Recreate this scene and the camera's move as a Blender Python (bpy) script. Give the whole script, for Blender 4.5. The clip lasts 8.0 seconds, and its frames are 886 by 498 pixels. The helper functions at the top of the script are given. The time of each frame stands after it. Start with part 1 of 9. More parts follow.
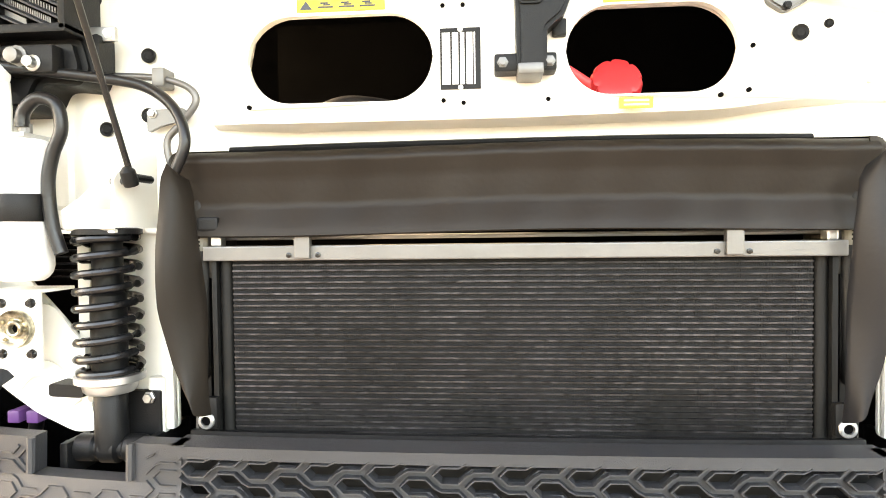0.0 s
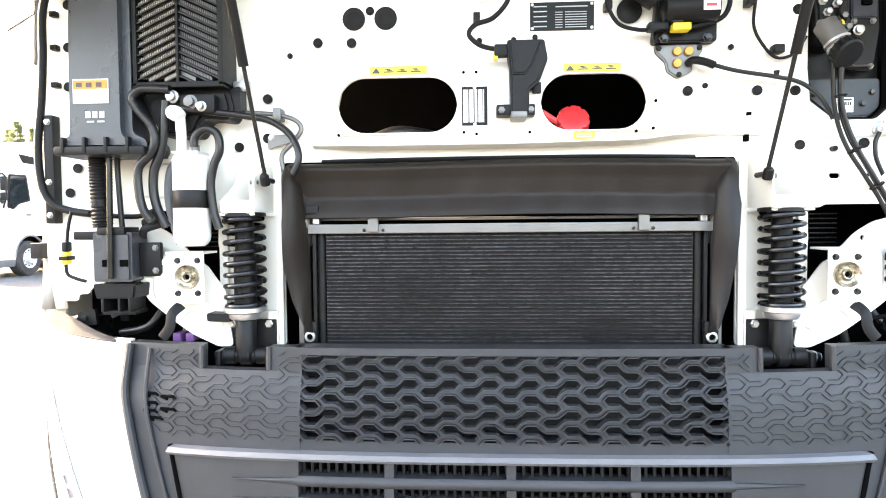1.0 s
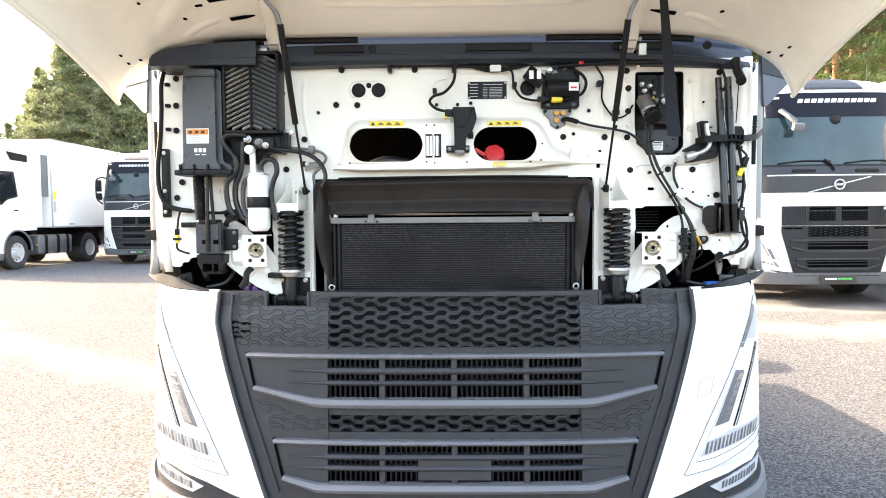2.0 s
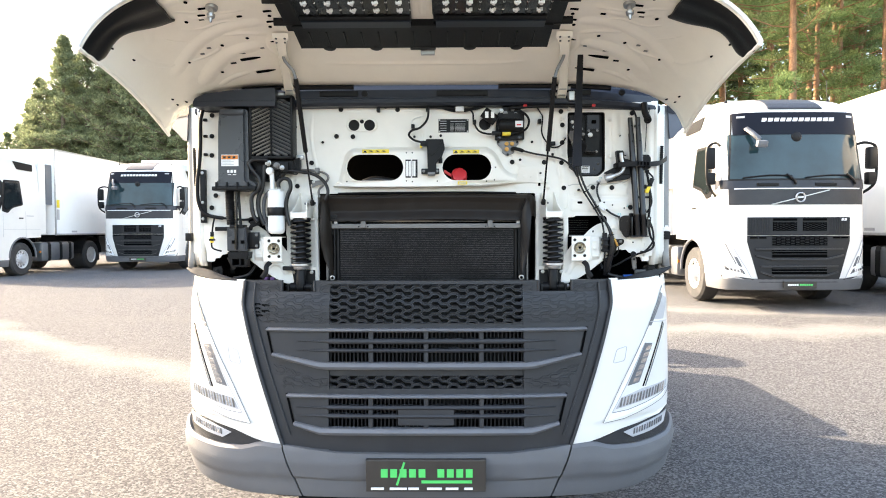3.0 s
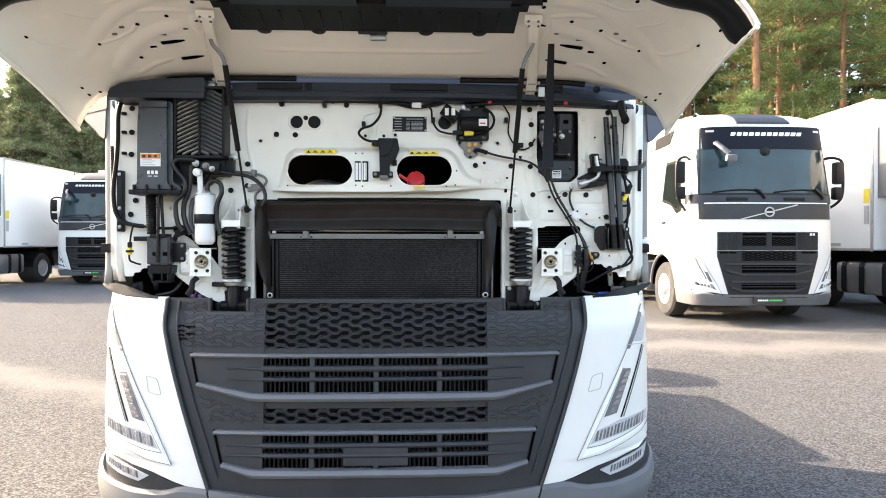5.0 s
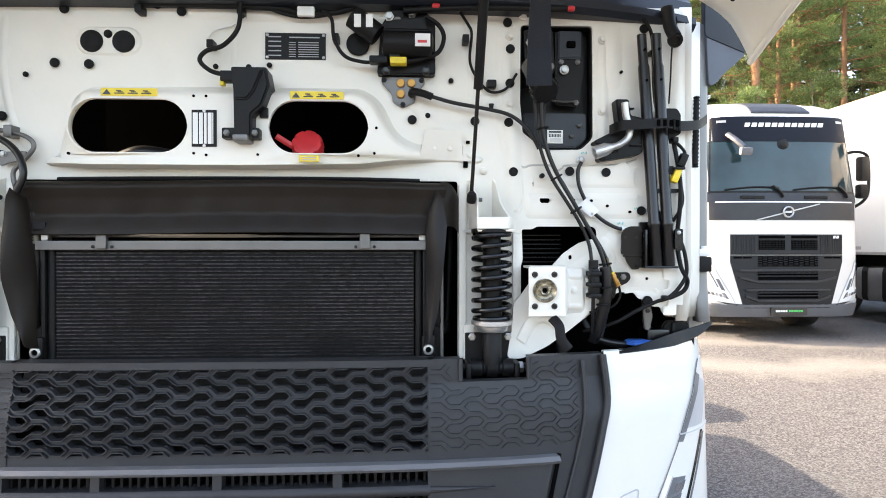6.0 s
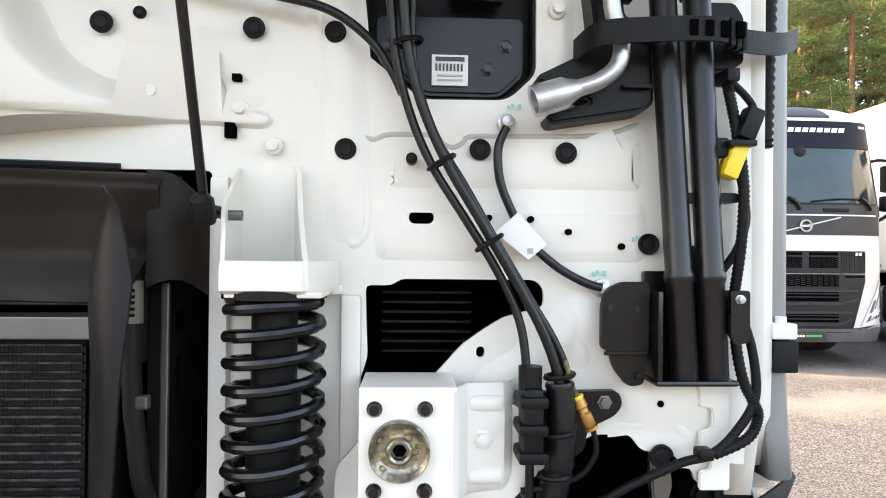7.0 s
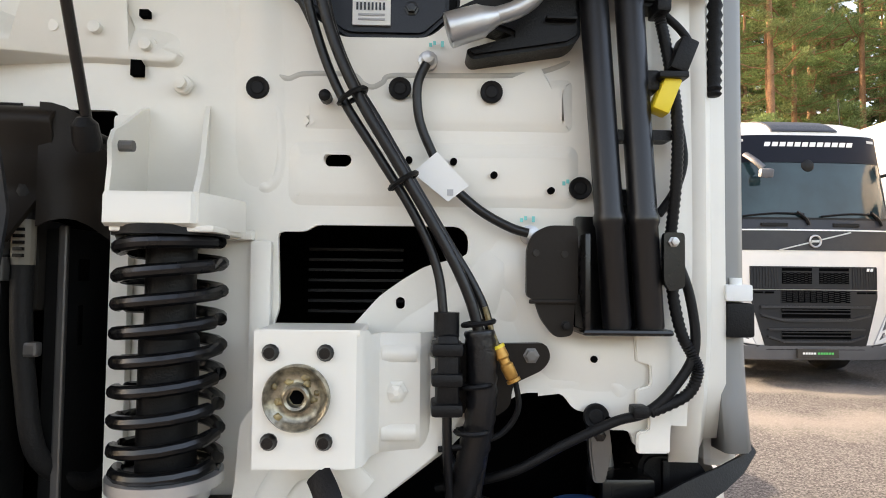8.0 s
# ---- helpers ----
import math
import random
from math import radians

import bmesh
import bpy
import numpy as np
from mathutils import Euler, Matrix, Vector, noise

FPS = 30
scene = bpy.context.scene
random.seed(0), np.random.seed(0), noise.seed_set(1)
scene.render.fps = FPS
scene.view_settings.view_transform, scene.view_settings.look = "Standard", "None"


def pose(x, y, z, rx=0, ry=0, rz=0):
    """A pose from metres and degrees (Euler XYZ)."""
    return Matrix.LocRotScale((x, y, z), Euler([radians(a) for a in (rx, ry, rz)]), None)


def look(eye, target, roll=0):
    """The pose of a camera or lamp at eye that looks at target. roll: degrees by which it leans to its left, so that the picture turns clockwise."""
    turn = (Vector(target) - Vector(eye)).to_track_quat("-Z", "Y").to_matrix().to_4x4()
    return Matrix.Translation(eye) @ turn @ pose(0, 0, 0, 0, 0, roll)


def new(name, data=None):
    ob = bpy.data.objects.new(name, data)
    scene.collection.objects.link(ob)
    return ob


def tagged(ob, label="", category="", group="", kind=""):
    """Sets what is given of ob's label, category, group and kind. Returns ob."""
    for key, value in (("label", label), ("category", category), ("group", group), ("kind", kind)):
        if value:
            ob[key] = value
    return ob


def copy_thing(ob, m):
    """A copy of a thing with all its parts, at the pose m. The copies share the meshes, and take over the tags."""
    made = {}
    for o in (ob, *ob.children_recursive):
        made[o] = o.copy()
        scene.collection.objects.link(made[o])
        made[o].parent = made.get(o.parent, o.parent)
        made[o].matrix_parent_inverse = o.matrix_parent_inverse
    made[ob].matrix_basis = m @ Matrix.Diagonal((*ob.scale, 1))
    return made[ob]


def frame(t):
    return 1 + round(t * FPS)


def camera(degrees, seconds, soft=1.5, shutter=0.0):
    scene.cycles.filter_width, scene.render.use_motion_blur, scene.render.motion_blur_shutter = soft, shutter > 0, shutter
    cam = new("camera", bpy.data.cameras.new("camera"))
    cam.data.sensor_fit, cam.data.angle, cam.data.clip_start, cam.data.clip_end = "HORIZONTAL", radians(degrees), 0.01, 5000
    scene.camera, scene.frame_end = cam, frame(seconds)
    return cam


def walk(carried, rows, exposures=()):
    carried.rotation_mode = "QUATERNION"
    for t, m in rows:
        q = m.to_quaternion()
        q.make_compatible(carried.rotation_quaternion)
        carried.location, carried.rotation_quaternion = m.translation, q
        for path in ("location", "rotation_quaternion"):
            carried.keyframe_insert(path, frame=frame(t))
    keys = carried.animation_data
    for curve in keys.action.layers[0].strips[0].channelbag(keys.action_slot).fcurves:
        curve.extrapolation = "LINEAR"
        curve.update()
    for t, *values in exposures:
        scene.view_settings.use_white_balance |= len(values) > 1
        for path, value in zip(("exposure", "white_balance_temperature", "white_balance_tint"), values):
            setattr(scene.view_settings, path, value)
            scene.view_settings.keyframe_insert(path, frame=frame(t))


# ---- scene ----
cam = camera(70.5, 8.0, soft=1.0)
PATH = [
    (0, (-0.026, -0.965, 1.611), (-0.189, 1.027, 1.554), -0.7),
    (0.3, (-0.033, -1, 1.628), (-0.14, 0.997, 1.564), -0.7),
    (0.5, (-0.059, -1.099, 1.634), (-0.167, 0.896, 1.544), -0.7),
    (0.9, (-0.076, -1.412, 1.596), (-0.192, 0.583, 1.518), -0.4),
    (1, (-0.069, -1.5, 1.591), (-0.177, 0.495, 1.511), -0.5),
    (1.5, (0.001, -1.95, 1.577), (-0.073, 0.048, 1.501), -0.5),
    (1.7, (0.004, -2.144, 1.583), (-0.056, -0.147, 1.485), -0.5),
    (2.8, (0.071, -2.993, 1.571), (0.07, -0.994, 1.505), -0.2),
    (3, (0.11, -3.106, 1.563), (0.09, -1.107, 1.501), -0.2),
    (3.5, (0.1, -3.38, 1.576), (0.1, -1.381, 1.536), -0.1),
    (4, (0.114, -3.451, 1.577), (0.135, -1.451, 1.557), -0.1),
    (4.5, (0.132, -3.256, 1.547), (0.174, -1.257, 1.53), -0.0),
    (4.7, (0.147, -3.066, 1.542), (0.204, -1.066, 1.531), -0.0),
    (5.8, (0.35, -1.826, 1.584), (0.445, 0.171, 1.542), 0.1),
    (6, (0.422, -1.571, 1.58), (0.519, 0.427, 1.57), 0.0),
    (6.5, (0.566, -1.035, 1.601), (0.666, 0.962, 1.601), 0.1),
    (6.8, (0.69, -0.807, 1.631), (0.792, 1.191, 1.641), 0.4),
    (7, (0.748, -0.673, 1.656), (0.842, 1.325, 1.672), 0.6),
    (7.2, (0.792, -0.649, 1.689), (0.88, 1.349, 1.722), 0.6),
    (7.5, (0.836, -0.653, 1.646), (0.91, 1.345, 1.703), 0.7),
    (7.8, (0.853, -0.657, 1.613), (0.917, 1.34, 1.696), 0.7),
    (8, (0.845, -0.635, 1.579), (0.903, 1.362, 1.664), 0.6),
]
EXPOSURES = [(0.0, 4.80, 10918, 16), (0.5, 4.79, 8755, 15), (1.0, 4.45, 8334, 15), (1.5, 3.95, 8281, 15), (2.9, 3.26, 7850, 13), (4.5, 2.89, 7740, 13), (6.0, 3.14, 8017, 16), (7.0, 3.17, 8380, 18), (8.0, 2.69, 9073, 19)]
walk(cam, [(t, look(eye, target, roll)) for t, eye, target, roll in PATH], EXPOSURES)

# ---- world and sun ----
SUN_AZ, SUN_EL = (-0.907, 0.42), radians(25)
world = bpy.data.worlds.new("sky")
scene.world = world
world.use_nodes = True
sky = world.node_tree.nodes.new("ShaderNodeTexSky")
sky.sky_type, sky.sun_disc = "NISHITA", False
sky.sun_elevation = SUN_EL
sky.sun_rotation = math.atan2(SUN_AZ[0], SUN_AZ[1])
sky.dust_density, sky.air_density = 2.5, 1.0
world.node_tree.nodes["Background"].inputs["Strength"].default_value = 0.15
world.node_tree.links.new(sky.outputs[0], world.node_tree.nodes["Background"].inputs["Color"])
sun_data = bpy.data.lights.new("sun", "SUN")
sun_data.energy, sun_data.angle, sun_data.color = 2.25, radians(0.6), (1.0, 0.93, 0.82)
sun = new("sun", sun_data)
sun_dir = Vector((SUN_AZ[0] * math.cos(SUN_EL), SUN_AZ[1] * math.cos(SUN_EL), math.sin(SUN_EL)))
sun.matrix_world = look(sun_dir * 60, (0, 0, 0))


# ---- materials ----
def mat(name, color, rough=0.5, metal=0.0, scale=8.0, vary=0.08, bump=0.0, bump_scale=150.0, fine=0.0, dirt=0.0, coat=0.0, island=0.0, spec=0.5):
    """Base colour with two scales of mottling, bump relief and optional dust stains."""
    m = bpy.data.materials.new(name)
    m.use_nodes = True
    nt = m.node_tree
    n, l = nt.nodes, nt.links
    b = n["Principled BSDF"]
    b.inputs["Metallic"].default_value = metal
    b.inputs["Coat Weight"].default_value = coat
    b.inputs["Specular IOR Level"].default_value = spec
    tc = n.new("ShaderNodeTexCoord")
    big = n.new("ShaderNodeTexNoise")
    big.inputs["Scale"].default_value, big.inputs["Detail"].default_value = scale, 5
    l.new(tc.outputs["Object"], big.inputs["Vector"])
    small = n.new("ShaderNodeTexNoise")
    small.inputs["Scale"].default_value, small.inputs["Detail"].default_value = bump_scale, 3
    l.new(tc.outputs["Object"], small.inputs["Vector"])
    ramp = n.new("ShaderNodeMapRange")
    ramp.inputs[1].default_value, ramp.inputs[2].default_value = 0.25, 0.75
    ramp.inputs[3].default_value, ramp.inputs[4].default_value = 1 - vary, 1 + vary
    l.new(big.outputs["Fac"], ramp.inputs[0])
    ramp2 = n.new("ShaderNodeMapRange")
    ramp2.inputs[1].default_value, ramp2.inputs[2].default_value = 0.3, 0.7
    ramp2.inputs[3].default_value, ramp2.inputs[4].default_value = 1 - fine, 1 + fine
    l.new(small.outputs["Fac"], ramp2.inputs[0])
    mul = n.new("ShaderNodeMath")
    mul.operation = "MULTIPLY"
    l.new(ramp.outputs[0], mul.inputs[0])
    l.new(ramp2.outputs[0], mul.inputs[1])
    last = mul.outputs[0]
    if island:
        geo = n.new("ShaderNodeNewGeometry")
        r3 = n.new("ShaderNodeMapRange")
        r3.inputs[3].default_value, r3.inputs[4].default_value = 1 - island, 1 + island
        l.new(geo.outputs["Random Per Island"], r3.inputs[0])
        m3 = n.new("ShaderNodeMath")
        m3.operation = "MULTIPLY"
        l.new(last, m3.inputs[0])
        l.new(r3.outputs[0], m3.inputs[1])
        last = m3.outputs[0]
    vec = n.new("ShaderNodeVectorMath")
    vec.operation = "SCALE"
    vec.inputs[0].default_value = color
    l.new(last, vec.inputs["Scale"])
    out = vec.outputs[0]
    if dirt:
        st = n.new("ShaderNodeTexNoise")
        st.inputs["Scale"].default_value, st.inputs["Detail"].default_value, st.inputs["Roughness"].default_value = 3.1, 8, 0.7
        l.new(tc.outputs["Object"], st.inputs["Vector"])
        rm = n.new("ShaderNodeMapRange")
        rm.inputs[1].default_value, rm.inputs[2].default_value = 0.5, 0.8
        rm.inputs[3].default_value, rm.inputs[4].default_value = 0, dirt
        l.new(st.outputs["Fac"], rm.inputs[0])
        mix = n.new("ShaderNodeMix")
        mix.data_type = "RGBA"
        l.new(rm.outputs[0], mix.inputs[0])
        l.new(out, mix.inputs[6])
        mix.inputs[7].default_value = (0.30, 0.27, 0.22, 1)
        out = mix.outputs[2]
    l.new(out, b.inputs["Base Color"])
    rr = n.new("ShaderNodeMapRange")
    rr.inputs[3].default_value, rr.inputs[4].default_value = max(0.02, rough - 0.08), min(1, rough + 0.1)
    l.new(big.outputs["Fac"], rr.inputs[0])
    l.new(rr.outputs[0], b.inputs["Roughness"])
    if bump:
        bp = n.new("ShaderNodeBump")
        bp.inputs["Strength"].default_value, bp.inputs["Distance"].default_value = bump, 0.002
        l.new(small.outputs["Fac"], bp.inputs["Height"])
        l.new(bp.outputs[0], b.inputs["Normal"])
    return m


PAINT = mat("cab_paint_white", (0.70, 0.68, 0.64), 0.30, scale=2.5, vary=0.03, bump=0.02, bump_scale=60, dirt=0.08, coat=0.3)
PRIMER = mat("undercoated_white_sheet", (0.80, 0.77, 0.70), 0.38, scale=3.0, vary=0.04, bump=0.28, bump_scale=24, dirt=0.10)
BARE = mat("hatch_inner_cream", (0.92, 0.86, 0.75), 0.36, scale=2.2, vary=0.06, bump=0.8, bump_scale=11, dirt=0.12)
BLACK = mat("black_plastic", (0.0065, 0.0065, 0.007), 0.42, scale=14, vary=0.2, bump=0.25, bump_scale=500, dirt=0.015, spec=0.2)
GLOSSBLACK = mat("black_gloss_paint", (0.005, 0.005, 0.0055), 0.25, scale=14, vary=0.2, spec=0.45)
TUBEBLACK = mat("black_enamelled_tube", (0.008, 0.008, 0.009), 0.30, scale=16, vary=0.3, bump=0.06, bump_scale=200, dirt=0.02, spec=0.45)
RUBBER = mat("black_rubber", (0.0065, 0.0065, 0.007), 0.55, scale=20, vary=0.2, bump=0.3, bump_scale=400, dirt=0.01, spec=0.22)
HOSE = mat("rubber_hose", (0.007, 0.007, 0.008), 0.33, scale=25, vary=0.25, bump=0.2, bump_scale=300, spec=0.4)
HOSEGREY = mat("dusty_grey_hose", (0.012, 0.0117, 0.0117), 0.6, scale=25, vary=0.3, bump=0.4, bump_scale=260, dirt=0.03, spec=0.3)
LABELDUST = mat("yellowed_hose_label", (0.20, 0.18, 0.145), 0.6, scale=30, vary=0.15)
TANKDUST = mat("dusty_brown_tank", (0.022, 0.019, 0.016), 0.6, scale=18, vary=0.35, bump=0.4, bump_scale=120, dirt=0.07, spec=0.3)
CHARCOAL = mat("charcoal_grained_plastic", (0.023, 0.024, 0.027), 0.42, scale=7, vary=0.16, bump=0.5, bump_scale=700, dirt=0.04, spec=0.4)
SLATGREY = mat("slate_grey_plastic", (0.115, 0.12, 0.13), 0.42, scale=7, vary=0.08, bump=0.4, bump_scale=700, dirt=0.05)
BUMPER = mat("grey_bumper_plastic", (0.105, 0.107, 0.113), 0.55, scale=4, vary=0.08, bump=0.5, bump_scale=600, dirt=0.10)
SHROUD = mat("rubber_shroud", (0.0130, 0.0095, 0.0072), 0.48, scale=5, vary=0.2, bump=0.15, bump_scale=120, dirt=0.02, spec=0.2)
FLAP = mat("blue_grey_rubber_flap", (0.0075, 0.008, 0.010), 0.45, scale=6, vary=0.2, bump=0.15, bump_scale=120, dirt=0.015, spec=0.28)
CORE = mat("radiator_core", (0.008, 0.008, 0.009), 0.55, metal=0.3, scale=6, vary=0.3, fine=0.25, bump=0.3, bump_scale=300, spec=0.25)
TUBEMET = mat("radiator_tube", (0.034, 0.032, 0.034), 0.34, metal=0.6, scale=7, vary=0.95, fine=0.9, bump_scale=70)
ALU = mat("dull_aluminium", (0.52, 0.52, 0.52), 0.38, metal=0.85, scale=12, vary=0.15, bump=0.1, bump_scale=200)
DARKALU = mat("dark_aluminium", (0.16, 0.155, 0.15), 0.42, metal=0.7, scale=12, vary=0.15, bump=0.1, bump_scale=200)
# left lip's dusty rubber, lightened to stand for the sun on it
LIPGREY = mat("sunlit_dusty_rubber_lip", (0.035, 0.035, 0.036), 0.75, scale=10, vary=0.25, bump=0.3, bump_scale=300, dirt=0.06, spec=0.1)
DULLMETAL = mat("dull_dark_metal", (0.009, 0.009, 0.009), 0.5, metal=0.3, scale=12, vary=0.25, bump=0.15, bump_scale=200, dirt=0.02, spec=0.25)
RIMPAINT = mat("silver_wheel_paint", (0.55, 0.55, 0.55), 0.4, metal=0.3, scale=12, vary=0.1, dirt=0.15)
STEEL = mat("zinc_steel", (0.42, 0.42, 0.41), 0.35, metal=0.9, scale=18, vary=0.2)
GREASE = mat("yellow_grease", (0.20, 0.15, 0.07), 0.4, scale=70, vary=0.9, bump=0.8, bump_scale=90, fine=0.6)
GREASED = mat("greased_steel", (0.30, 0.265, 0.20), 0.30, metal=0.75, scale=55, vary=0.6, fine=0.5, bump=0.3, bump_scale=160)
BRASS = mat("brass_fitting", (0.50, 0.26, 0.07), 0.45, metal=0.7, scale=40, vary=0.3)
INTAKE = mat("blue_grey_moulded_plastic", (0.026, 0.029, 0.035), 0.28, scale=7, vary=0.12, bump=0.25, bump_scale=600, dirt=0.04, spec=0.6)
# pleats of the vent's left half, sunlight put into the pale colour
PLEAT = mat("sunlit_filter_paper", (0.42, 0.38, 0.32), 0.8, scale=30, vary=0.2)
GRILLEDARK = mat("dark_grille_plastic", (0.013, 0.014, 0.016), 0.45, scale=7, vary=0.15, bump=0.4, bump_scale=300, spec=0.3)
GREYTRIM = mat("grey_door_jamb", (0.22, 0.22, 0.215), 0.4, scale=5, vary=0.08, dirt=0.1)
RED = mat("red_cap_plastic", (0.62, 0.03, 0.035), 0.4, scale=14, vary=0.08, bump=0.1)
YELLOW = mat("yellow_plastic", (0.80, 0.60, 0.04), 0.45, scale=14, vary=0.05)
ORANGE = mat("orange_label", (0.65, 0.19, 0.02), 0.5, scale=14, vary=0.04)
WHITE = mat("white_label", (0.80, 0.80, 0.78), 0.5, scale=14, vary=0.03)
SILVERLABEL = mat("silver_label", (0.42, 0.42, 0.43), 0.4, scale=14, vary=0.05)
BLUE = mat("blue_cap_plastic", (0.03, 0.16, 0.55), 0.4, scale=14, vary=0.1)
PURPLE = mat("purple_plastic", (0.11, 0.04, 0.15), 0.4, scale=14, vary=0.1)
# grey of the seam line: the shading of a pressed groove as colour
SEAMSHADE = mat("grey_groove_shade", (0.52, 0.51, 0.47), 0.6, scale=30, vary=0.12, bump=0.5, bump_scale=90)
COWL = mat("blue_black_cowl_plastic", (0.017, 0.021, 0.030), 0.38, scale=6, vary=0.12, bump=0.2, bump_scale=400, dirt=0.03, spec=0.35)
GREEN = mat("green_print", (0.05, 0.55, 0.13), 0.5, scale=14, vary=0.03)
HOLDER = mat("dark_brown_plate", (0.035, 0.03, 0.026), 0.4, scale=12, vary=0.15, dirt=0.05)
TYRE = mat("tyre_rubber", (0.025, 0.025, 0.026), 0.75, scale=10, vary=0.2, bump=0.4, bump_scale=200, dirt=0.2)
TANK = mat("tank_aluminium", (0.30, 0.31, 0.33), 0.35, metal=0.8, scale=5, vary=0.1)
# near-black without sheen: the shade in holes, gaps and bay put into colour
VOID = mat("hollow_shade_black", (0.0030, 0.0030, 0.0032), 0.9, scale=12, vary=0.3, spec=0.0)
MIRROR = mat("mirror_glass", (0.85, 0.86, 0.87), 0.03, metal=1.0, scale=5, vary=0.01)
CHROME = mat("headlight_reflector", (0.75, 0.77, 0.80), 0.12, metal=1.0, scale=30, vary=0.05)
DARKGLASS = mat("tinted_windscreen", (0.010, 0.038, 0.055), 0.03, scale=3, vary=0.15, spec=0.6)
SCREENGLASS = mat("teal_tinted_windscreen", (0.012, 0.032, 0.038), 0.05, scale=2.0, vary=0.45, spec=0.4)
SIDEGLASS = mat("dark_side_glass", (0.008, 0.011, 0.012), 0.04, scale=3, vary=0.15, spec=0.6)
VISOR = mat("dark_visor_plastic", (0.007, 0.009, 0.016), 0.5, scale=6, vary=0.1, spec=0.12)
DEFLECTOR = mat("blue_grey_matt_plastic", (0.11, 0.12, 0.14), 0.7, scale=6, vary=0.1, bump=0.2, bump_scale=300, dirt=0.05, spec=0.15)
TRAILER = mat("trailer_white", (0.80, 0.81, 0.80), 0.35, scale=0.8, vary=0.03, bump=0.02, bump_scale=30, dirt=0.06)
BARK = mat("pine_bark", (0.26, 0.13, 0.065), 0.85, scale=1.5, vary=0.35, bump=0.8, bump_scale=18, fine=0.3)
BARKGREY = mat("grey_pine_bark", (0.14, 0.10, 0.075), 0.9, scale=1.5, vary=0.3, bump=0.8, bump_scale=18, fine=0.3)


def needle_mat(name, color):
    """Needle tufts: matt, partly letting light through, each tuft a little different."""
    m = bpy.data.materials.new(name)
    m.use_nodes = True
    nt = m.node_tree
    n, l = nt.nodes, nt.links
    n.remove(n["Principled BSDF"])
    geo = n.new("ShaderNodeNewGeometry")
    hsv = n.new("ShaderNodeHueSaturation")
    hsv.inputs["Color"].default_value = (*color, 1)
    val = n.new("ShaderNodeMapRange")
    val.inputs[3].default_value, val.inputs[4].default_value = 0.55, 1.4
    l.new(geo.outputs["Random Per Island"], val.inputs[0])
    l.new(val.outputs[0], hsv.inputs["Value"])
    info = n.new("ShaderNodeObjectInfo")
    hue = n.new("ShaderNodeMapRange")
    hue.inputs[3].default_value, hue.inputs[4].default_value = 0.47, 0.515
    l.new(info.outputs["Random"], hue.inputs[0])
    l.new(hue.outputs[0], hsv.inputs["Hue"])
    dif = n.new("ShaderNodeBsdfDiffuse")
    tra = n.new("ShaderNodeBsdfTranslucent")
    mix = n.new("ShaderNodeMixShader")
    mix.inputs[0].default_value = 0.36
    for b in (dif, tra):
        l.new(hsv.outputs[0], b.inputs["Color"])
    l.new(dif.outputs[0], mix.inputs[1])
    l.new(tra.outputs[0], mix.inputs[2])
    l.new(mix.outputs[0], n["Material Output"].inputs["Surface"])
    return m


NEEDLE = needle_mat("pine_needles", (0.198, 0.256, 0.104))
NEEDLEDARK = needle_mat("dark_pine_needles", (0.20, 0.24, 0.135))
# far woods' needles, darkened to stand for the shade between the trees
NEEDLESHADE = needle_mat("shaded_far_needles", (0.075, 0.095, 0.048))


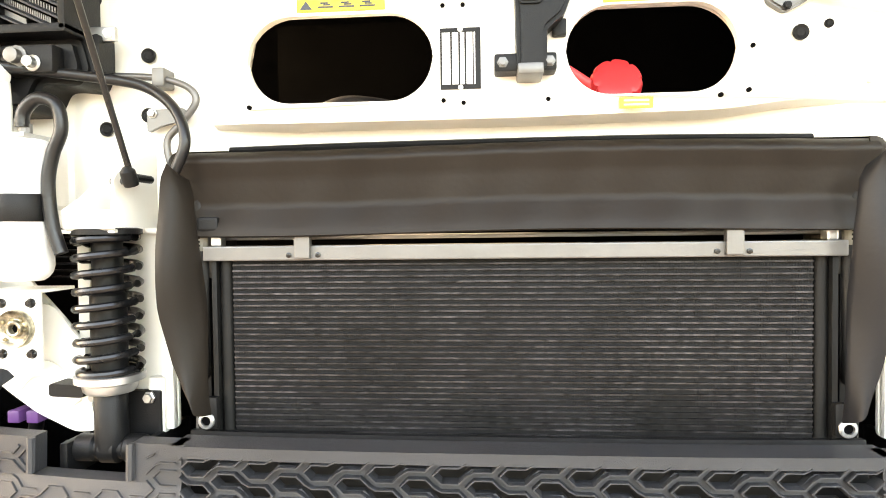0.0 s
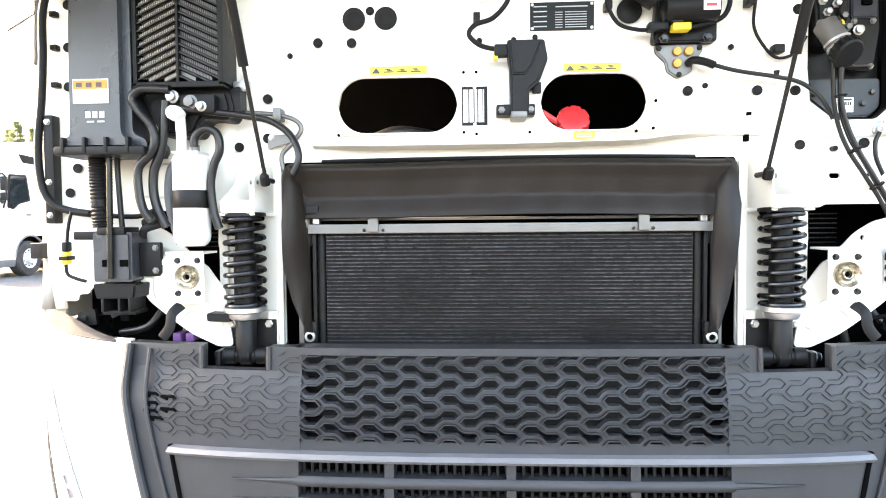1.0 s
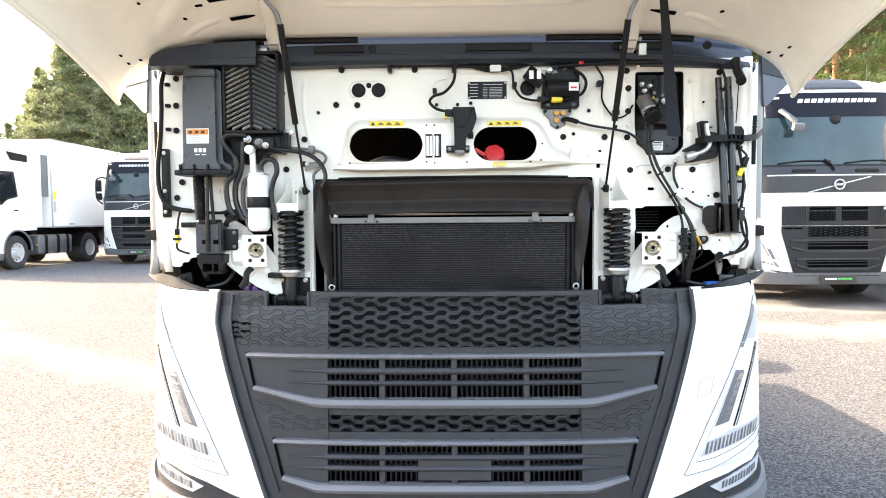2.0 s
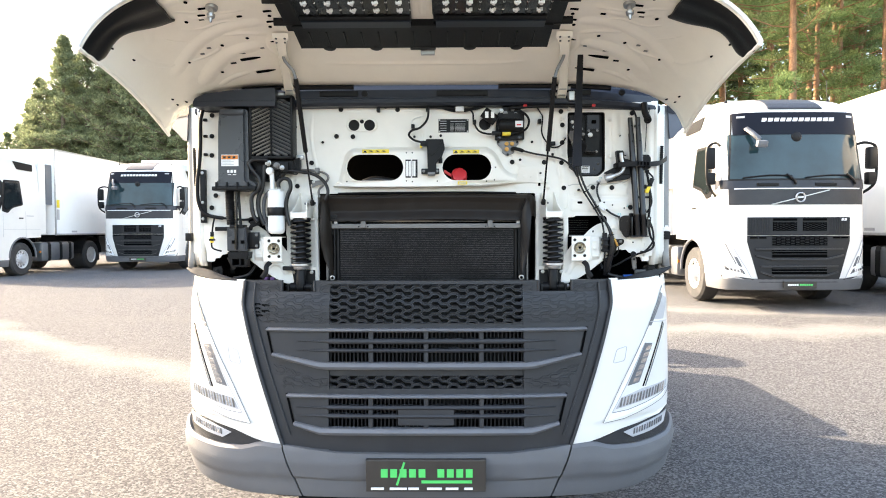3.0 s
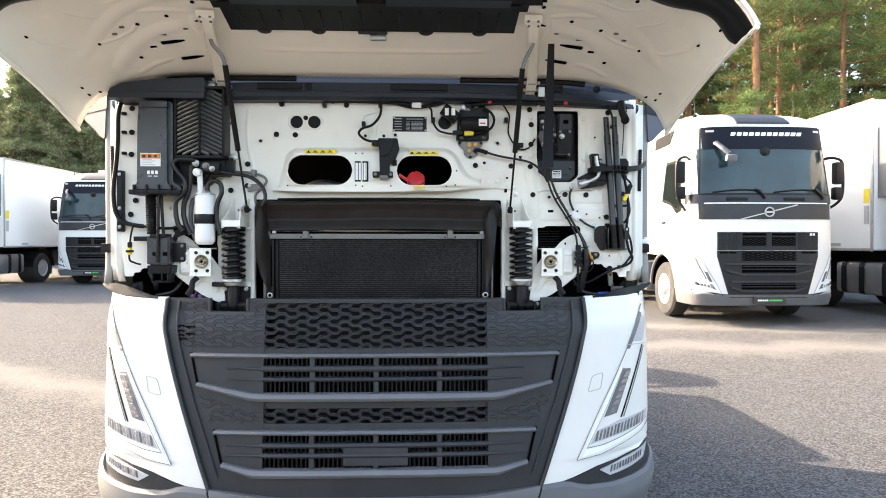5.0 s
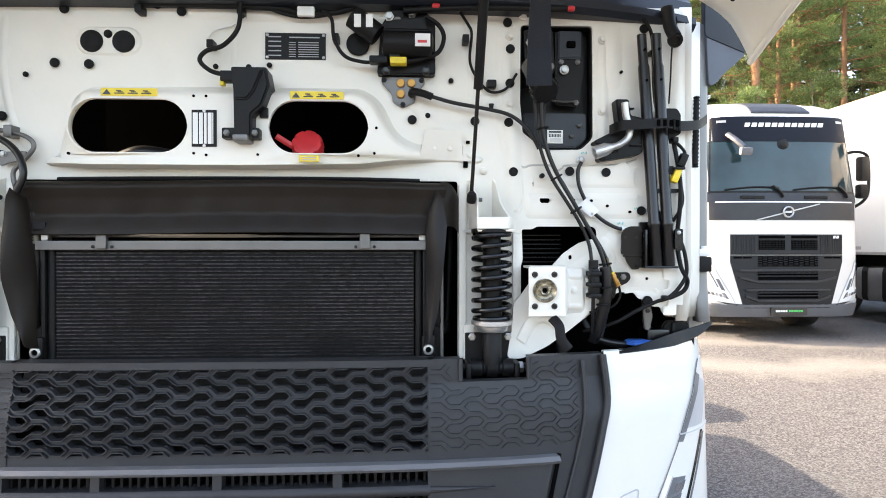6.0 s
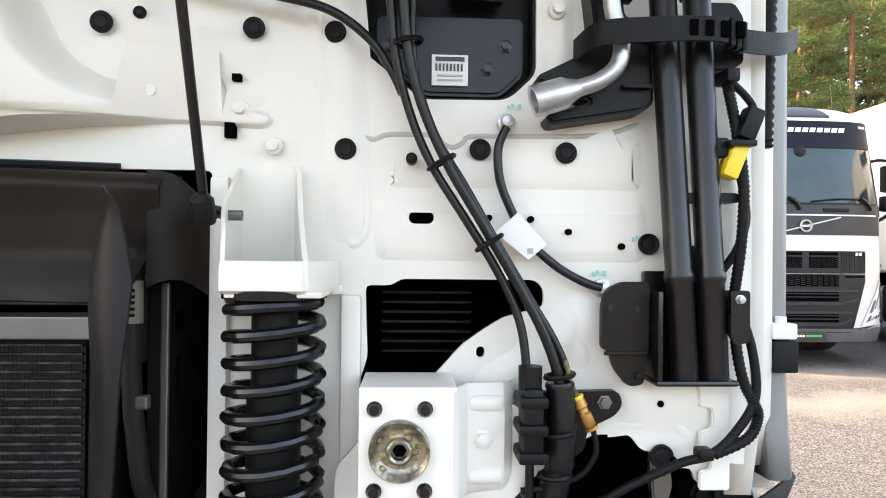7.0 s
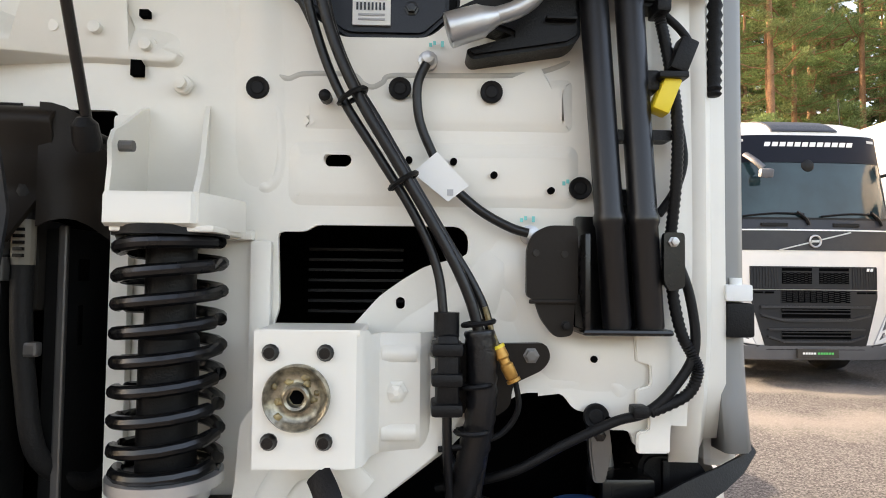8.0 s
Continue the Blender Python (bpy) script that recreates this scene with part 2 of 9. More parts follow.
def asphalt():
    m = bpy.data.materials.new("worn_asphalt")
    m.use_nodes = True
    nt = m.node_tree
    n, l = nt.nodes, nt.links
    b = n["Principled BSDF"]
    tc = n.new("ShaderNodeTexCoord")
    vor = n.new("ShaderNodeTexVoronoi")
    vor.inputs["Scale"].default_value = 88
    l.new(tc.outputs["Object"], vor.inputs["Vector"])
    vor2 = n.new("ShaderNodeTexVoronoi")
    vor2.inputs["Scale"].default_value = 230
    l.new(tc.outputs["Object"], vor2.inputs["Vector"])
    big = n.new("ShaderNodeTexNoise")
    big.inputs["Scale"].default_value, big.inputs["Detail"].default_value = 0.35, 7
    mp = n.new("ShaderNodeMapping")
    mp.inputs["Rotation"].default_value = (0, 0, 0.25)
    mp.inputs["Scale"].default_value = (0.45, 1.6, 1)
    l.new(tc.outputs["Object"], mp.inputs["Vector"])
    l.new(mp.outputs[0], big.inputs["Vector"])
    ramp = n.new("ShaderNodeValToRGB")
    ramp.color_ramp.elements[0].position, ramp.color_ramp.elements[0].color = 0.0, (0.060, 0.0595, 0.061, 1)
    ramp.color_ramp.elements[1].position, ramp.color_ramp.elements[1].color = 1.0, (0.232, 0.229, 0.229, 1)
    e = ramp.color_ramp.elements.new(0.5)
    e.color = (0.122, 0.1205, 0.121, 1)
    sep = n.new("ShaderNodeSeparateColor")
    l.new(vor.outputs["Color"], sep.inputs[0])
    l.new(sep.outputs[0], ramp.inputs[0])
    sandr = n.new("ShaderNodeMapRange")
    sandr.inputs[1].default_value, sandr.inputs[2].default_value = 0.52, 0.72
    sandr.inputs[4].default_value = 0.55
    l.new(big.outputs["Fac"], sandr.inputs[0])
    mix = n.new("ShaderNodeMix")
    mix.data_type = "RGBA"
    l.new(sandr.outputs[0], mix.inputs[0])
    l.new(ramp.outputs[0], mix.inputs[6])
    mix.inputs[7].default_value = (0.150, 0.146, 0.142, 1)
    l.new(mix.outputs[2], b.inputs["Base Color"])
    b.inputs["Roughness"].default_value = 0.9
    b.inputs["Specular IOR Level"].default_value = 0.05
    # tracks of pale sand across the yard
    sepc = n.new("ShaderNodeSeparateXYZ")
    l.new(tc.outputs["Object"], sepc.inputs[0])
    wob = n.new("ShaderNodeTexNoise")
    wob.inputs["Scale"].default_value, wob.inputs["Detail"].default_value = 1.1, 6
    l.new(tc.outputs["Object"], wob.inputs["Vector"])
    total = None
    for a, c, wide, xa, xb in ((-0.60, 1.90, 0.30, -30, -1), (-0.32, 9.2, 0.26, 2, 30), (-0.20, 6.9, 0.35, 2, 30)):
        m1 = n.new("ShaderNodeMath")
        m1.operation, m1.inputs[1].default_value, m1.inputs[2].default_value = "MULTIPLY_ADD", -a, -c
        l.new(sepc.outputs["X"], m1.inputs[0])
        m2 = n.new("ShaderNodeMath")
        m2.operation = "ADD"
        l.new(m1.outputs[0], m2.inputs[0])
        l.new(sepc.outputs["Y"], m2.inputs[1])
        m3 = n.new("ShaderNodeMath")
        m3.operation, m3.inputs[1].default_value, m3.inputs[2].default_value = "MULTIPLY_ADD", 1.4, -0.7
        l.new(wob.outputs["Fac"], m3.inputs[0])
        m4 = n.new("ShaderNodeMath")
        m4.operation = "ADD"
        l.new(m2.outputs[0], m4.inputs[0])
        l.new(m3.outputs[0], m4.inputs[1])
        m5 = n.new("ShaderNodeMath")
        m5.operation = "ABSOLUTE"
        l.new(m4.outputs[0], m5.inputs[0])
        m6 = n.new("ShaderNodeMapRange")
        m6.inputs[1].default_value, m6.inputs[2].default_value, m6.inputs[3].default_value, m6.inputs[4].default_value = wide * 0.3, wide * 1.9, 0.55, 0.0
        l.new(m5.outputs[0], m6.inputs[0])
        ga = n.new("ShaderNodeMath")
        ga.operation, ga.inputs[1].default_value = ("LESS_THAN", xb) if xa < 0 else ("GREATER_THAN", xa)
        l.new(sepc.outputs["X"], ga.inputs[0])
        gm = n.new("ShaderNodeMath")
        gm.operation = "MULTIPLY"
        l.new(ga.outputs[0], gm.inputs[0])
        l.new(m6.outputs[0], gm.inputs[1])
        if total is None:
            total = gm.outputs[0]
        else:
            mx = n.new("ShaderNodeMath")
            mx.operation = "MAXIMUM"
            l.new(total, mx.inputs[0])
            l.new(gm.outputs[0], mx.inputs[1])
            total = mx.outputs[0]
    mix2 = n.new("ShaderNodeMix")
    mix2.data_type = "RGBA"
    l.new(total, mix2.inputs[0])
    l.new(mix.outputs[2], mix2.inputs[6])
    mix2.inputs[7].default_value = (0.290, 0.277, 0.257, 1)
    l.new(mix2.outputs[2], b.inputs["Base Color"])
    bp = n.new("ShaderNodeBump")
    bp.inputs["Strength"].default_value, bp.inputs["Distance"].default_value = 1.0, 0.008
    add = n.new("ShaderNodeMath")
    add.operation = "ADD"
    l.new(vor.outputs["Distance"], add.inputs[0])
    l.new(vor2.outputs["Distance"], add.inputs[1])
    l.new(add.outputs[0], bp.inputs["Height"])
    l.new(bp.outputs[0], b.inputs["Normal"])
    return m


ASPHALT = asphalt()


# ---- mesh tools ----
def part(name, bm, material, parent=None, label=""):
    """One mesh object from a bmesh, under a thing or a part."""
    bmesh.ops.recalc_face_normals(bm, faces=bm.faces)
    me = bpy.data.meshes.new(name)
    bm.to_mesh(me)
    bm.free()
    me.materials.append(material)
    ob = new(name, me)
    if parent:
        ob.parent = parent
    if label:
        ob["label"] = label
    return ob


def smooth(ob, angle=35):
    """Smooth shading with sharp edges kept."""
    me = ob.data
    me.polygons.foreach_set("use_smooth", [True] * len(me.polygons))
    me.set_sharp_from_angle(angle=radians(angle))
    return ob


def box(bm, x0, x1, y0, y1, z0, z1, bevel=0.0, m=None):
    vs = bmesh.ops.create_cube(bm, size=1)["verts"]
    for v in vs:
        v.co = Vector(((x0 + x1) / 2 + v.co.x * (x1 - x0), (y0 + y1) / 2 + v.co.y * (y1 - y0), (z0 + z1) / 2 + v.co.z * (z1 - z0)))
        if m:
            v.co = m @ v.co
    if bevel:
        es = list({e for v in vs for e in v.link_edges})
        bmesh.ops.bevel(bm, geom=es, offset=bevel, segments=2, affect="EDGES", profile=0.6)
    return bm


def cyl(bm, p0, p1, r0, r1=None, seg=20):
    """A closed cylinder or cone between two points."""
    r1 = r0 if r1 is None else r1
    p0, p1 = Vector(p0), Vector(p1)
    q = (p1 - p0).to_track_quat("Z", "Y")
    a, b = [], []
    for i in range(seg):
        c, s = math.cos(2 * math.pi * i / seg), math.sin(2 * math.pi * i / seg)
        a.append(bm.verts.new(p0 + q @ Vector((r0 * c, r0 * s, 0))))
        b.append(bm.verts.new(p1 + q @ Vector((r1 * c, r1 * s, 0))))
    for i in range(seg):
        j = (i + 1) % seg
        bm.faces.new((a[i], a[j], b[j], b[i]))
    bm.faces.new(a[::-1])
    bm.faces.new(b)
    return bm


def lathe(bm, p0, axis, rings, seg=24):
    """A turned body: rings of (distance along the axis, radius)."""
    p0, axis = Vector(p0), Vector(axis).normalized()
    q = axis.to_track_quat("Z", "Y")
    loops = []
    for d, r in rings:
        loops.append([bm.verts.new(p0 + axis * d + q @ Vector((r * math.cos(2 * math.pi * i / seg), r * math.sin(2 * math.pi * i / seg), 0))) for i in range(seg)])
    for a, b in zip(loops, loops[1:]):
        for i in range(seg):
            j = (i + 1) % seg
            bm.faces.new((a[i], a[j], b[j], b[i]))
    bm.faces.new(loops[0][::-1])
    bm.faces.new(loops[-1])
    return bm


def spline(pts, n=8):
    """Points of a smooth line through pts."""
    pts = [Vector(p) for p in pts]
    out = []
    for i in range(len(pts) - 1):
        a, b, c, d = pts[max(i - 1, 0)], pts[i], pts[i + 1], pts[min(i + 2, len(pts) - 1)]
        for k in range(n):
            t = k / n
            out.append(0.5 * (2 * b + (c - a) * t + (2 * a - 5 * b + 4 * c - d) * t * t + (3 * b - a - 3 * c + d) * t ** 3))
    return out + [pts[-1]]


def tube(bm, pts, r, seg=10, n=8, flat=1.0, ribs=0.0):
    """A round (or, with flat, pressed) bar along a smooth line; ribs makes a corrugated sleeve."""
    line = spline(pts, n) if n > 1 else [Vector(p) for p in pts]
    loops = []
    up = Vector((0, 1, 0))
    for i, p in enumerate(line):
        d = (line[min(i + 1, len(line) - 1)] - line[max(i - 1, 0)]).normalized()
        u = up - d * up.dot(d)
        if u.length < 1e-3:
            u = Vector((1, 0, 0)) - d * d.x
        u.normalize()
        w = d.cross(u)
        rr = r * (1 + (ribs if i % 2 else -ribs))
        loops.append([bm.verts.new(p + u * (rr * flat * math.cos(2 * math.pi * k / seg)) + w * (rr * math.sin(2 * math.pi * k / seg))) for k in range(seg)])
    for a, b in zip(loops, loops[1:]):
        for i in range(seg):
            j = (i + 1) % seg
            bm.faces.new((a[i], a[j], b[j], b[i]))
    bm.faces.new(loops[0][::-1])
    bm.faces.new(loops[-1])
    return bm


def sheet(bm, outline, y0, y1, holes=(), remap=None):
    """A plate in the xz plane between y0 (front) and y1, with holes through it."""
    edges = []
    for loop in (outline, *holes):
        vs = [bm.verts.new((x, y0, z)) for x, z in loop]
        edges += [bm.edges.new((vs[i], vs[(i + 1) % len(vs)])) for i in range(len(vs))]
    got = bmesh.ops.triangle_fill(bm, edges=edges, use_beauty=True, use_dissolve=False)
    faces = [g for g in got["geom"] if isinstance(g, bmesh.types.BMFace)]
    ex = bmesh.ops.extrude_face_region(bm, geom=faces)
    for g in ex["geom"]:
        if isinstance(g, bmesh.types.BMVert):
            g.co.y += y1 - y0
    return bm


def oval(cx, cz, w, h, n=10, r=None):
    """A rounded rectangle as an outline."""
    r = min(w, h) / 2 if r is None else r
    out = []
    for sx, sz, a0 in ((1, 1, 0), (-1, 1, 90), (-1, -1, 180), (1, -1, 270)):
        for k in range(n + 1):
            a = radians(a0 + 90 * k / n)
            out.append((cx + sx * (w / 2 - r) + r * math.cos(a), cz + sz * (h / 2 - r) + r * math.sin(a)))
    return out


def rounded(pts, r=0.01, n=4):
    """A polygon with its corners rounded."""
    out = []
    k = len(pts)
    for i in range(k):
        p, a, b = Vector(pts[i]), Vector(pts[i - 1]), Vector(pts[(i + 1) % k])
        da, db = (a - p), (b - p)
        rr = min(r, da.length * 0.45, db.length * 0.45)
        s, e = p + da.normalized() * rr, p + db.normalized() * rr
        for j in range(n + 1):
            t = j / n
            q = s * (1 - t) ** 2 + p * 2 * t * (1 - t) + e * t * t
            out.append((q.x, q.y))
    return out


def grid(bm, fn, nu, nv, thick=None):
    """A surface fn(u, v) with u, v in 0..1; thick gives it a back at that offset vector function."""
    rows = [[bm.verts.new(fn(i / nu, j / nv)) for i in range(nu + 1)] for j in range(nv + 1)]
    for j in range(nv):
        for i in range(nu):
            bm.faces.new((rows[j][i], rows[j][i + 1], rows[j + 1][i + 1], rows[j + 1][i]))
    if thick:
        back = [[bm.verts.new(Vector(fn(i / nu, j / nv)) + Vector(thick)) for i in range(nu + 1)] for j in range(nv + 1)]
        for j in range(nv):
            for i in range(nu):
                bm.faces.new((back[j][i], back[j + 1][i], back[j + 1][i + 1], back[j][i + 1]))
        for j in range(nv):
            bm.faces.new((rows[j][0], rows[j + 1][0], back[j + 1][0], back[j][0]))
            bm.faces.new((rows[j][nu], back[j][nu], back[j + 1][nu], rows[j + 1][nu]))
        for i in range(nu):
            bm.faces.new((rows[0][i], back[0][i], back[0][i + 1], rows[0][i + 1]))
            bm.faces.new((rows[nv][i], rows[nv][i + 1], back[nv][i + 1], back[nv][i]))
    return bm


def B():
    return bmesh.new()


def lerp_table(t, rows):
    """Linear look-up in a table of (key, value)."""
    return float(np.interp(t, [r[0] for r in rows], [r[1] for r in rows]))


# ---- ground ----
def ground_z(x, y):
    """The yard lies a hand higher some metres off."""
    r = math.hypot(x, y - 1)
    t = min(max((r - 4.0) / 7.0, 0), 1)
    return 0.02 + 0.19 * t * t * (3 - 2 * t)


def build_ground():
    bm = B()
    radii = [0, 1, 2, 3, 4, 5, 6, 7, 8, 9, 10, 11, 13, 20, 40, 100, 400, 2500]
    seg = 64
    loops = [[bm.verts.new((0, 1, ground_z(0, 1)))]]
    for r in radii[1:]:
        loops.append([bm.verts.new((r * math.cos(2 * math.pi * i / seg), 1 + r * math.sin(2 * math.pi * i / seg), ground_z(r * math.cos(2 * math.pi * i / seg), 1 + r * math.sin(2 * math.pi * i / seg)))) for i in range(seg)])
    for i in range(seg):
        bm.faces.new((loops[0][0], loops[1][i], loops[1][(i + 1) % seg]))
    for a, b in zip(loops[1:], loops[2:]):
        for i in range(seg):
            j = (i + 1) % seg
            bm.faces.new((a[i], b[i], b[j], a[j]))
    ob = smooth(part("ground", bm, ASPHALT))
    return tagged(ob, "worn grey asphalt yard with sandy streaks", "asphalt yard", kind="structure")


build_ground()

# ---- the truck in the middle ----
truck = tagged(new("truck"), "white tractor unit with its front hatch raised over the service panel", "truck")


def front_y(x):
    """The bowed front of the cab, in plan."""
    a = min(abs(x) / 1.255, 0.99999)
    return 0.33 - 0.55 * (1 - a ** 3) ** (1 / 3)


def on_front(x, z, d=0.0):
    """A point on the bowed front, d metres proud of it."""
    lean = float(np.interp(z, (0.6, 1.2, 1.265, 1.32), (0, 0.040, 0.060, 0.063)))
    e = 0.002
    slope = (front_y(min(abs(x) + e, 1.2549)) - front_y(max(abs(x) - e, 0))) / (2 * e)
    nrm = Vector((math.copysign(slope, x), -1, 0)).normalized()
    return Vector((x + nrm.x * d, front_y(x) + lean + nrm.y * d, z))


def slab(bm, xa, xb, za, zb, d, deep=0.03, nx=12, nz=6):
    """A curved slab on the front between x bounds (functions of z) and heights."""
    fa = xa if callable(xa) else (lambda z: xa)
    fb = xb if callable(xb) else (lambda z: xb)

    def f(u, v):
        z = za + (zb - za) * v
        return on_front(fa(z) + (fb(z) - fa(z)) * u, z, d)
    return grid(bm, f, nx, nz, (0, deep, 0))


def strip(bm, xs, top, bottom, d, deep=0.04, round_=0.006):
    """A bar along the front; top and bottom are functions of x; its front face is softly rounded."""
    loops = []
    for x in xs:
        t, b = top(x), bottom(x)
        prof = [(t, -deep), (t, d - round_), (t - round_, d), ((t + b) / 2, d + round_ * 0.4), (b + round_, d), (b, d - round_), (b, -deep)]
        loops.append([bm.verts.new(on_front(x, z, dd)) for z, dd in prof])
    for a, b in zip(loops, loops[1:]):
        for i in range(len(a)):
            j = (i + 1) % len(a)
            bm.faces.new((a[i], a[j], b[j], b[i]))
    bm.faces.new(loops[0])
    bm.faces.new(loops[-1][::-1])
    return bm


def surf_poly(bm, pts, d, deep=0.01, cuts=3):
    """A polygon (x, z) laid on the bowed front."""
    vs = [bm.verts.new((x, 0, z)) for x, z in pts]
    es = [bm.edges.new((vs[i], vs[(i + 1) % len(vs)])) for i in range(len(vs))]
    got = bmesh.ops.triangle_fill(bm, edges=es, use_beauty=True)
    faces = [g for g in got["geom"] if isinstance(g, bmesh.types.BMFace)]
    edges = list({e for f in faces for e in f.edges})
    sub = bmesh.ops.subdivide_edges(bm, edges=edges, cuts=cuts, use_grid_fill=True)
    verts = {v for f in faces for v in f.verts if f.is_valid}
    verts |= {g for g in sub["geom"] if isinstance(g, bmesh.types.BMVert)}
    faces = list({f for v in verts for f in v.link_faces})
    for v in verts:
        v.co = on_front(v.co.x, v.co.z, d)
    ex = bmesh.ops.extrude_face_region(bm, geom=faces)
    for g in ex["geom"]:
        if isinstance(g, bmesh.types.BMVert):
            a = abs(g.co.x)
            slope = (front_y(min(a + 0.002, 1.2549)) - front_y(max(a - 0.002, 0))) / 0.004
            g.co -= Vector((math.copysign(slope, g.co.x), -1, 0)).normalized() * deep
    return bm


HALF = [(0.52, 0.665), (0.557, 0.680), (0.70, 0.730), (0.90, 0.800), (1.10, 0.860), (1.22, 0.885), (1.34, 0.876)]


def half(z):
    return lerp_table(z, HALF)


# -- lower front: surround, lattice, bars --
def both(fn):
    for s in (1, -1):
        fn(s)


grille = smooth(part("grille_surround", slab(B(), -0.456, 0.456, 0.522, 0.612, 0.0), CHARCOAL, truck, "charcoal grained plastic grille surround"))


def side_panels(s):
    bm = B()
    x0 = s * 0.456
    slab(bm, lambda z: x0, lambda z: s * half(z), 0.54, 1.269, -0.002, 0.03, 14, 20)
    slab(bm, x0, s * 0.531, 1.269, 1.322, -0.002, 0.03, 3, 2)
    slab(bm, s * 0.691, lambda z: s * half(z), 1.269, 1.322, -0.002, 0.03, 6, 2)
    smooth(part("side_panel", bm, CHARCOAL, grille))
    rim = B()
    rim2 = B()
    pts = [on_front(s * (half(z) - 0.003), z, 0.006) for z in (0.55, 0.65, 0.75, 0.85, 0.95, 1.05, 1.15, 1.22, 1.32)]
    tube(rim, pts, 0.009, 8, 4)
    pts = [on_front(s * (half(z) - 0.055), z, 0.002) for z in (0.60, 0.70, 0.80, 0.90, 1.0, 1.1, 1.2, 1.31)]
    tube(rim2, pts, 0.005, 8, 4)
    smooth(part("edge_trim", rim, CHARCOAL, grille))
    smooth(part("edge_groove", rim2, CHARCOAL, grille))


both(side_panels)
for za, zb, dd in ((1.306, 1.322, 0.004), (1.098, 1.124, -0.004), (0.878, 0.918, -0.012), (0.790, 0.820, -0.004)):
    smooth(part("cross_rail", slab(B(), -0.47, 0.47, za, zb, dd, 0.05), CHARCOAL, grille))
for s in (1, -1):
    for x in (0.531, 0.691):
        bm = B()
        tube(bm, [on_front(s * x, 1.322, 0), on_front(s * x, 1.272, 0)], 0.006, 8, 1)
        part("notch_rim", bm, CHARCOAL, grille)
    part("notch_floor", slab(B(), s * 0.525, s * 0.697, 1.250, 1.266, -0.006, 0.03, 4, 1), BLACK, grille)


def lattice(bm, xa, xb, za, zb, d, w, deep, inside=None, px=0.0432, pz=0.0310, lift=0.0):
    """Stretched hexagon lattice, neighbours joined in pairs to wavy slots; flat bars (none where deep is 0) with a raised rim round each cell."""
    def cut(p, q, k, lim, low):
        # clip the bar p-q at one bound
        a, b = p[k] - lim, q[k] - lim
        if low:
            a, b = -a, -b
        if a > 0 and b > 0:
            return None
        if a <= 0 and b <= 0:
            return p, q
        t = a / (a - b)
        m = (p[0] + (q[0] - p[0]) * t, p[1] + (q[1] - p[1]) * t)
        return (m, q) if a > 0 else (p, m)

    def bar(p, q, wide, profile, ext):
        if inside and not (inside(*p) and inside(*q)):
            return
        for k, lim, low in ((0, xa, True), (0, xb, False), (1, za, True), (1, zb, False)):
            r = cut(p, q, k, lim, low)
            if r is None:
                return
            p, q = r
        t = Vector((q[0] - p[0], q[1] - p[1]))
        if t.length < 0.002:
            return
        t.normalize()
        nrm = Vector((-t.y, t.x)) * wide / 2
        a, b = Vector(p) - t * ext, Vector(q) + t * ext
        rows = []
        for f, dd in profile:
            c, e = a + nrm * f, b + nrm * f
            rows.append((bm.verts.new(on_front(c.x, c.y, d + dd)), bm.verts.new(on_front(e.x, e.y, d + dd))))
        for u, v in zip(rows, rows[1:]):
            bm.faces.new((u[0], u[1], v[1], v[0]))

    def flat(p, q, dip):
        if deep:
            bar(p, q, w, ((1, -deep), (1, -0.008 - dip), (-1, -0.008 - dip), (-1, -deep)), w * 0.25)

    low = -0.012 if deep else -0.0014

    def rim(p, q):
        bar(p, q, 0.0028, ((1, low), (0.9, -0.0004), (0.5, 0.0012), (-0.5, 0.0012), (-0.9, -0.0004), (-1, low)), 0.0008)
    nz = int((zb - za) / pz) + 3
    hw, sl = px * 0.31, px * 0.38
    inset = w / 2 - 0.0016
    hh = pz / 2 - inset
    tip = hw + sl - inset * math.hypot(sl, pz / 2) / (pz / 2)
    top = tip - hh * sl / (pz / 2)
    no_up = lambda i, k: i % 2 and k % 2 == 0
    no_down = lambda i, k: i % 2 == 0 and k % 2 == 0
    for i in range(int(xa / px) - 2, int(xb / px) + 3):
        cx = i * px
        for k in range(-1, nz):
            cz = za + lift + k * pz + (pz / 2 if i % 2 else 0)
            b = (cx + hw, cz)
            flat((cx - hw, cz), b, 0)
            if not no_up(i, k):
                flat(b, (cx + hw + sl, cz + pz / 2), 0.0004)
            if not no_down(i, k):
                flat(b, (cx + hw + sl, cz - pz / 2), 0.0008)
            # rim round the cell above this bar
            m = cz + pz / 2
            j = k + 1 if i % 2 else k
            rim((cx - top, m + hh), (cx + top, m + hh))
            rim((cx - top, m - hh), (cx + top, m - hh))
            for up, gone in ((1, no_down(i, k + 1)), (-1, no_up(i, k))):
                if gone:
                    n = m + up * pz / 2
                    rim((cx + top, m + up * hh), (cx + px - tip, n))
                    rim((cx + tip, m), (cx + px - top, n - up * hh))
                else:
                    rim((cx + top, m + up * hh), (cx + tip, m))
            for up, gone in ((1, no_up(i - 1, j)), (-1, no_down(i - 1, j))):
                if not gone:
                    rim((cx - top, m + up * hh), (cx - tip, m))
    return bm


part("lattice", lattice(B(), -0.456, 0.456, 1.122, 1.308, 0.004, 0.0135, 0.020), CHARCOAL, grille, "honeycomb lattice of stretched hexagons")
part("lattice", lattice(B(), -0.456, 0.456, 0.820, 0.878, -0.006, 0.0135, 0.020, lift=0.004), CHARCOAL, grille, "honeycomb lattice of stretched hexagons")


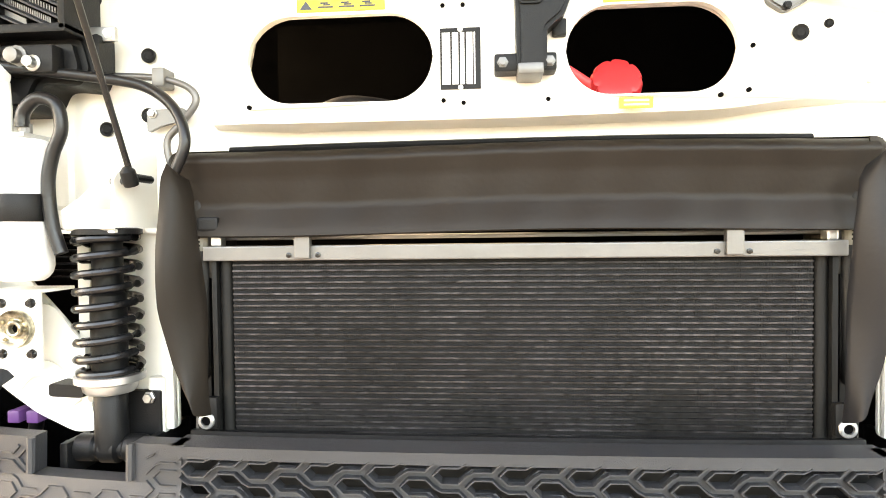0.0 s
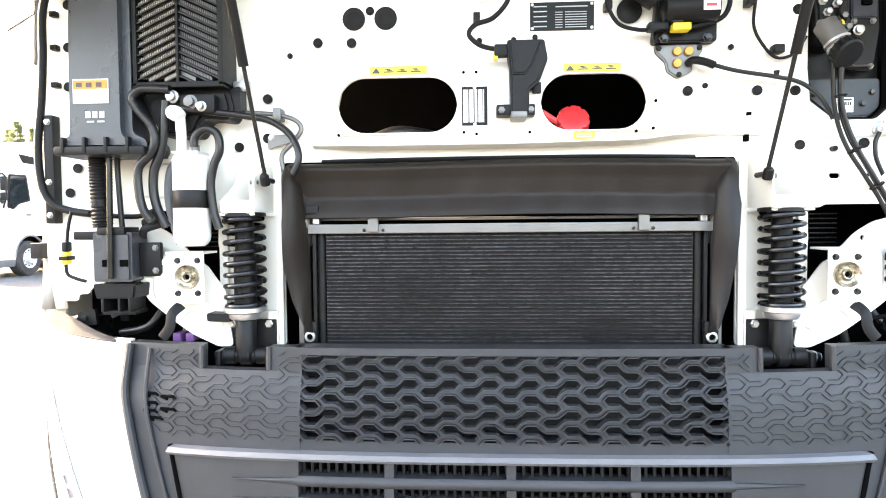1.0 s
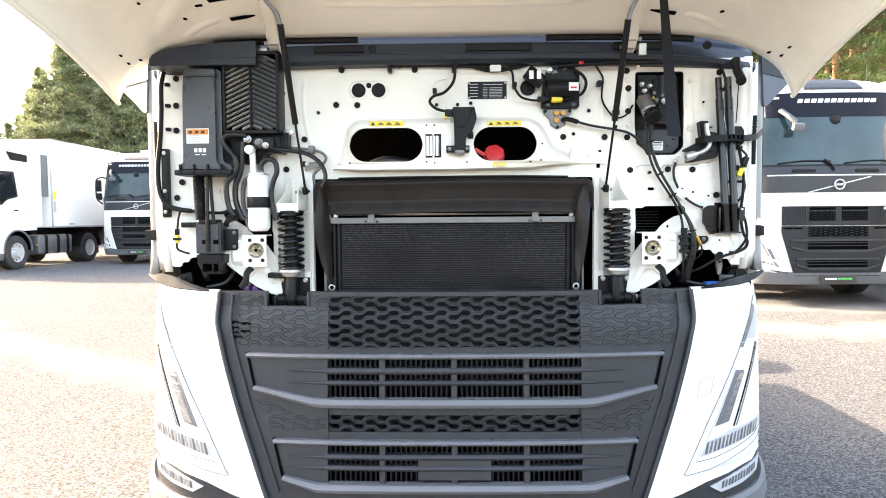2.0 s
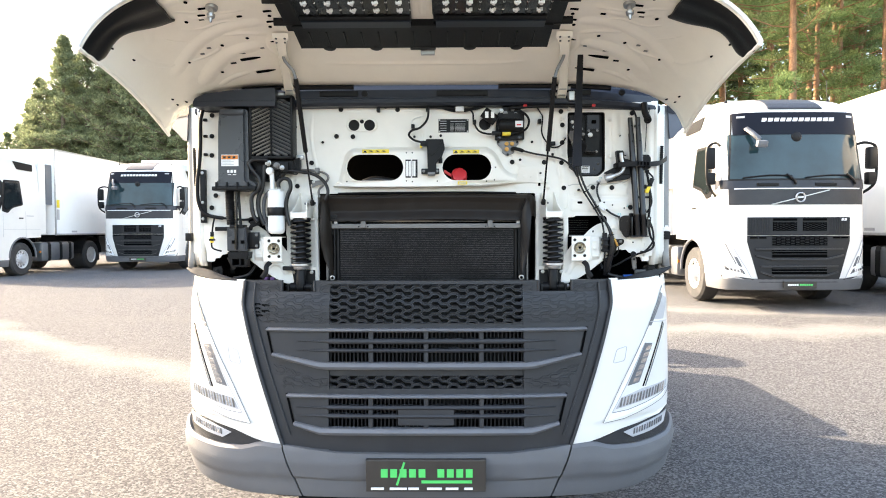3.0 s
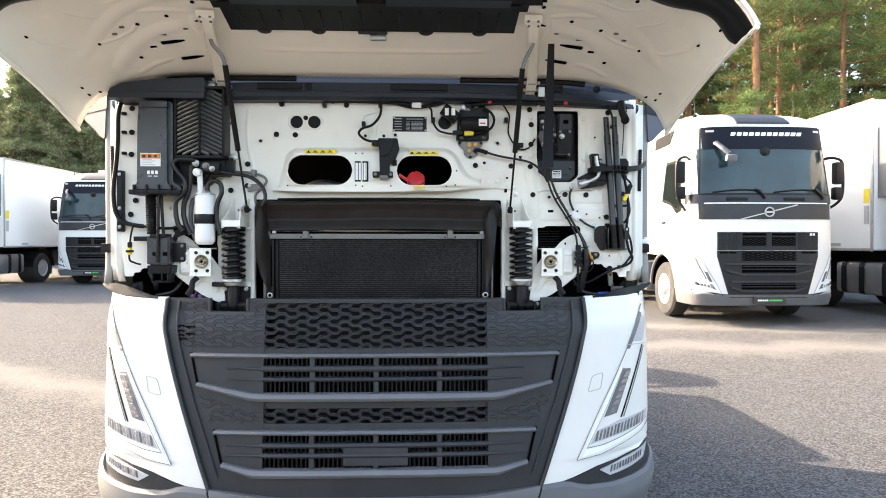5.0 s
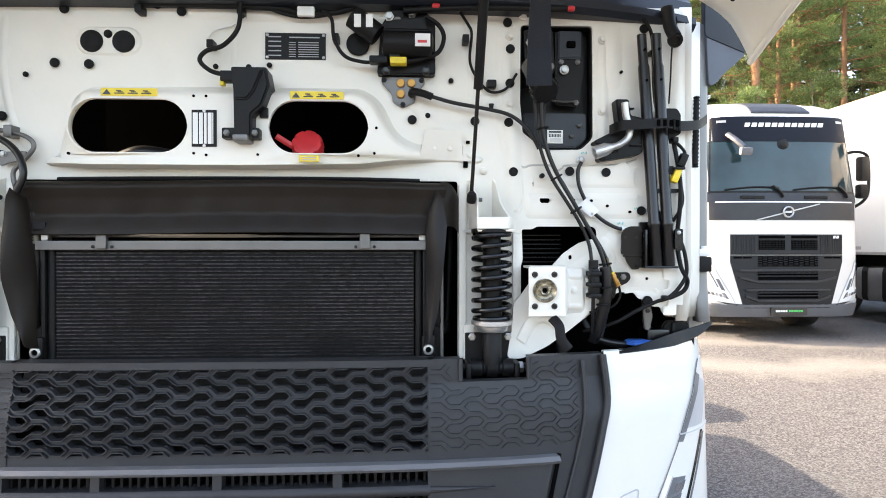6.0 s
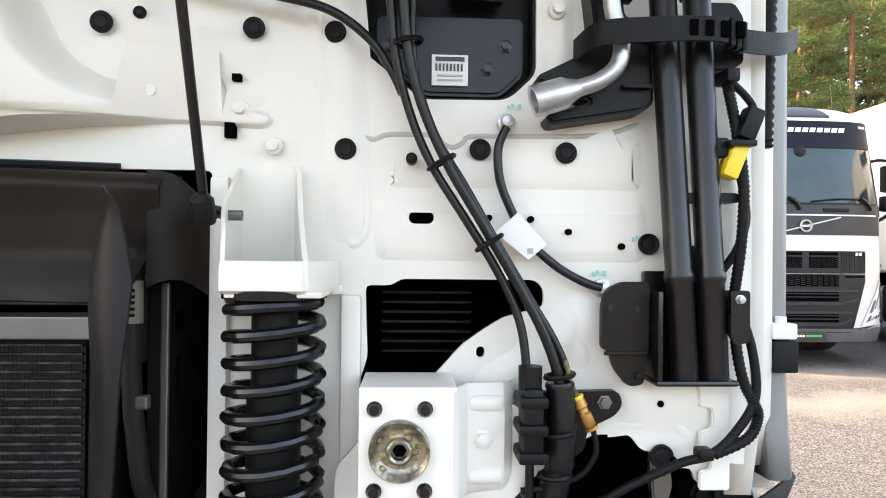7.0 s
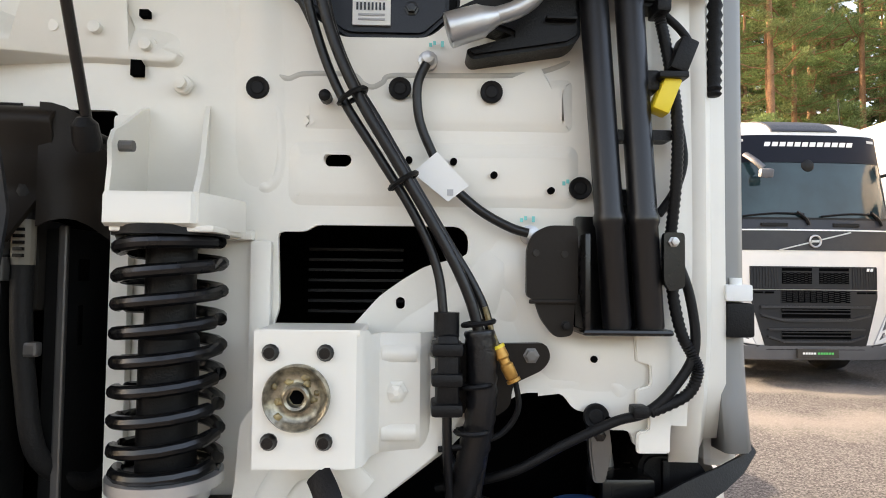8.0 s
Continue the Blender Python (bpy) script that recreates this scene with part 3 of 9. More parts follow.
def relief(s):
    lo, hi = (0.456, 0.83) if s > 0 else (-0.83, -0.456)
    notch = lambda x, z: 0.456 < abs(x) < half(z) - 0.058 and not (0.520 < abs(x) < 0.702 and z > 1.259)
    part("relief_pattern", lattice(B(), lo, hi, 1.122, 1.31, 0.0, 0.0135, 0, notch), CHARCOAL, grille)
    edge = lambda x, z: 0.456 < abs(x) < half(z) - 0.085 and z < 0.872 + max(0, abs(x) - 0.5) * 0.28
    part("relief_pattern", lattice(B(), lo, hi, 0.82, 0.95, 0.0, 0.0135, 0, edge, lift=0.004), CHARCOAL, grille)


both(relief)


def slat_unit(top, hw, end, bot_c, bot_end, rows, cover):
    """A lamella unit: light strips above and below, a recessed panel with slots and fins behind."""
    bm = B()
    xs = [hw * (i / 16 - 1) for i in range(33)]
    strip(bm, xs, lambda x: top, lambda x: top - 0.016, 0.026, 0.01)
    smooth(part("upper_strip", bm, SLATGREY, grille, "slate grey plastic strip"))
    bm = B()
    xs = [end * (i / 20 - 1) for i in range(41)]
    low = lambda x: bot_c + max(0, abs(x) - 0.49) / (end - 0.49) * (bot_end - bot_c)
    strip(bm, xs, lambda x: low(x) + 0.030 - 0.014 * max(0, abs(x) - 0.49) / (end - 0.49), low, 0.036, 0.01, 0.008)
    smooth(part("lower_strip", bm, SLATGREY, grille, "slate grey plastic strip"))
    for s in (1, -1):
        bm = B()
        slab(bm, s * 0.456, lambda z: s * (hw - 0.006 + (end - hw) * (top - z) / (top - bot_end)), bot_end - 0.03, top - 0.01, 0.008, 0.012, 10, 8)
        smooth(part("blank_panel", bm, CHARCOAL, grille))
        bm = tube(B(), [on_front(s * (hw + 0.004), top + 0.002, 0.008), on_front(s * (end + 0.004), bot_end - 0.004, 0.008)], 0.005, 8, 1)
        part("end_gap", bm, VOID, grille)
        for i in range(len(rows) - 1):
            zz = (rows[i][1] + rows[i + 1][0]) / 2
            bm = B()
            xs = [s * (0.456 + 0.15 * k / 6) for k in range(7)]
            strip(bm, xs, lambda x: zz + 0.008 * (1 - (abs(x) - 0.456) / 0.16), lambda x: zz - 0.006 * (1 - (abs(x) - 0.456) / 0.16), 0.014, 0.0, 0.002)
            part("rib", bm, CHARCOAL, grille)
    xs = [-0.46 + 0.92 * i / 24 for i in range(25)]
    for i in range(len(rows) - 1):
        bm = B()
        a, b = rows[i][1], rows[i + 1][0]
        strip(bm, xs, lambda x: a, lambda x: b, 0.016, 0.03, 0.005)
        smooth(part("slat", bm, CHARCOAL, grille))
    for x in (-0.465, -0.258, 0, 0.258, 0.465):
        bm = B()
        slab(bm, x - 0.010, x + 0.010, bot_c + 0.02, top - 0.01, 0.010, 0.03, 1, 1)
        part("divider", bm, CHARCOAL, grille)
    bm = B()
    for i in range(50):
        x = -0.45 + 0.9 * i / 49
        slab(bm, x - 0.003, x + 0.003, bot_c + 0.02, top - 0.012, -0.012, 0.05, 1, 1)
    part("radiator_fin", bm, BLACK, grille)["kind"] = "stuff"
    if cover:
        smooth(part("sensor_cover", slab(B(), -0.13, 0.13, rows[2][1] - 0.004, rows[1][0] + 0.004, 0.012, 0.02, 8, 4), CHARCOAL, grille, "blank charcoal sensor cover"))


slat_unit(1.102, 0.753, 0.721, 0.914, 0.970, ((1.082, 1.053), (1.030, 1.007), (0.990, 0.962)), False)
slat_unit(0.795, 0.652, 0.615, 0.613, 0.652, ((0.768, 0.745), (0.725, 0.705), (0.686, 0.660)), True)
# black sheet that stands for the shade behind the openings
bm = B()
slab(bm, -0.5, 0.5, 0.53, 1.31, -0.10, 0.01, 10, 4)
part("grille_shade_sheet", bm, BLACK, grille)


# -- white corner panels --
def corner(s):
    XB = [(0.555, 0.69), (0.567, 0.785), (0.614, 0.926), (0.645, 1.10), (0.657, 1.19), (0.70, 1.2548)]

    def end(z):
        return lerp_table(z, XB)

    def f(u, v):
        z = 0.556 + (1.325 - 0.556) * v ** 1.3
        a, b = half(z) + 0.004, end(z)
        th = u ** 0.75
        x = a + (b - a) * (1 - (1 - th) ** 2) if b > 1.2 else a + (b - a) * u
        p = on_front(x, z, 0.006)
        if z > 1.30:
            p.y += 0.012 * ((z - 1.30) / 0.025) ** 2
        return Vector((s * p.x, p.y, p.z))
    bm = B()
    grid(bm, f, 28, 30, (0, 0.02, 0))

    def g(u, v):
        z = 0.70 + 0.625 * v
        return Vector((s * 1.2548, 0.32 + 0.30 * u, z))
    grid(bm, g, 3, 6, (-s * 0.02, 0, 0))
    ob = smooth(part("corner_panel", bm, PAINT, truck, "glossy white painted corner panel"), 50)
    # service flap outline
    bm = B()
    loop = rounded([(0.887, 0.923), (0.907, 0.988), (0.960, 1.001), (0.947, 0.932)], 0.012)
    pts = [on_front(x, z, 0.0065) for x, z in loop]
    tube(bm, [Vector((s * p.x, p.y, p.z)) for p in pts + pts[:1]], 0.0018, 6, 1)
    part("flap_seam", bm, SILVERLABEL, ob)


both(corner)


def loft(bm, a, b, d, deep=0.004, n=16, m=6):
    """A patch on the bowed front between two lines of (x, z) points."""
    def at(pts, u):
        ds = [0.0]
        for p, q in zip(pts, pts[1:]):
            ds.append(ds[-1] + math.hypot(q[0] - p[0], q[1] - p[1]))
        return [float(np.interp(u * ds[-1], ds, [p[k] for p in pts])) for k in (0, 1)]

    def f(u, v):
        p, q = at(a, u), at(b, u)
        return on_front(p[0] + (q[0] - p[0]) * v, p[1] + (q[1] - p[1]) * v, d)
    return grid(bm, f, n, m, (0, deep, 0))


def headlight(s):
    """V-shaped lamp let into the corner panel."""
    def mir(bm):
        for v in bm.verts:
            v.co.x *= s
        return bm

    def patch(a, b, d, deep=0.004, n=16, m=6):
        return mir(loft(B(), a, b, d, deep, n, m))

    def seam(pts, d, r):
        fine = []
        for p, q in zip(pts, pts[1:]):
            fine += [(p[0] + (q[0] - p[0]) * k / 6, p[1] + (q[1] - p[1]) * k / 6) for k in range(6)]
        return mir(tube(B(), [on_front(x, z, d) for x, z in fine + [pts[-1]]], r, 6, 1))
    inner = [(0.832, 0.648), (0.93, 0.832), (1.0, 0.95), (1.075, 1.080), (1.11, 1.150), (1.157, 1.236), (1.182, 1.276)]
    under = [(0.834, 0.646), (0.938, 0.660), (1.06, 0.694), (1.16, 0.722), (1.205, 0.745), (1.228, 0.80), (1.236, 1.0), (1.226, 1.20), (1.205, 1.278)]
    # white paint on the lens stands for the sky it reflects
    lamp = smooth(part("headlight", patch(inner, under, 0.010, 0.008, 26, 12), PAINT, truck, "V-shaped headlamp, its clear lens drawn white for reflected sky"), 40)
    part("lens_seam", seam(inner, 0.010, 0.0013), SLATGREY, lamp)
    part("lens_seam", seam(under[:6], 0.010, 0.0013), SLATGREY, lamp)
    part("lens_seam", seam([(1.084, 1.108), (1.165, 1.104), (1.222, 1.098)], 0.0105, 0.002), SILVERLABEL, lamp)
    part("turn_strip", patch([(1.080, 1.090), (1.165, 1.245)], [(1.096, 1.088), (1.180, 1.235)], 0.0112, 0.002, 8, 2), SLATGREY, lamp)
    part("turn_strip", patch([(1.108, 1.118), (1.178, 1.230)], [(1.178, 1.112), (1.212, 1.210)], 0.0108, 0.002, 8, 4), SILVERLABEL, lamp)
    part("dark_strip", patch([(1.038, 0.803), (1.168, 1.098)], [(1.046, 0.801), (1.178, 1.096)], 0.0115, 0.003, 12, 1), GLOSSBLACK, lamp)
    part("dark_strip", patch([(1.052, 0.803), (1.180, 1.090)], [(1.058, 0.801), (1.186, 1.088)], 0.0115, 0.003, 12, 1), SLATGREY, lamp)
    rec = part("lamp_recess", patch([(0.958, 0.812), (1.058, 1.008)], [(1.020, 0.823), (1.100, 1.003)], 0.0116, 0.004, 8, 3), SLATGREY, lamp)
    for k in range(6):
        za = 0.826 + 0.029 * k
        xa = 0.976 + (za - 0.815) * 0.51
        part("lamp_cell", patch([(xa, za), (xa + 0.011, za + 0.021)], [(xa + 0.032, za + 0.003), (xa + 0.042, za + 0.024)], 0.0136, 0.003, 2, 2), CHROME, rec)
    lens = part("lower_lens", patch([(0.894, 0.707), (1.032, 0.733), (1.149, 0.755), (1.192, 0.775)], [(0.927, 0.760), (1.034, 0.793), (1.150, 0.803), (1.196, 0.806)], 0.0116, 0.004, 14, 4), SILVERLABEL, lamp)
    for k in range(15):
        xa, za = 0.912 + k * 0.0172, 0.716 + 0.0032 * k
        part("lamp_cell", patch([(xa, za), (xa + 0.011, za + 0.002)], [(xa + 0.012, za + 0.042), (xa + 0.020, za + 0.044)], 0.0136, 0.003, 2, 2), CHROME if k % 3 else DARKALU, lens)
    part("light_guide", patch([(0.850, 0.656), (0.94, 0.674), (1.06, 0.708), (1.155, 0.737), (1.200, 0.770)], [(0.872, 0.690), (0.950, 0.698), (1.055, 0.722), (1.150, 0.748), (1.192, 0.778)], 0.0122, 0.003, 14, 2), WHITE, lamp, "white light guide")
    part("light_guide", patch([(0.848, 0.660), (0.93, 0.815), (1.040, 1.015)], [(0.872, 0.690), (0.945, 0.812), (1.054, 1.012)], 0.0122, 0.003, 14, 2), WHITE, lamp, "white light guide")
    part("guide_seam", seam([(0.875, 0.692), (0.955, 0.700), (1.055, 0.724), (1.150, 0.750), (1.194, 0.774)], 0.0125, 0.0014), SLATGREY, lamp)
    part("guide_seam", seam([(0.875, 0.692), (0.948, 0.812), (1.056, 1.012)], 0.0125, 0.0014), SILVERLABEL, lamp)
    trim = smooth(part("lower_trim", patch([(0.785, 0.567), (0.86, 0.583), (0.926, 0.612), (1.05, 0.634), (1.19, 0.657), (1.240, 0.70)], [(0.787, 0.562), (0.863, 0.538), (1.0, 0.540), (1.10, 0.545), (1.174, 0.552), (1.238, 0.600)], 0.002, 0.02, 22, 6), CHARCOAL, truck), 40)
    fog = part("fog_reflector", patch([(0.937, 0.594), (1.05, 0.626), (1.198, 0.652)], [(0.985, 0.566), (1.08, 0.580), (1.172, 0.602)], 0.008, 0.008, 14, 4), SILVERLABEL, trim)
    for k in range(12):
        xa, za = 0.985 + k * 0.0145, 0.580 + 0.0028 * k
        part("fog_cell", patch([(xa, za), (xa + 0.009, za + 0.002)], [(xa + 0.004, za + 0.026), (xa + 0.012, za + 0.028)], 0.0105, 0.004, 2, 2), CHROME if k % 3 else DARKALU, fog)


both(headlight)


# -- bumper --
def bumper():
    def prof(z):
        return lerp_table(z, [(0.29, -0.03), (0.31, -0.005), (0.33, 0.0), (0.40, 0.008), (0.408, 0.020), (0.48, 0.030), (0.545, 0.022), (0.57, 0.0)])

    def top(x):
        return lerp_table(abs(x), [(0, 0.525), (0.4, 0.528), (0.68, 0.557), (0.785, 0.566), (0.863, 0.54), (1.0, 0.535), (1.18, 0.552), (1.25, 0.60)])

    def seam(z):
        return 0.584 + 0.096 * (z - 0.308) / 0.25

    def f(u, v):
        z0 = 0.31
        x = (2 * u - 1) * seam(0.31 + 0.24 * v)
        x -= 0.004 * (1 if x > 0 else -1)
        z = z0 + (top(x) - z0) * v
        return on_front(x, z, prof(z))
    smooth(part("bumper_centre", grid(B(), f, 30, 16, (0, 0.04, 0)), BUMPER, truck, "grey grained plastic bumper"), 25)
    for s in (1, -1):
        def g(u, v):
            a = seam(0.31 + 0.24 * v) + 0.004
            x = a + (1.2548 - a) * (1 - (1 - u) ** 2)
            low = 0.31 + 0.075 * max(0, (x - 0.8) / 0.45) ** 2
            z = low + (top(x) - low) * v
            p = on_front(x, z, prof(0.31 + (z - low) / (top(x) - low) * 0.25))
            return Vector((s * p.x * (1 + 0.006 * u), p.y, p.z))
        bm = grid(B(), g, 26, 16, (0, 0.04, 0))

        def sd(u, v):
            return Vector((s * 1.262, 0.32 + 0.35 * u, 0.385 + 0.21 * v))
        grid(bm, sd, 3, 3, (-s * 0.02, 0, 0))
        smooth(part("bumper_corner", bm, BUMPER, truck, "grey grained plastic bumper"), 25)
    bm = B()
    slab(bm, -0.62, 0.62, 0.275, 0.312, -0.05, 0.05, 20, 2)
    part("bumper_lip", bm, BLACK, truck)
    bm = B()
    slab(bm, -0.72, 0.72, 0.30, 0.57, -0.02, 0.02, 20, 2)
    part("bumper_inner", bm, VOID, truck)


bumper()

holder = part("plate_holder", box(B(), -0.273, 0.273, -0.285, -0.268, 0.368, 0.514, 0.004), HOLDER, truck, "dark plate holder with a green dealer print")
bm = B()
box(bm, -0.275, 0.275, -0.268, -0.222, 0.375, 0.508)
part("bracket", bm, BLACK, holder)
bm = B()
for i in range(10):
    if i == 5:
        continue
    x = -0.205 + i * 0.043
    box(bm, x, x + 0.031, -0.288, -0.284, 0.435, 0.473, 0.0)
box(bm, -0.02, 0.21, -0.288, -0.284, 0.408, 0.421)
sl = Matrix.Translation((-0.115, 0, 0.452)) @ Matrix.Rotation(radians(18), 4, "Y")
box(bm, -0.005, 0.005, -0.289, -0.284, -0.055, 0.055, m=sl)
part("print", bm, GREEN, holder)
bm = B()
for i, w in enumerate((0.07, 0.09, 0.06, 0.08, 0.07, 0.05)):
    x = -0.25 + i * 0.085
    box(bm, x, x + w - 0.012, -0.288, -0.284, 0.378, 0.388)
part("print", bm, WHITE, holder)


# -- cab shell --
def cab_shell():
    # side walls
    for s in (1, -1):
        bm = B()
        box(bm, min(s * 1.20, s * 1.245), max(s * 1.20, s * 1.245), 0.16, 2.25, 1.34, 2.10, 0.01)
        box(bm, min(s * 1.20, s * 1.242), max(s * 1.20, s * 1.242), 0.74, 2.25, 2.09, 3.30, 0.01)
        part("cab_side", bm, PAINT, truck)

        # folded sheet from the front panel back to the side, with its door seal channel
        def prof(z):
            k = 0.012 * math.sin(z * 3)
            return [(1.105, 0.004), (1.135, 0.002), (1.142, 0.03), (1.165, 0.075 + k), (1.185, 0.10), (1.205, 0.105), (1.212, 0.135), (1.240, 0.145), (1.245, 0.17)]
        bm = B()
        loops = []
        for k in range(13):
            z = 1.385 + (2.19 - 1.385) * k / 12
            shift = 0.0 if z > 1.5 else (1.5 - z) * 0.35
            loops.append([bm.verts.new((s * (x + (shift * 0.25 if i > 4 else 0)), y + (shift * 0.6 if i < 7 else 0), z)) for i, (x, y) in enumerate(prof(z))])
        for a, b in zip(loops, loops[1:]):
            for i in range(len(a) - 1):
                bm.faces.new((a[i], a[i + 1], b[i + 1], b[i]))
        ob = part("pillar_sheet", bm, PRIMER, truck)
        smooth(ob, 40)
        m = ob.modifiers.new("thick", "SOLIDIFY")
        m.thickness = 0.004
    # roof, brow and back
    bm = B()

    def roof(u, v):
        x = (2 * u - 1) * 1.235
        y = 0.42 + 1.83 * v
        z = 3.66 + 0.12 * math.sin(min(1, v * 1.4) * math.pi / 2) - 0.16 * abs(2 * u - 1) ** 4 - 0.45 * max(0, 0.12 - v) / 0.12
        return Vector((x, y, z))
    grid(bm, roof, 16, 16, (0, 0, -0.03))
    box(bm, -1.235, 1.235, 0.40, 2.25, 3.15, 3.28, 0.02)
    for s in (1, -1):
        box(bm, min(s * 1.19, s * 1.235), max(s * 1.19, s * 1.235), 0.45, 2.25, 3.2, 3.62, 0.01)
    box(bm, -1.235, 1.235, 2.20, 2.26, 1.0, 3.75, 0.02)
    smooth(part("roof", bm, PAINT, truck), 40)

    def screen(u, v):
        x = (2 * u - 1) * (1.232 - 0.02 * v)
        return Vector((x, 0.05 + 0.13 * abs(x) ** 5 + 0.36 * v, 2.40 + 0.82 * v))
    smooth(part("windscreen", grid(B(), screen, 24, 6, (0, 0.01, 0)), DARKGLASS, truck, "dark tinted windscreen"))
    for s in (1, -1):
        part("pillar_trim", tube(B(), [(s * 1.232, 0.44, 2.38), (s * 1.230, 0.52, 2.6), (s * 1.215, 0.78, 3.2)], 0.012, 8, 4), BLACK, truck)
    # scuttle beam under the screen
    bm = B()
    loops = []
    for k in range(33):
        x = -1.15 + 2.3 * k / 32
        bow = 0.07 * abs(x / 1.15) ** 5
        prof = [(0.03, 2.160), (-0.045, 2.166), (-0.062, 2.178), (-0.060, 2.196), (-0.035, 2.205), (-0.030, 2.245), (0.0, 2.27), (0.02, 2.34), (0.05, 2.41), (0.12, 2.41), (0.12, 2.16)]
        loops.append([bm.verts.new((x, y + bow, z - 0.03 * abs(x / 1.15) ** 3)) for y, z in prof])
    for a, b in zip(loops, loops[1:]):
        for i in range(len(a)):
            j = (i + 1) % len(a)
            bm.faces.new((a[i], a[j], b[j], b[i]))
    bm.faces.new(loops[0])
    bm.faces.new(loops[-1][::-1])
    cowl = smooth(part("scuttle_panel", bm, COWL, truck, "blue-black plastic scuttle under the windscreen"), 30)
    for xa, xb in ((-0.52, -0.33), (0.05, 0.30), (0.60, 0.80)):
        part("recess", box(B(), xa, xb, -0.042, -0.03, 2.212, 2.240, 0.004), BLACK, cowl)
    for x in (-0.95, -0.30, 0.28, 0.95):
        part("clip", lathe(B(), (x, -0.03, 2.225), (0, -1, 0), [(0, 0.016), (0.008, 0.016), (0.010, 0.008)], 12), BLACK, cowl)
    cov = smooth(part("scuttle_cover", sheet(B(), rounded([(-1.105, 2.168), (-1.098, 2.190), (-1.050, 2.212), (-0.930, 2.228), (-0.713, 2.238), (-0.713, 2.168)], 0.012), -0.120, -0.02), COWL, truck, "blue-black plastic cover over the intake"), 30)
    part("cover_lip", box(B(), -1.105, -0.713, -0.124, -0.02, 2.150, 2.178, 0.004), COWL, cov)
    # floor of the cab and a near-black wall for the shade behind the panel
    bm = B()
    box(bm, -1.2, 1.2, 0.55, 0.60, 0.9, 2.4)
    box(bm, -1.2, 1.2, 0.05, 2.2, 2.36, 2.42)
    part("floor_and_shade_wall", bm, VOID, truck)
    # side mirrors
    for s in (1, -1):
        bm = B()
        box(bm, -0.09, 0.09, -0.05, 0.06, -0.29, 0.29, 0.035, m=pose(s * 1.36, 0.10, 3.26, 0, 0, s * 12))
        hs = smooth(part("mirror_housing", bm, BLACK, truck, "black door mirror on two arms"), 40)
        part("mirror_glass", box(B(), -0.075, 0.075, 0.06, 0.066, -0.26, 0.26, 0.0, m=pose(s * 1.36, 0.10, 3.26, 0, 0, s * 12)), MIRROR, hs)
        part("mirror_arm", tube(B(), [(s * 1.20, 0.5, 3.46), (s * 1.28, 0.25, 3.52), (s * 1.35, 0.10, 3.48)], 0.028, 8), BLACK, hs)
        part("mirror_arm", tube(B(), [(s * 1.235, 0.50, 2.62), (s * 1.29, 0.20, 2.66), (s * 1.335, 0.11, 2.78), (s * 1.35, 0.10, 3.0)], 0.026, 8), BLACK, hs)
    # front kerb mirror hanging before the screen
    bm = B()
    lathe(bm, (-0.70, 0.02, 2.86), (0.2, 1, 0.25), [(0, 0.02), (0.0, 0.11), (0.02, 0.125), (0.06, 0.11), (0.09, 0.05)], 24)
    km = smooth(part("kerb_mirror", bm, BLACK, truck, "round black kerb mirror before the windscreen"), 40)
    bm = B()
    tube(bm, [(-0.69, 0.07, 2.92), (-0.78, 0.15, 3.2), (-0.85, 0.35, 3.42)], 0.018, 8)
    part("arm", bm, BLACK, km)
    # chassis, wheels and mudguards behind
    bm = B()
    for s in (1, -1):
        box(bm, s * 0.43 - 0.04, s * 0.43 + 0.04, 0.5, 6.0, 0.78, 1.04)
    box(bm, -0.43, 0.43, 5.9, 6.0, 0.8, 1.0)
    box(bm, -1.2, 1.2, 0.60, 2.25, 1.25, 1.34)
    part("chassis", bm, BLACK, truck)
    for s in (1, -1):
        for y, dual in ((1.45, 0), (5.15, 1)):
            x1 = s * 1.2
            x0 = s * (1.2 - (0.62 if dual else 0.34))
            bm = lathe(B(), (x0, y, 0.52), (s, 0, 0), [(0, 0.34), (0, 0.47), (0.04, 0.505), (abs(x1 - x0) - 0.04, 0.505), (abs(x1 - x0), 0.47), (abs(x1 - x0) + 0.002, 0.30)], 32)
            w = part("wheel", bm, TYRE, truck)
            part("rim", lathe(B(), (x1 - s * 0.02, y, 0.52), (s, 0, 0), [(0, 0.29), (0.03, 0.29), (0.0, 0.2), (0.06, 0.12), (0.09, 0.1)], 24), STEEL, w)
        bm = B()
        arc = [(s * 0.92, 5.15 + 0.62 * math.cos(a), 0.56 + 0.62 * math.sin(a)) for a in [math.pi * k / 14 for k in range(-1, 16)]]
        for (p, q) in zip(arc, arc[1:]):
            vs = [bm.verts.new((s * xx, yy, zz)) for xx, yy, zz in ((0.60, p[1], p[2]), (1.25, p[1], p[2]), (1.25, q[1], q[2]), (0.60, q[1], q[2]))]
            bm.faces.new(vs)
        g = part("mudguard", bm, BLACK, truck)
        g.modifiers.new("thick", "SOLIDIFY").thickness = 0.012
        bm = B()
        box(bm, min(s * 0.62, s * 1.22), max(s * 0.62, s * 1.22), 2.4, 4.3, 0.40, 1.02, 0.08)
        smooth(part("fuel_tank", bm, TANK, truck), 40)
        bm = B()
        box(bm, min(s * 0.8, s * 1.255), max(s * 0.8, s * 1.255), 0.62, 0.9, 0.66, 1.36, 0.02)
        box(bm, min(s * 0.8, s * 1.255), max(s * 0.8, s * 1.255), 1.95, 2.25, 0.45, 1.36, 0.02)
        box(bm, min(s * 1.235, s * 1.255), max(s * 1.235, s * 1.255), 0.62, 2.25, 1.08, 1.36, 0.0)
        part("step_side", bm, PAINT, truck)


cab_shell()


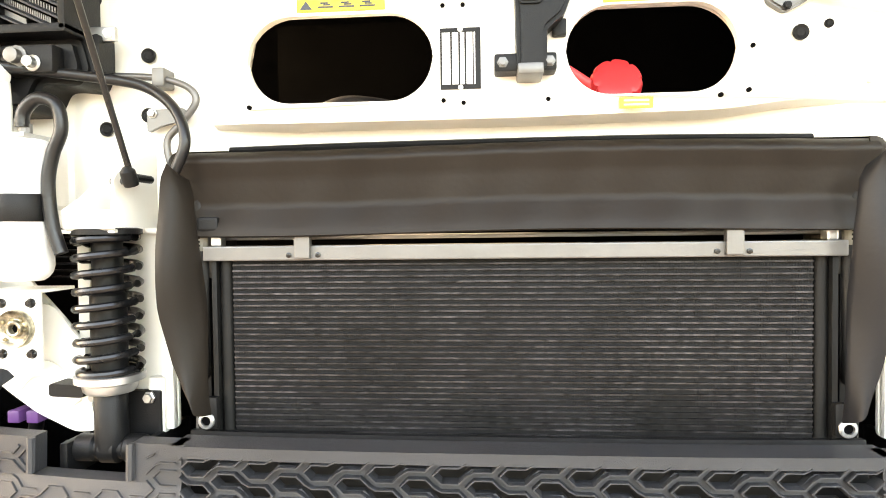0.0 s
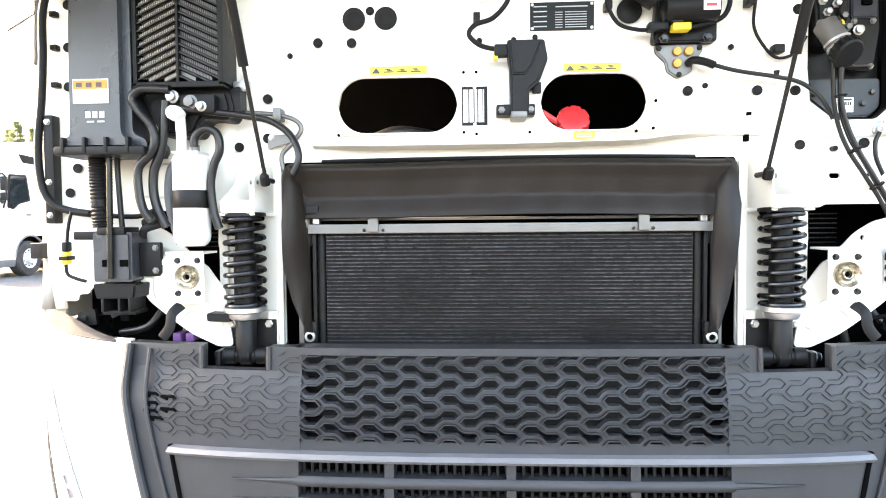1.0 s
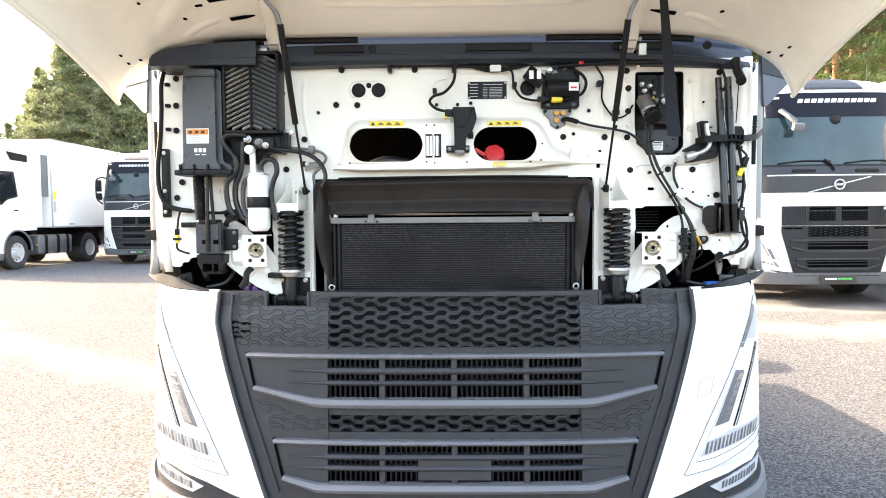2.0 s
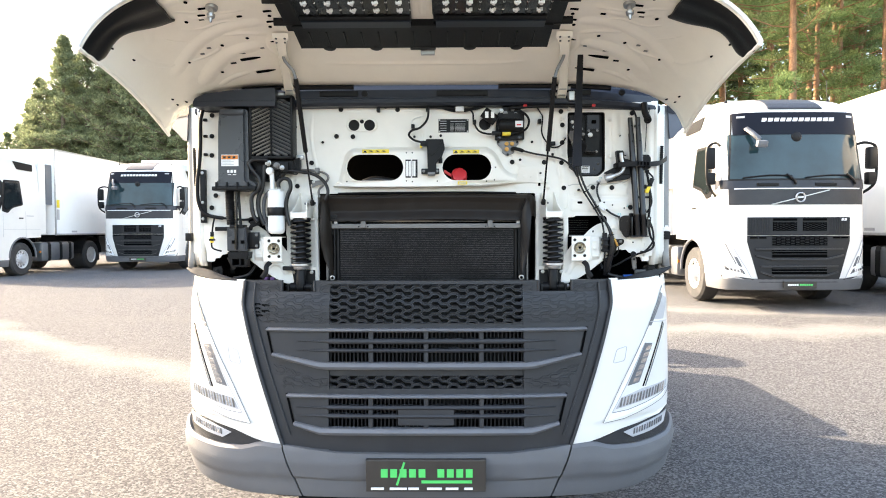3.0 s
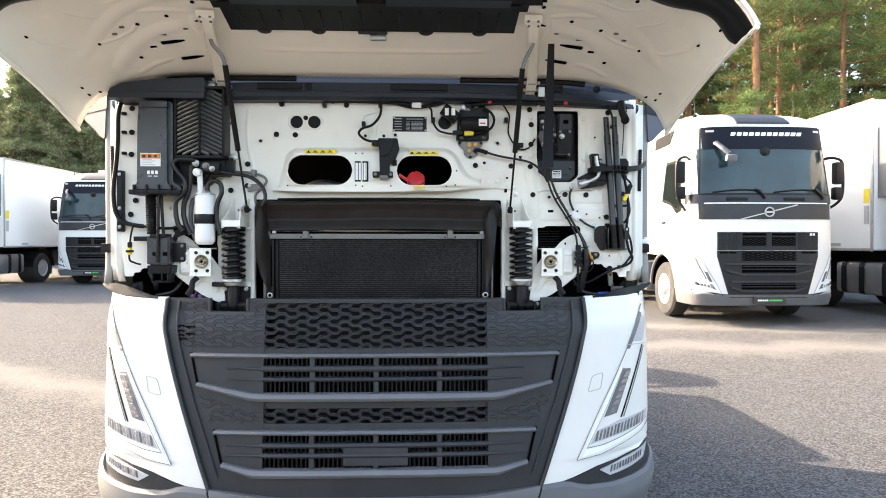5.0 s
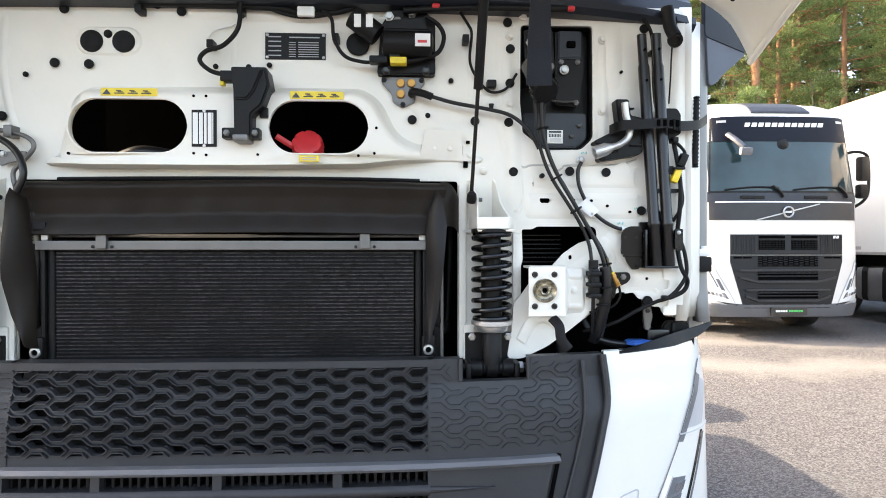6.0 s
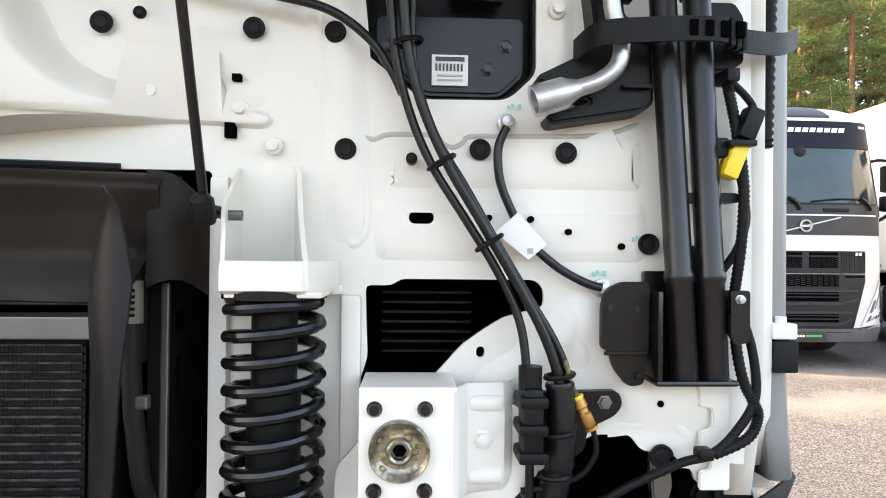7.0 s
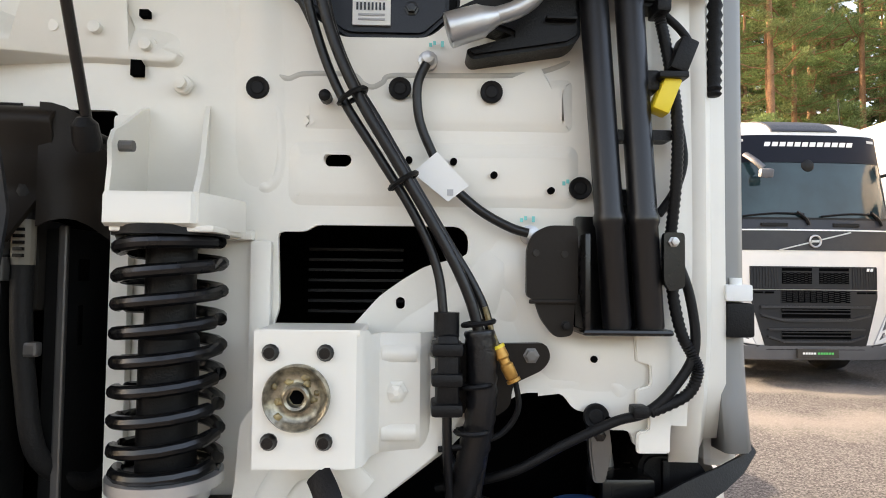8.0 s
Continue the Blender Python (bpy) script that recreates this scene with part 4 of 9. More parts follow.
# -- service panel (firewall) --
def mirror_pts(pts):
    return [(-x, z) for x, z in pts][::-1]


RIGHT_EDGE = [(0.535, 1.742), (0.535, 1.30), (0.60, 1.292), (0.70, 1.296), (0.76, 1.325), (0.80, 1.352), (0.87, 1.405), (0.905, 1.440), (0.945, 1.462), (0.985, 1.462), (0.998, 1.444), (1.022, 1.442), (1.030, 1.425), (1.055, 1.425), (1.058, 1.408), (1.095, 1.408), (1.098, 1.46), (1.108, 1.50), (1.108, 2.185)]
outline = rounded(RIGHT_EDGE + mirror_pts(RIGHT_EDGE), 0.008, 3)
OPEN = [(0.697, 1.622), (0.725, 1.622), (0.735, 1.629), (0.880, 1.629), (0.889, 1.620), (0.889, 1.600), (0.845, 1.588), (0.822, 1.574), (0.800, 1.558), (0.775, 1.53), (0.72, 1.47), (0.69, 1.43), (0.692, 1.52), (0.700, 1.545)]
BOXHOLE = [(0.694, 2.137), (0.877, 2.137), (0.879, 1.852), (0.848, 1.823), (0.755, 1.822), (0.692, 1.872)]
FIELD_H = 0.055
OVAL_L, OVAL_R = oval(-0.250, 1.865, 0.281, 0.133), oval(0.197, 1.865, 0.242, 0.132)
SLOT = oval(0.756, 1.695, 0.027, 0.0135)
SLOT2 = oval(0.821, 1.551, 0.009, 0.012)
firewall = part("firewall", sheet(B(), outline, 0.0, 0.006, [oval(-0.250, 1.868, 0.32, 0.155), oval(0.196, 1.867, 0.28, 0.150), rounded(OPEN, 0.006, 2), mirror_pts(rounded(OPEN, 0.006, 2)), rounded(BOXHOLE, 0.012), SLOT, SLOT2]), PRIMER, truck, "white painted service panel with oval openings")


def rim(outl, depth, y0=0.006, material=PRIMER):
    bm = B()
    n = len(outl)
    a = [bm.verts.new((x, y0, z)) for x, z in outl]
    b = [bm.verts.new((x, depth, z)) for x, z in outl]
    for i in range(n):
        j = (i + 1) % n
        bm.faces.new((a[i], a[j], b[j], b[i]))
    ob = part("opening_flange", bm, material, firewall)
    ob.modifiers.new("thick", "SOLIDIFY").thickness = 0.003


rim(OVAL_L, -FIELD_H + 0.012, -FIELD_H)
rim(OVAL_R, -FIELD_H + 0.012, -FIELD_H)
rim(rounded(BOXHOLE, 0.012), 0.03, material=BLACK)


def pad(outl, h, slope=0.006, name="pressed_pad", holes=()):
    """A raised field pressed into the sheet, with sloped edges; holes through it."""
    bm = B()
    cx = sum(p[0] for p in outl) / len(outl)
    cz = sum(p[1] for p in outl) / len(outl)
    inner = []
    n = len(outl)
    for i in range(n):
        p, a, b = Vector(outl[i]), Vector(outl[i - 1]), Vector(outl[(i + 1) % n])
        t = (b - a).normalized()
        nn = Vector((-t.y, t.x))
        if nn.dot(Vector((cx, cz)) - p) < 0:
            nn = -nn
        inner.append(p + nn * slope)
    out = [bm.verts.new((x, 0.001, z)) for x, z in outl]
    mid = [bm.verts.new((p.x * 0.7 + q[0] * 0.3, -h * 0.75, p.y * 0.7 + q[1] * 0.3)) for p, q in zip(inner, outl)]
    inn = [bm.verts.new((p.x, -h, p.y)) for p in inner]
    es = [bm.edges.new((inn[i], inn[(i + 1) % n])) for i in range(n)]
    for hole in holes:
        hv = [bm.verts.new((x, -h, z)) for x, z in hole]
        hb = [bm.verts.new((x, 0.002, z)) for x, z in hole]
        es += [bm.edges.new((hv[i], hv[(i + 1) % len(hv)])) for i in range(len(hv))]
        for i in range(len(hv)):
            j = (i + 1) % len(hv)
            bm.faces.new((hv[i], hv[j], hb[j], hb[i]))
    bmesh.ops.triangle_fill(bm, edges=es, use_beauty=True)
    for i in range(n):
        j = (i + 1) % n
        bm.faces.new((out[i], out[j], mid[j], mid[i]))
        bm.faces.new((mid[i], mid[j], inn[j], inn[i]))
    return smooth(part(name, bm, PRIMER, firewall), 25)


def bead(pts, r=0.008, flat=0.45, name="pressed_rib", material=PRIMER, wide=1.9):
    """A soft swage in the sheet: its flanks run out into the plane."""
    bm = B()
    line = spline([(x, 0.0, z) for x, z in pts], 6)
    last = len(line) - 1
    loops = []
    for i, p in enumerate(line):
        d = (line[min(i + 1, last)] - line[max(i - 1, 0)]).normalized()
        w = Vector((-d.z, 0, d.x))
        end = min(1.0, min(i, last - i) / 4)
        h = r * flat * 1.1 * (0.5 - 0.5 * math.cos(math.pi * end))
        loops.append([bm.verts.new(p + w * (r * wide * q / 6) + Vector((0, 0.0006 - h * (0.5 + 0.5 * math.cos(math.pi * q / 6)), 0))) for q in range(-6, 7)])
    for a, b in zip(loops, loops[1:]):
        for q in range(12):
            bm.faces.new((a[q], a[q + 1], b[q + 1], b[q]))
    return smooth(part(name, bm, material, firewall), 180)


# field round the ovals
FIELD = rounded([(-0.47, 1.775), (-0.44, 1.80), (-0.405, 1.94), (-0.37, 1.968), (-0.05, 1.972), (0.10, 1.972), (0.30, 1.972), (0.345, 1.94), (0.385, 1.86), (0.43, 1.835), (0.56, 1.832), (0.60, 1.825), (0.60, 1.785), (0.50, 1.79), (0.40, 1.785), (0.30, 1.772), (0, 1.768), (-0.35, 1.768)], 0.03, 5)


def raised_field():
    """The field with the ovals stands a hand's breadth proud, soft at the sides and folded sharply below."""
    high = lambda x: FIELD_H if abs(x) < 0.37 else FIELD_H + (0.010 - FIELD_H) * min(1, (abs(x) - 0.37) / 0.12)
    n = len(FIELD)
    bm = B()
    rings = [[], [], [], [], []]
    for i in range(n):
        p, a, b = Vector(FIELD[i]), Vector(FIELD[i - 1]), Vector(FIELD[(i + 1) % n])
        t = (b - a).normalized()
        nn = Vector((t.y, -t.x))
        if nn.dot(Vector((-0.02, 1.86)) - p) < 0:
            nn = -nn
        soft = 0.005 if p.y < 1.80 else 0.034
        for r, (f, h) in zip(rings, ((0, 0.0), (0.25, 0.16), (0.5, 0.58), (0.78, 0.92), (1.0, 1.0))):
            q = p + nn * soft * f
            r.append(bm.verts.new((q.x, 0.001 - high(p.x) * h, q.y)))
    for ra, rb in zip(rings, rings[1:]):
        for i in range(n):
            j = (i + 1) % n
            bm.faces.new((ra[i], ra[j], rb[j], rb[i]))
    es = [bm.edges.get((rings[-1][i], rings[-1][(i + 1) % n])) for i in range(n)]
    for hole in (OVAL_L, OVAL_R):
        hv = [bm.verts.new((x, 0.001 - FIELD_H, z)) for x, z in hole]
        es += [bm.edges.new((hv[i], hv[(i + 1) % len(hv)])) for i in range(len(hv))]
    bmesh.ops.triangle_fill(bm, edges=es, use_beauty=True)
    return smooth(part("pressed_field", bm, PRIMER, firewall), 50)


raised_field()
pad(oval(-0.318, 2.080, 0.16, 0.072, 8), 0.004, 0.006)
# panel right of the box
pad(rounded([(0.704, 1.646), (0.704, 1.706), (0.712, 1.716), (0.996, 1.716), (1.004, 1.706), (1.004, 1.646)], 0.018, 5), 0.0045, 0.016, holes=[oval(0.756, 1.695, 0.028, 0.0145)])
pad(rounded([(0.718, 1.724), (0.718, 1.744), (0.845, 1.744), (0.905, 1.754), (0.972, 1.785), (0.998, 1.785), (0.998, 1.724)], 0.012, 5), 0.003, 0.014)
pad(rounded([(-0.90, 1.74), (-0.90, 1.66), (-0.70, 1.65), (-0.70, 1.76)], 0.014, 4), 0.006, 0.008)
bead([(0.640, 2.15), (0.642, 1.95), (0.648, 1.86), (0.66, 1.80)], 0.008, 0.4)
bead([(0.905, 2.16), (0.905, 1.90), (0.91, 1.83), (0.93, 1.80)], 0.010, 0.4)
bead([(-0.02, 2.17), (-0.018, 2.05), (-0.02, 1.98)], 0.006, 0.4)
bead([(0.56, 2.16), (0.57, 2.02), (0.575, 1.88)], 0.008, 0.4)
bead([(-0.56, 2.16), (-0.57, 2.02), (-0.545, 1.88), (-0.50, 1.80)], 0.008, 0.4)
bead([(0.90, 1.588), (0.928, 1.56), (0.932, 1.53)], 0.01, 0.4)
bead([(0.96, 1.47), (1.03, 1.475), (1.05, 1.455)], 0.006, 0.4)
# the seam line with its painted groove shade comes further down
# broad swages of the pressed sheet
bead([(0.425, 2.165), (0.428, 2.02), (0.445, 1.92), (0.50, 1.872), (0.60, 1.862)], 0.018, 0.3)
bead([(0.658, 2.16), (0.660, 1.98), (0.668, 1.88), (0.676, 1.76), (0.678, 1.66)], 0.016, 0.4)
bead([(-0.658, 2.16), (-0.660, 1.98), (-0.668, 1.88), (-0.676, 1.76), (-0.678, 1.66)], 0.016, 0.4)
bead([(0.905, 1.60), (0.955, 1.57), (0.985, 1.51), (1.03, 1.498), (1.09, 1.51)], 0.022, 0.35)
bead([(0.815, 1.502), (0.87, 1.535), (0.915, 1.575), (0.925, 1.605)], 0.016, 0.4)
bead([(0.93, 2.16), (0.93, 2.05), (0.925, 1.97)], 0.016, 0.35)
bead([(-0.20, 2.155), (0.10, 2.150), (0.40, 2.155)], 0.012, 0.35)
bead([(1.095, 2.15), (1.095, 1.9), (1.097, 1.6), (1.09, 1.43)], 0.012, 0.4)


for x0, x1, z0, z1 in ((0.556, 0.565, 1.836, 1.843), (0.549, 0.560, 1.776, 1.796)):
    part("notch", box(B(), x0, x1, -0.0085, 0.0, z0, z1), VOID, firewall)



# scalloped seam below the recessed box, groove shade painted grey, and the pressed loop beside the column
bead([(0.669, 1.898), (0.671, 1.850), (0.679, 1.809), (0.690, 1.786), (0.703, 1.778), (0.718, 1.783), (0.745, 1.784), (0.770, 1.783), (0.780, 1.774), (0.790, 1.771), (0.800, 1.776), (0.809, 1.783), (0.859, 1.784), (0.937, 1.786), (0.970, 1.792), (0.998, 1.804)], 0.0030, 0.55, "seam", SEAMSHADE, 1.5)
bead([(0.676, 1.742), (0.683, 1.751), (0.692, 1.749), (0.697, 1.722), (0.696, 1.682), (0.687, 1.667), (0.676, 1.669)], 0.0042, 0.7)


def plug(x, z, r=0.0115, material=RUBBER, y=-0.005):
    """A rubber blanking plug with a dished face."""
    bm = lathe(B(), (x, y, z), (0, -1, 0), [(0, r), (0.003, r), (0.004, r * 0.92), (0.0025, r * 0.6), (0.0035, r * 0.5), (0.0035, 0.001)], 20)
    smooth(part("blanking_plug", bm, material, firewall), 30)


for x, z in ((0.421, 1.894), (0.578, 1.892), (0.663, 1.89), (0.667, 2.074), (0.666, 1.988), (0.675, 1.766), (0.818, 1.768), (0.911, 1.766), (1.002, 1.669),
             (-0.421, 2.155), (-0.142, 2.153), (-0.444, 2.024), (-0.363, 2.022), (-0.568, 1.894), (1.008, 2.13), (-0.656, 2.10), (-0.65, 2.07), (-0.655, 1.985),
             (-1.058, 2.13), (-1.06, 2.028), (-1.062, 1.933), (-1.045, 1.735), (-1.066, 1.675), (-0.955, 2.18), (-0.57, 1.80), (-0.64, 1.78), (-0.20, 2.17), (0.66, 2.14)):
    plug(x, z)
for x, z in ((-0.357, 2.078), (-0.281, 2.078)):
    plug(x, z, 0.027, y=-0.004)
plug(0.287, 2.08, 0.029)
plug(-0.318, 2.096, 0.010, y=-0.004)
for x, z in ((0.518, 1.992), (-0.512, 1.995), (0.46, 1.905), (-0.06, 2.02), (0.02, 2.02), (0.07, 2.025)):
    plug(x, z, 0.0065)
for x, z in ((0.27, 1.778), (0.828, 1.695), (0.873, 1.694), (0.914, 1.681), (0.972, 1.666), (1.0155, 1.497), (1.03, 1.437), (0.81, 1.42), (0.95, 2.02), (0.79, 2.16)):
    part("small_hole", cyl(B(), (x, -0.0095, z), (x, 0.004, z), 0.0036, seg=12), VOID, firewall)
for x, z in ((-0.387, 1.798), (-0.097, 1.800), (-0.068, 1.796), (0.053, 1.798), (0.292, 1.797), (0.330, 1.803), (0.335, 1.864), (-0.097, 1.936), (-0.068, 1.936)):
    part("small_hole", cyl(B(), (x, -FIELD_H - 0.0006, z), (x, -FIELD_H + 0.004, z), 0.0034, seg=12), VOID, firewall)
for x, z in ((0.475, 1.822), (0.515, 1.822), (0.565, 1.806), (0.60, 1.768), (0.70, 2.155), (-0.9, 1.70), (0.665, 2.105), (0.665, 1.935), (0.90, 2.10), (0.90, 1.92)):
    smooth(part("weld_stud", lathe(B(), (x, -0.004, z), (0, -1, 0), [(0, 0.010), (0.004, 0.009), (0.005, 0.006), (0.012, 0.006), (0.013, 0.001)], 14), PRIMER, firewall))


# -- columns that carry the cab suspension --
def column(s):
    X = lambda a: s * a

    def bx(a, b, *r, bevel=0.0):
        box(bm, min(X(a), X(b)), max(X(a), X(b)), *r, bevel)
    # open cup above the spring: inner cheek, outer cheek, lip and floor
    def cheek(name, x0, x1, prof, thick):
        bm = B()
        vs = [bm.verts.new((X(x0 + (x1 - x0) * (y + 0.1) / 0.1), y, z)) for y, z in prof]
        f = bm.faces.new(vs)
        ex = bmesh.ops.extrude_face_region(bm, geom=[f])
        for g in ex["geom"]:
            if isinstance(g, bmesh.types.BMVert):
                g.co.x += s * thick
        return smooth(part(name, bm, PRIMER, firewall), 35)
    cheek("spring_cup", 0.574, 0.562, [(0.0, 1.622), (-0.098, 1.622), (-0.100, 1.650), (-0.096, 1.672), (-0.098, 1.690), (-0.090, 1.702), (-0.060, 1.716), (-0.020, 1.738), (0.0, 1.745)], 0.004)
    part("cup_bolt", cyl(B(), (X(0.570), -0.080, 1.690), (X(0.588), -0.080, 1.690), 0.005, seg=10), DARKALU, firewall)
    cheek("cup_cheek", 0.648, 0.622, [(0.0, 1.622), (-0.098, 1.622), (-0.100, 1.648), (-0.070, 1.668), (-0.045, 1.690), (-0.030, 1.716), (-0.012, 1.740), (0.0, 1.748)], 0.005)
    bm = B()
    loops = []
    for k in range(13):
        x = 0.574 + 0.098 * k / 12
        back = 0.070 * max(0, (k - 9) / 3) ** 1.6
        loops.append([bm.verts.new((X(x), y + back, z)) for y, z in ((-0.098, 1.618), (-0.103, 1.621), (-0.103, 1.644), (-0.100, 1.648), (-0.096, 1.646), (-0.096, 1.618))])
    for a, b in zip(loops, loops[1:]):
        for i in range(6):
            bm.faces.new((a[i], a[(i + 1) % 6], b[(i + 1) % 6], b[i]))
    bm.faces.new(loops[0])
    bm.faces.new(loops[-1][::-1])
    smooth(part("cup_lip", bm, PRIMER, firewall), 40)
    part("cup_floor", box(B(), min(X(0.576), X(0.665)), max(X(0.576), X(0.665)), -0.096, -0.002, 1.614, 1.620, 0.002), PRIMER, firewall)
    bm = B()
    bx(0.545, 0.675, -0.014, 0.0, 1.612, 1.622, bevel=0.003)
    smooth(part("spring_column", bm, PRIMER, firewall), 35)
    bm = B()
    bx(0.536, 0.556, -0.014, 0.0, 1.30, 1.735, bevel=0.005)
    smooth(part("column_edge", bm, PRIMER, firewall), 35)
    bm = B()
    bx(0.672, 0.694, -0.012, 0.0, 1.30, 1.612, bevel=0.005)
    smooth(part("column_edge", bm, PRIMER, firewall), 35)
    bm = B()
    bx(0.548, 0.575, -0.020, 0.0, 1.296, 1.385, bevel=0.004)
    smooth(part("column_foot", bm, PRIMER, firewall), 35)
    # wing plate below the ring bracket
    wing = [(0.672, 1.440), (0.690, 1.458), (0.72, 1.50), (0.80, 1.515), (0.86, 1.50), (0.885, 1.45), (0.86, 1.41), (0.80, 1.362), (0.755, 1.33), (0.69, 1.300), (0.655, 1.302), (0.668, 1.38)]
    bm = B()
    sheet(bm, rounded([(X(a), z) for a, z in wing], 0.012), -0.030, -0.024)
    part("wing_plate", bm, PRIMER, firewall)
    bm = tube(B(), [(X(0.69), -0.03, 1.345), (X(0.72), -0.034, 1.395), (X(0.76), -0.034, 1.40), (X(0.79), -0.03, 1.375)], 0.014, 10, 6, 0.4)
    smooth(part("pressed_rib", bm, PRIMER, firewall))
    # bracket with hinge bush
    bm = B()
    fold = [(0.699, -0.088), (0.725, -0.088), (0.750, -0.088), (0.778, -0.088), (0.787, -0.086), (0.793, -0.078), (0.798, -0.058), (0.804, -0.046), (0.815, -0.042), (0.842, -0.040), (0.852, -0.030), (0.858, -0.010)]

    def plate(u, v):
        x, y = (float(np.interp(u * (len(fold) - 1), range(len(fold)), [p[k] for p in fold])) for k in (0, 1))
        z = 1.412 + 0.118 * v
        if x > 0.795:
            z = 1.412 + 0.112 * v
            y += 0.012 * (2 * v - 1) ** 6
        return Vector((X(x), y, z))
    grid(bm, plate, 33, 12, (0, 0.004, 0))
    smooth(part("bush_bracket", bm, PRIMER, firewall, "white bracket with a greased bush"), 30)
    for zz in (1.505, 1.432):
        bm = tube(B(), [(X(0.806), -0.040, zz), (X(0.838), -0.038, zz)], 0.0085, 10, 3, 0.7)
        smooth(part("bracket_rib", bm, PRIMER, firewall))
    bm = lathe(B(), (X(0.820), -0.040, 1.470), (0, -1, 0), [(0, 0.011), (0.003, 0.011), (0.004, 0.007), (0.008, 0.007), (0.009, 0.003)], 6)
    part("bracket_stud", bm, PRIMER, firewall)
    bm = B()
    bx(0.699, 0.790, -0.086, -0.01, 1.526, 1.531, bevel=0.001)
    part("bracket_flange", bm, PRIMER, firewall)
    bm = lathe(B(), (X(0.737), -0.088, 1.4735), (0, -1, 0), [(-0.002, 0.0285), (0.008, 0.0285), (0.010, 0.0272), (0.009, 0.0258), (0.004, 0.0225), (0.0015, 0.0165), (0.0025, 0.0130), (0.008, 0.0120), (0.0095, 0.0100), (0.0085, 0.0076), (0.001, 0.007), (0.0008, 0.001)], 36)
    smooth(part("bush_ring", bm, GREASED, firewall, "greasy steel bush dish"), 40)
    rng_ = random.Random(7)
    for k in range(9):
        a_ = rng_.uniform(0, 6.28)
        r_ = rng_.uniform(0.013, 0.023)
        dep = -0.002 if r_ < 0.021 else -0.005
        bm = bmesh.new()
        bmesh.ops.create_icosphere(bm, subdivisions=2, radius=1.0)
        sx, sz = rng_.uniform(0.0025, 0.0055), rng_.uniform(0.0025, 0.0045)
        for v in bm.verts:
            w_ = 1 + 0.25 * math.sin(v.co.x * 5 + k) * math.cos(v.co.z * 4)
            v.co = Vector((X(0.737) + r_ * math.cos(a_) + v.co.x * sx * w_, -0.088 + dep + v.co.y * 0.0022, 1.4735 + r_ * math.sin(a_) + v.co.z * sz * w_))
        smooth(part("grease", bm, GREASE, firewall), 60)
    part("bush_bore", lathe(B(), (X(0.737), -0.0890, 1.4735), (0, -1, 0), [(0, 0.0066), (0.001, 0.0066), (0.0012, 0.001)], 6), VOID, firewall)
    for dx, dz in ((-0.0235, 0.038), (0.0235, 0.038), (-0.0235, -0.038), (0.0235, -0.038)):
        bm = lathe(B(), (X(0.737) + dx, -0.088, 1.4735 + dz), (0, -1, 0), [(0, 0.0075), (0.002, 0.0075), (0.004, 0.006), (0.007, 0.005), (0.0072, 0.001)], 12)
        smooth(part("bolt", bm, GLOSSBLACK, firewall))
    # bent strap below
    bm = B()
    tube(bm, [(X(0.755), -0.085, 1.408), (X(0.768), -0.105, 1.39), (X(0.772), -0.11, 1.36), (X(0.79), -0.11, 1.335)], 0.012, 8, 6, 0.25)
    smooth(part("rubber_tab", bm, RUBBER, firewall))


both(column)


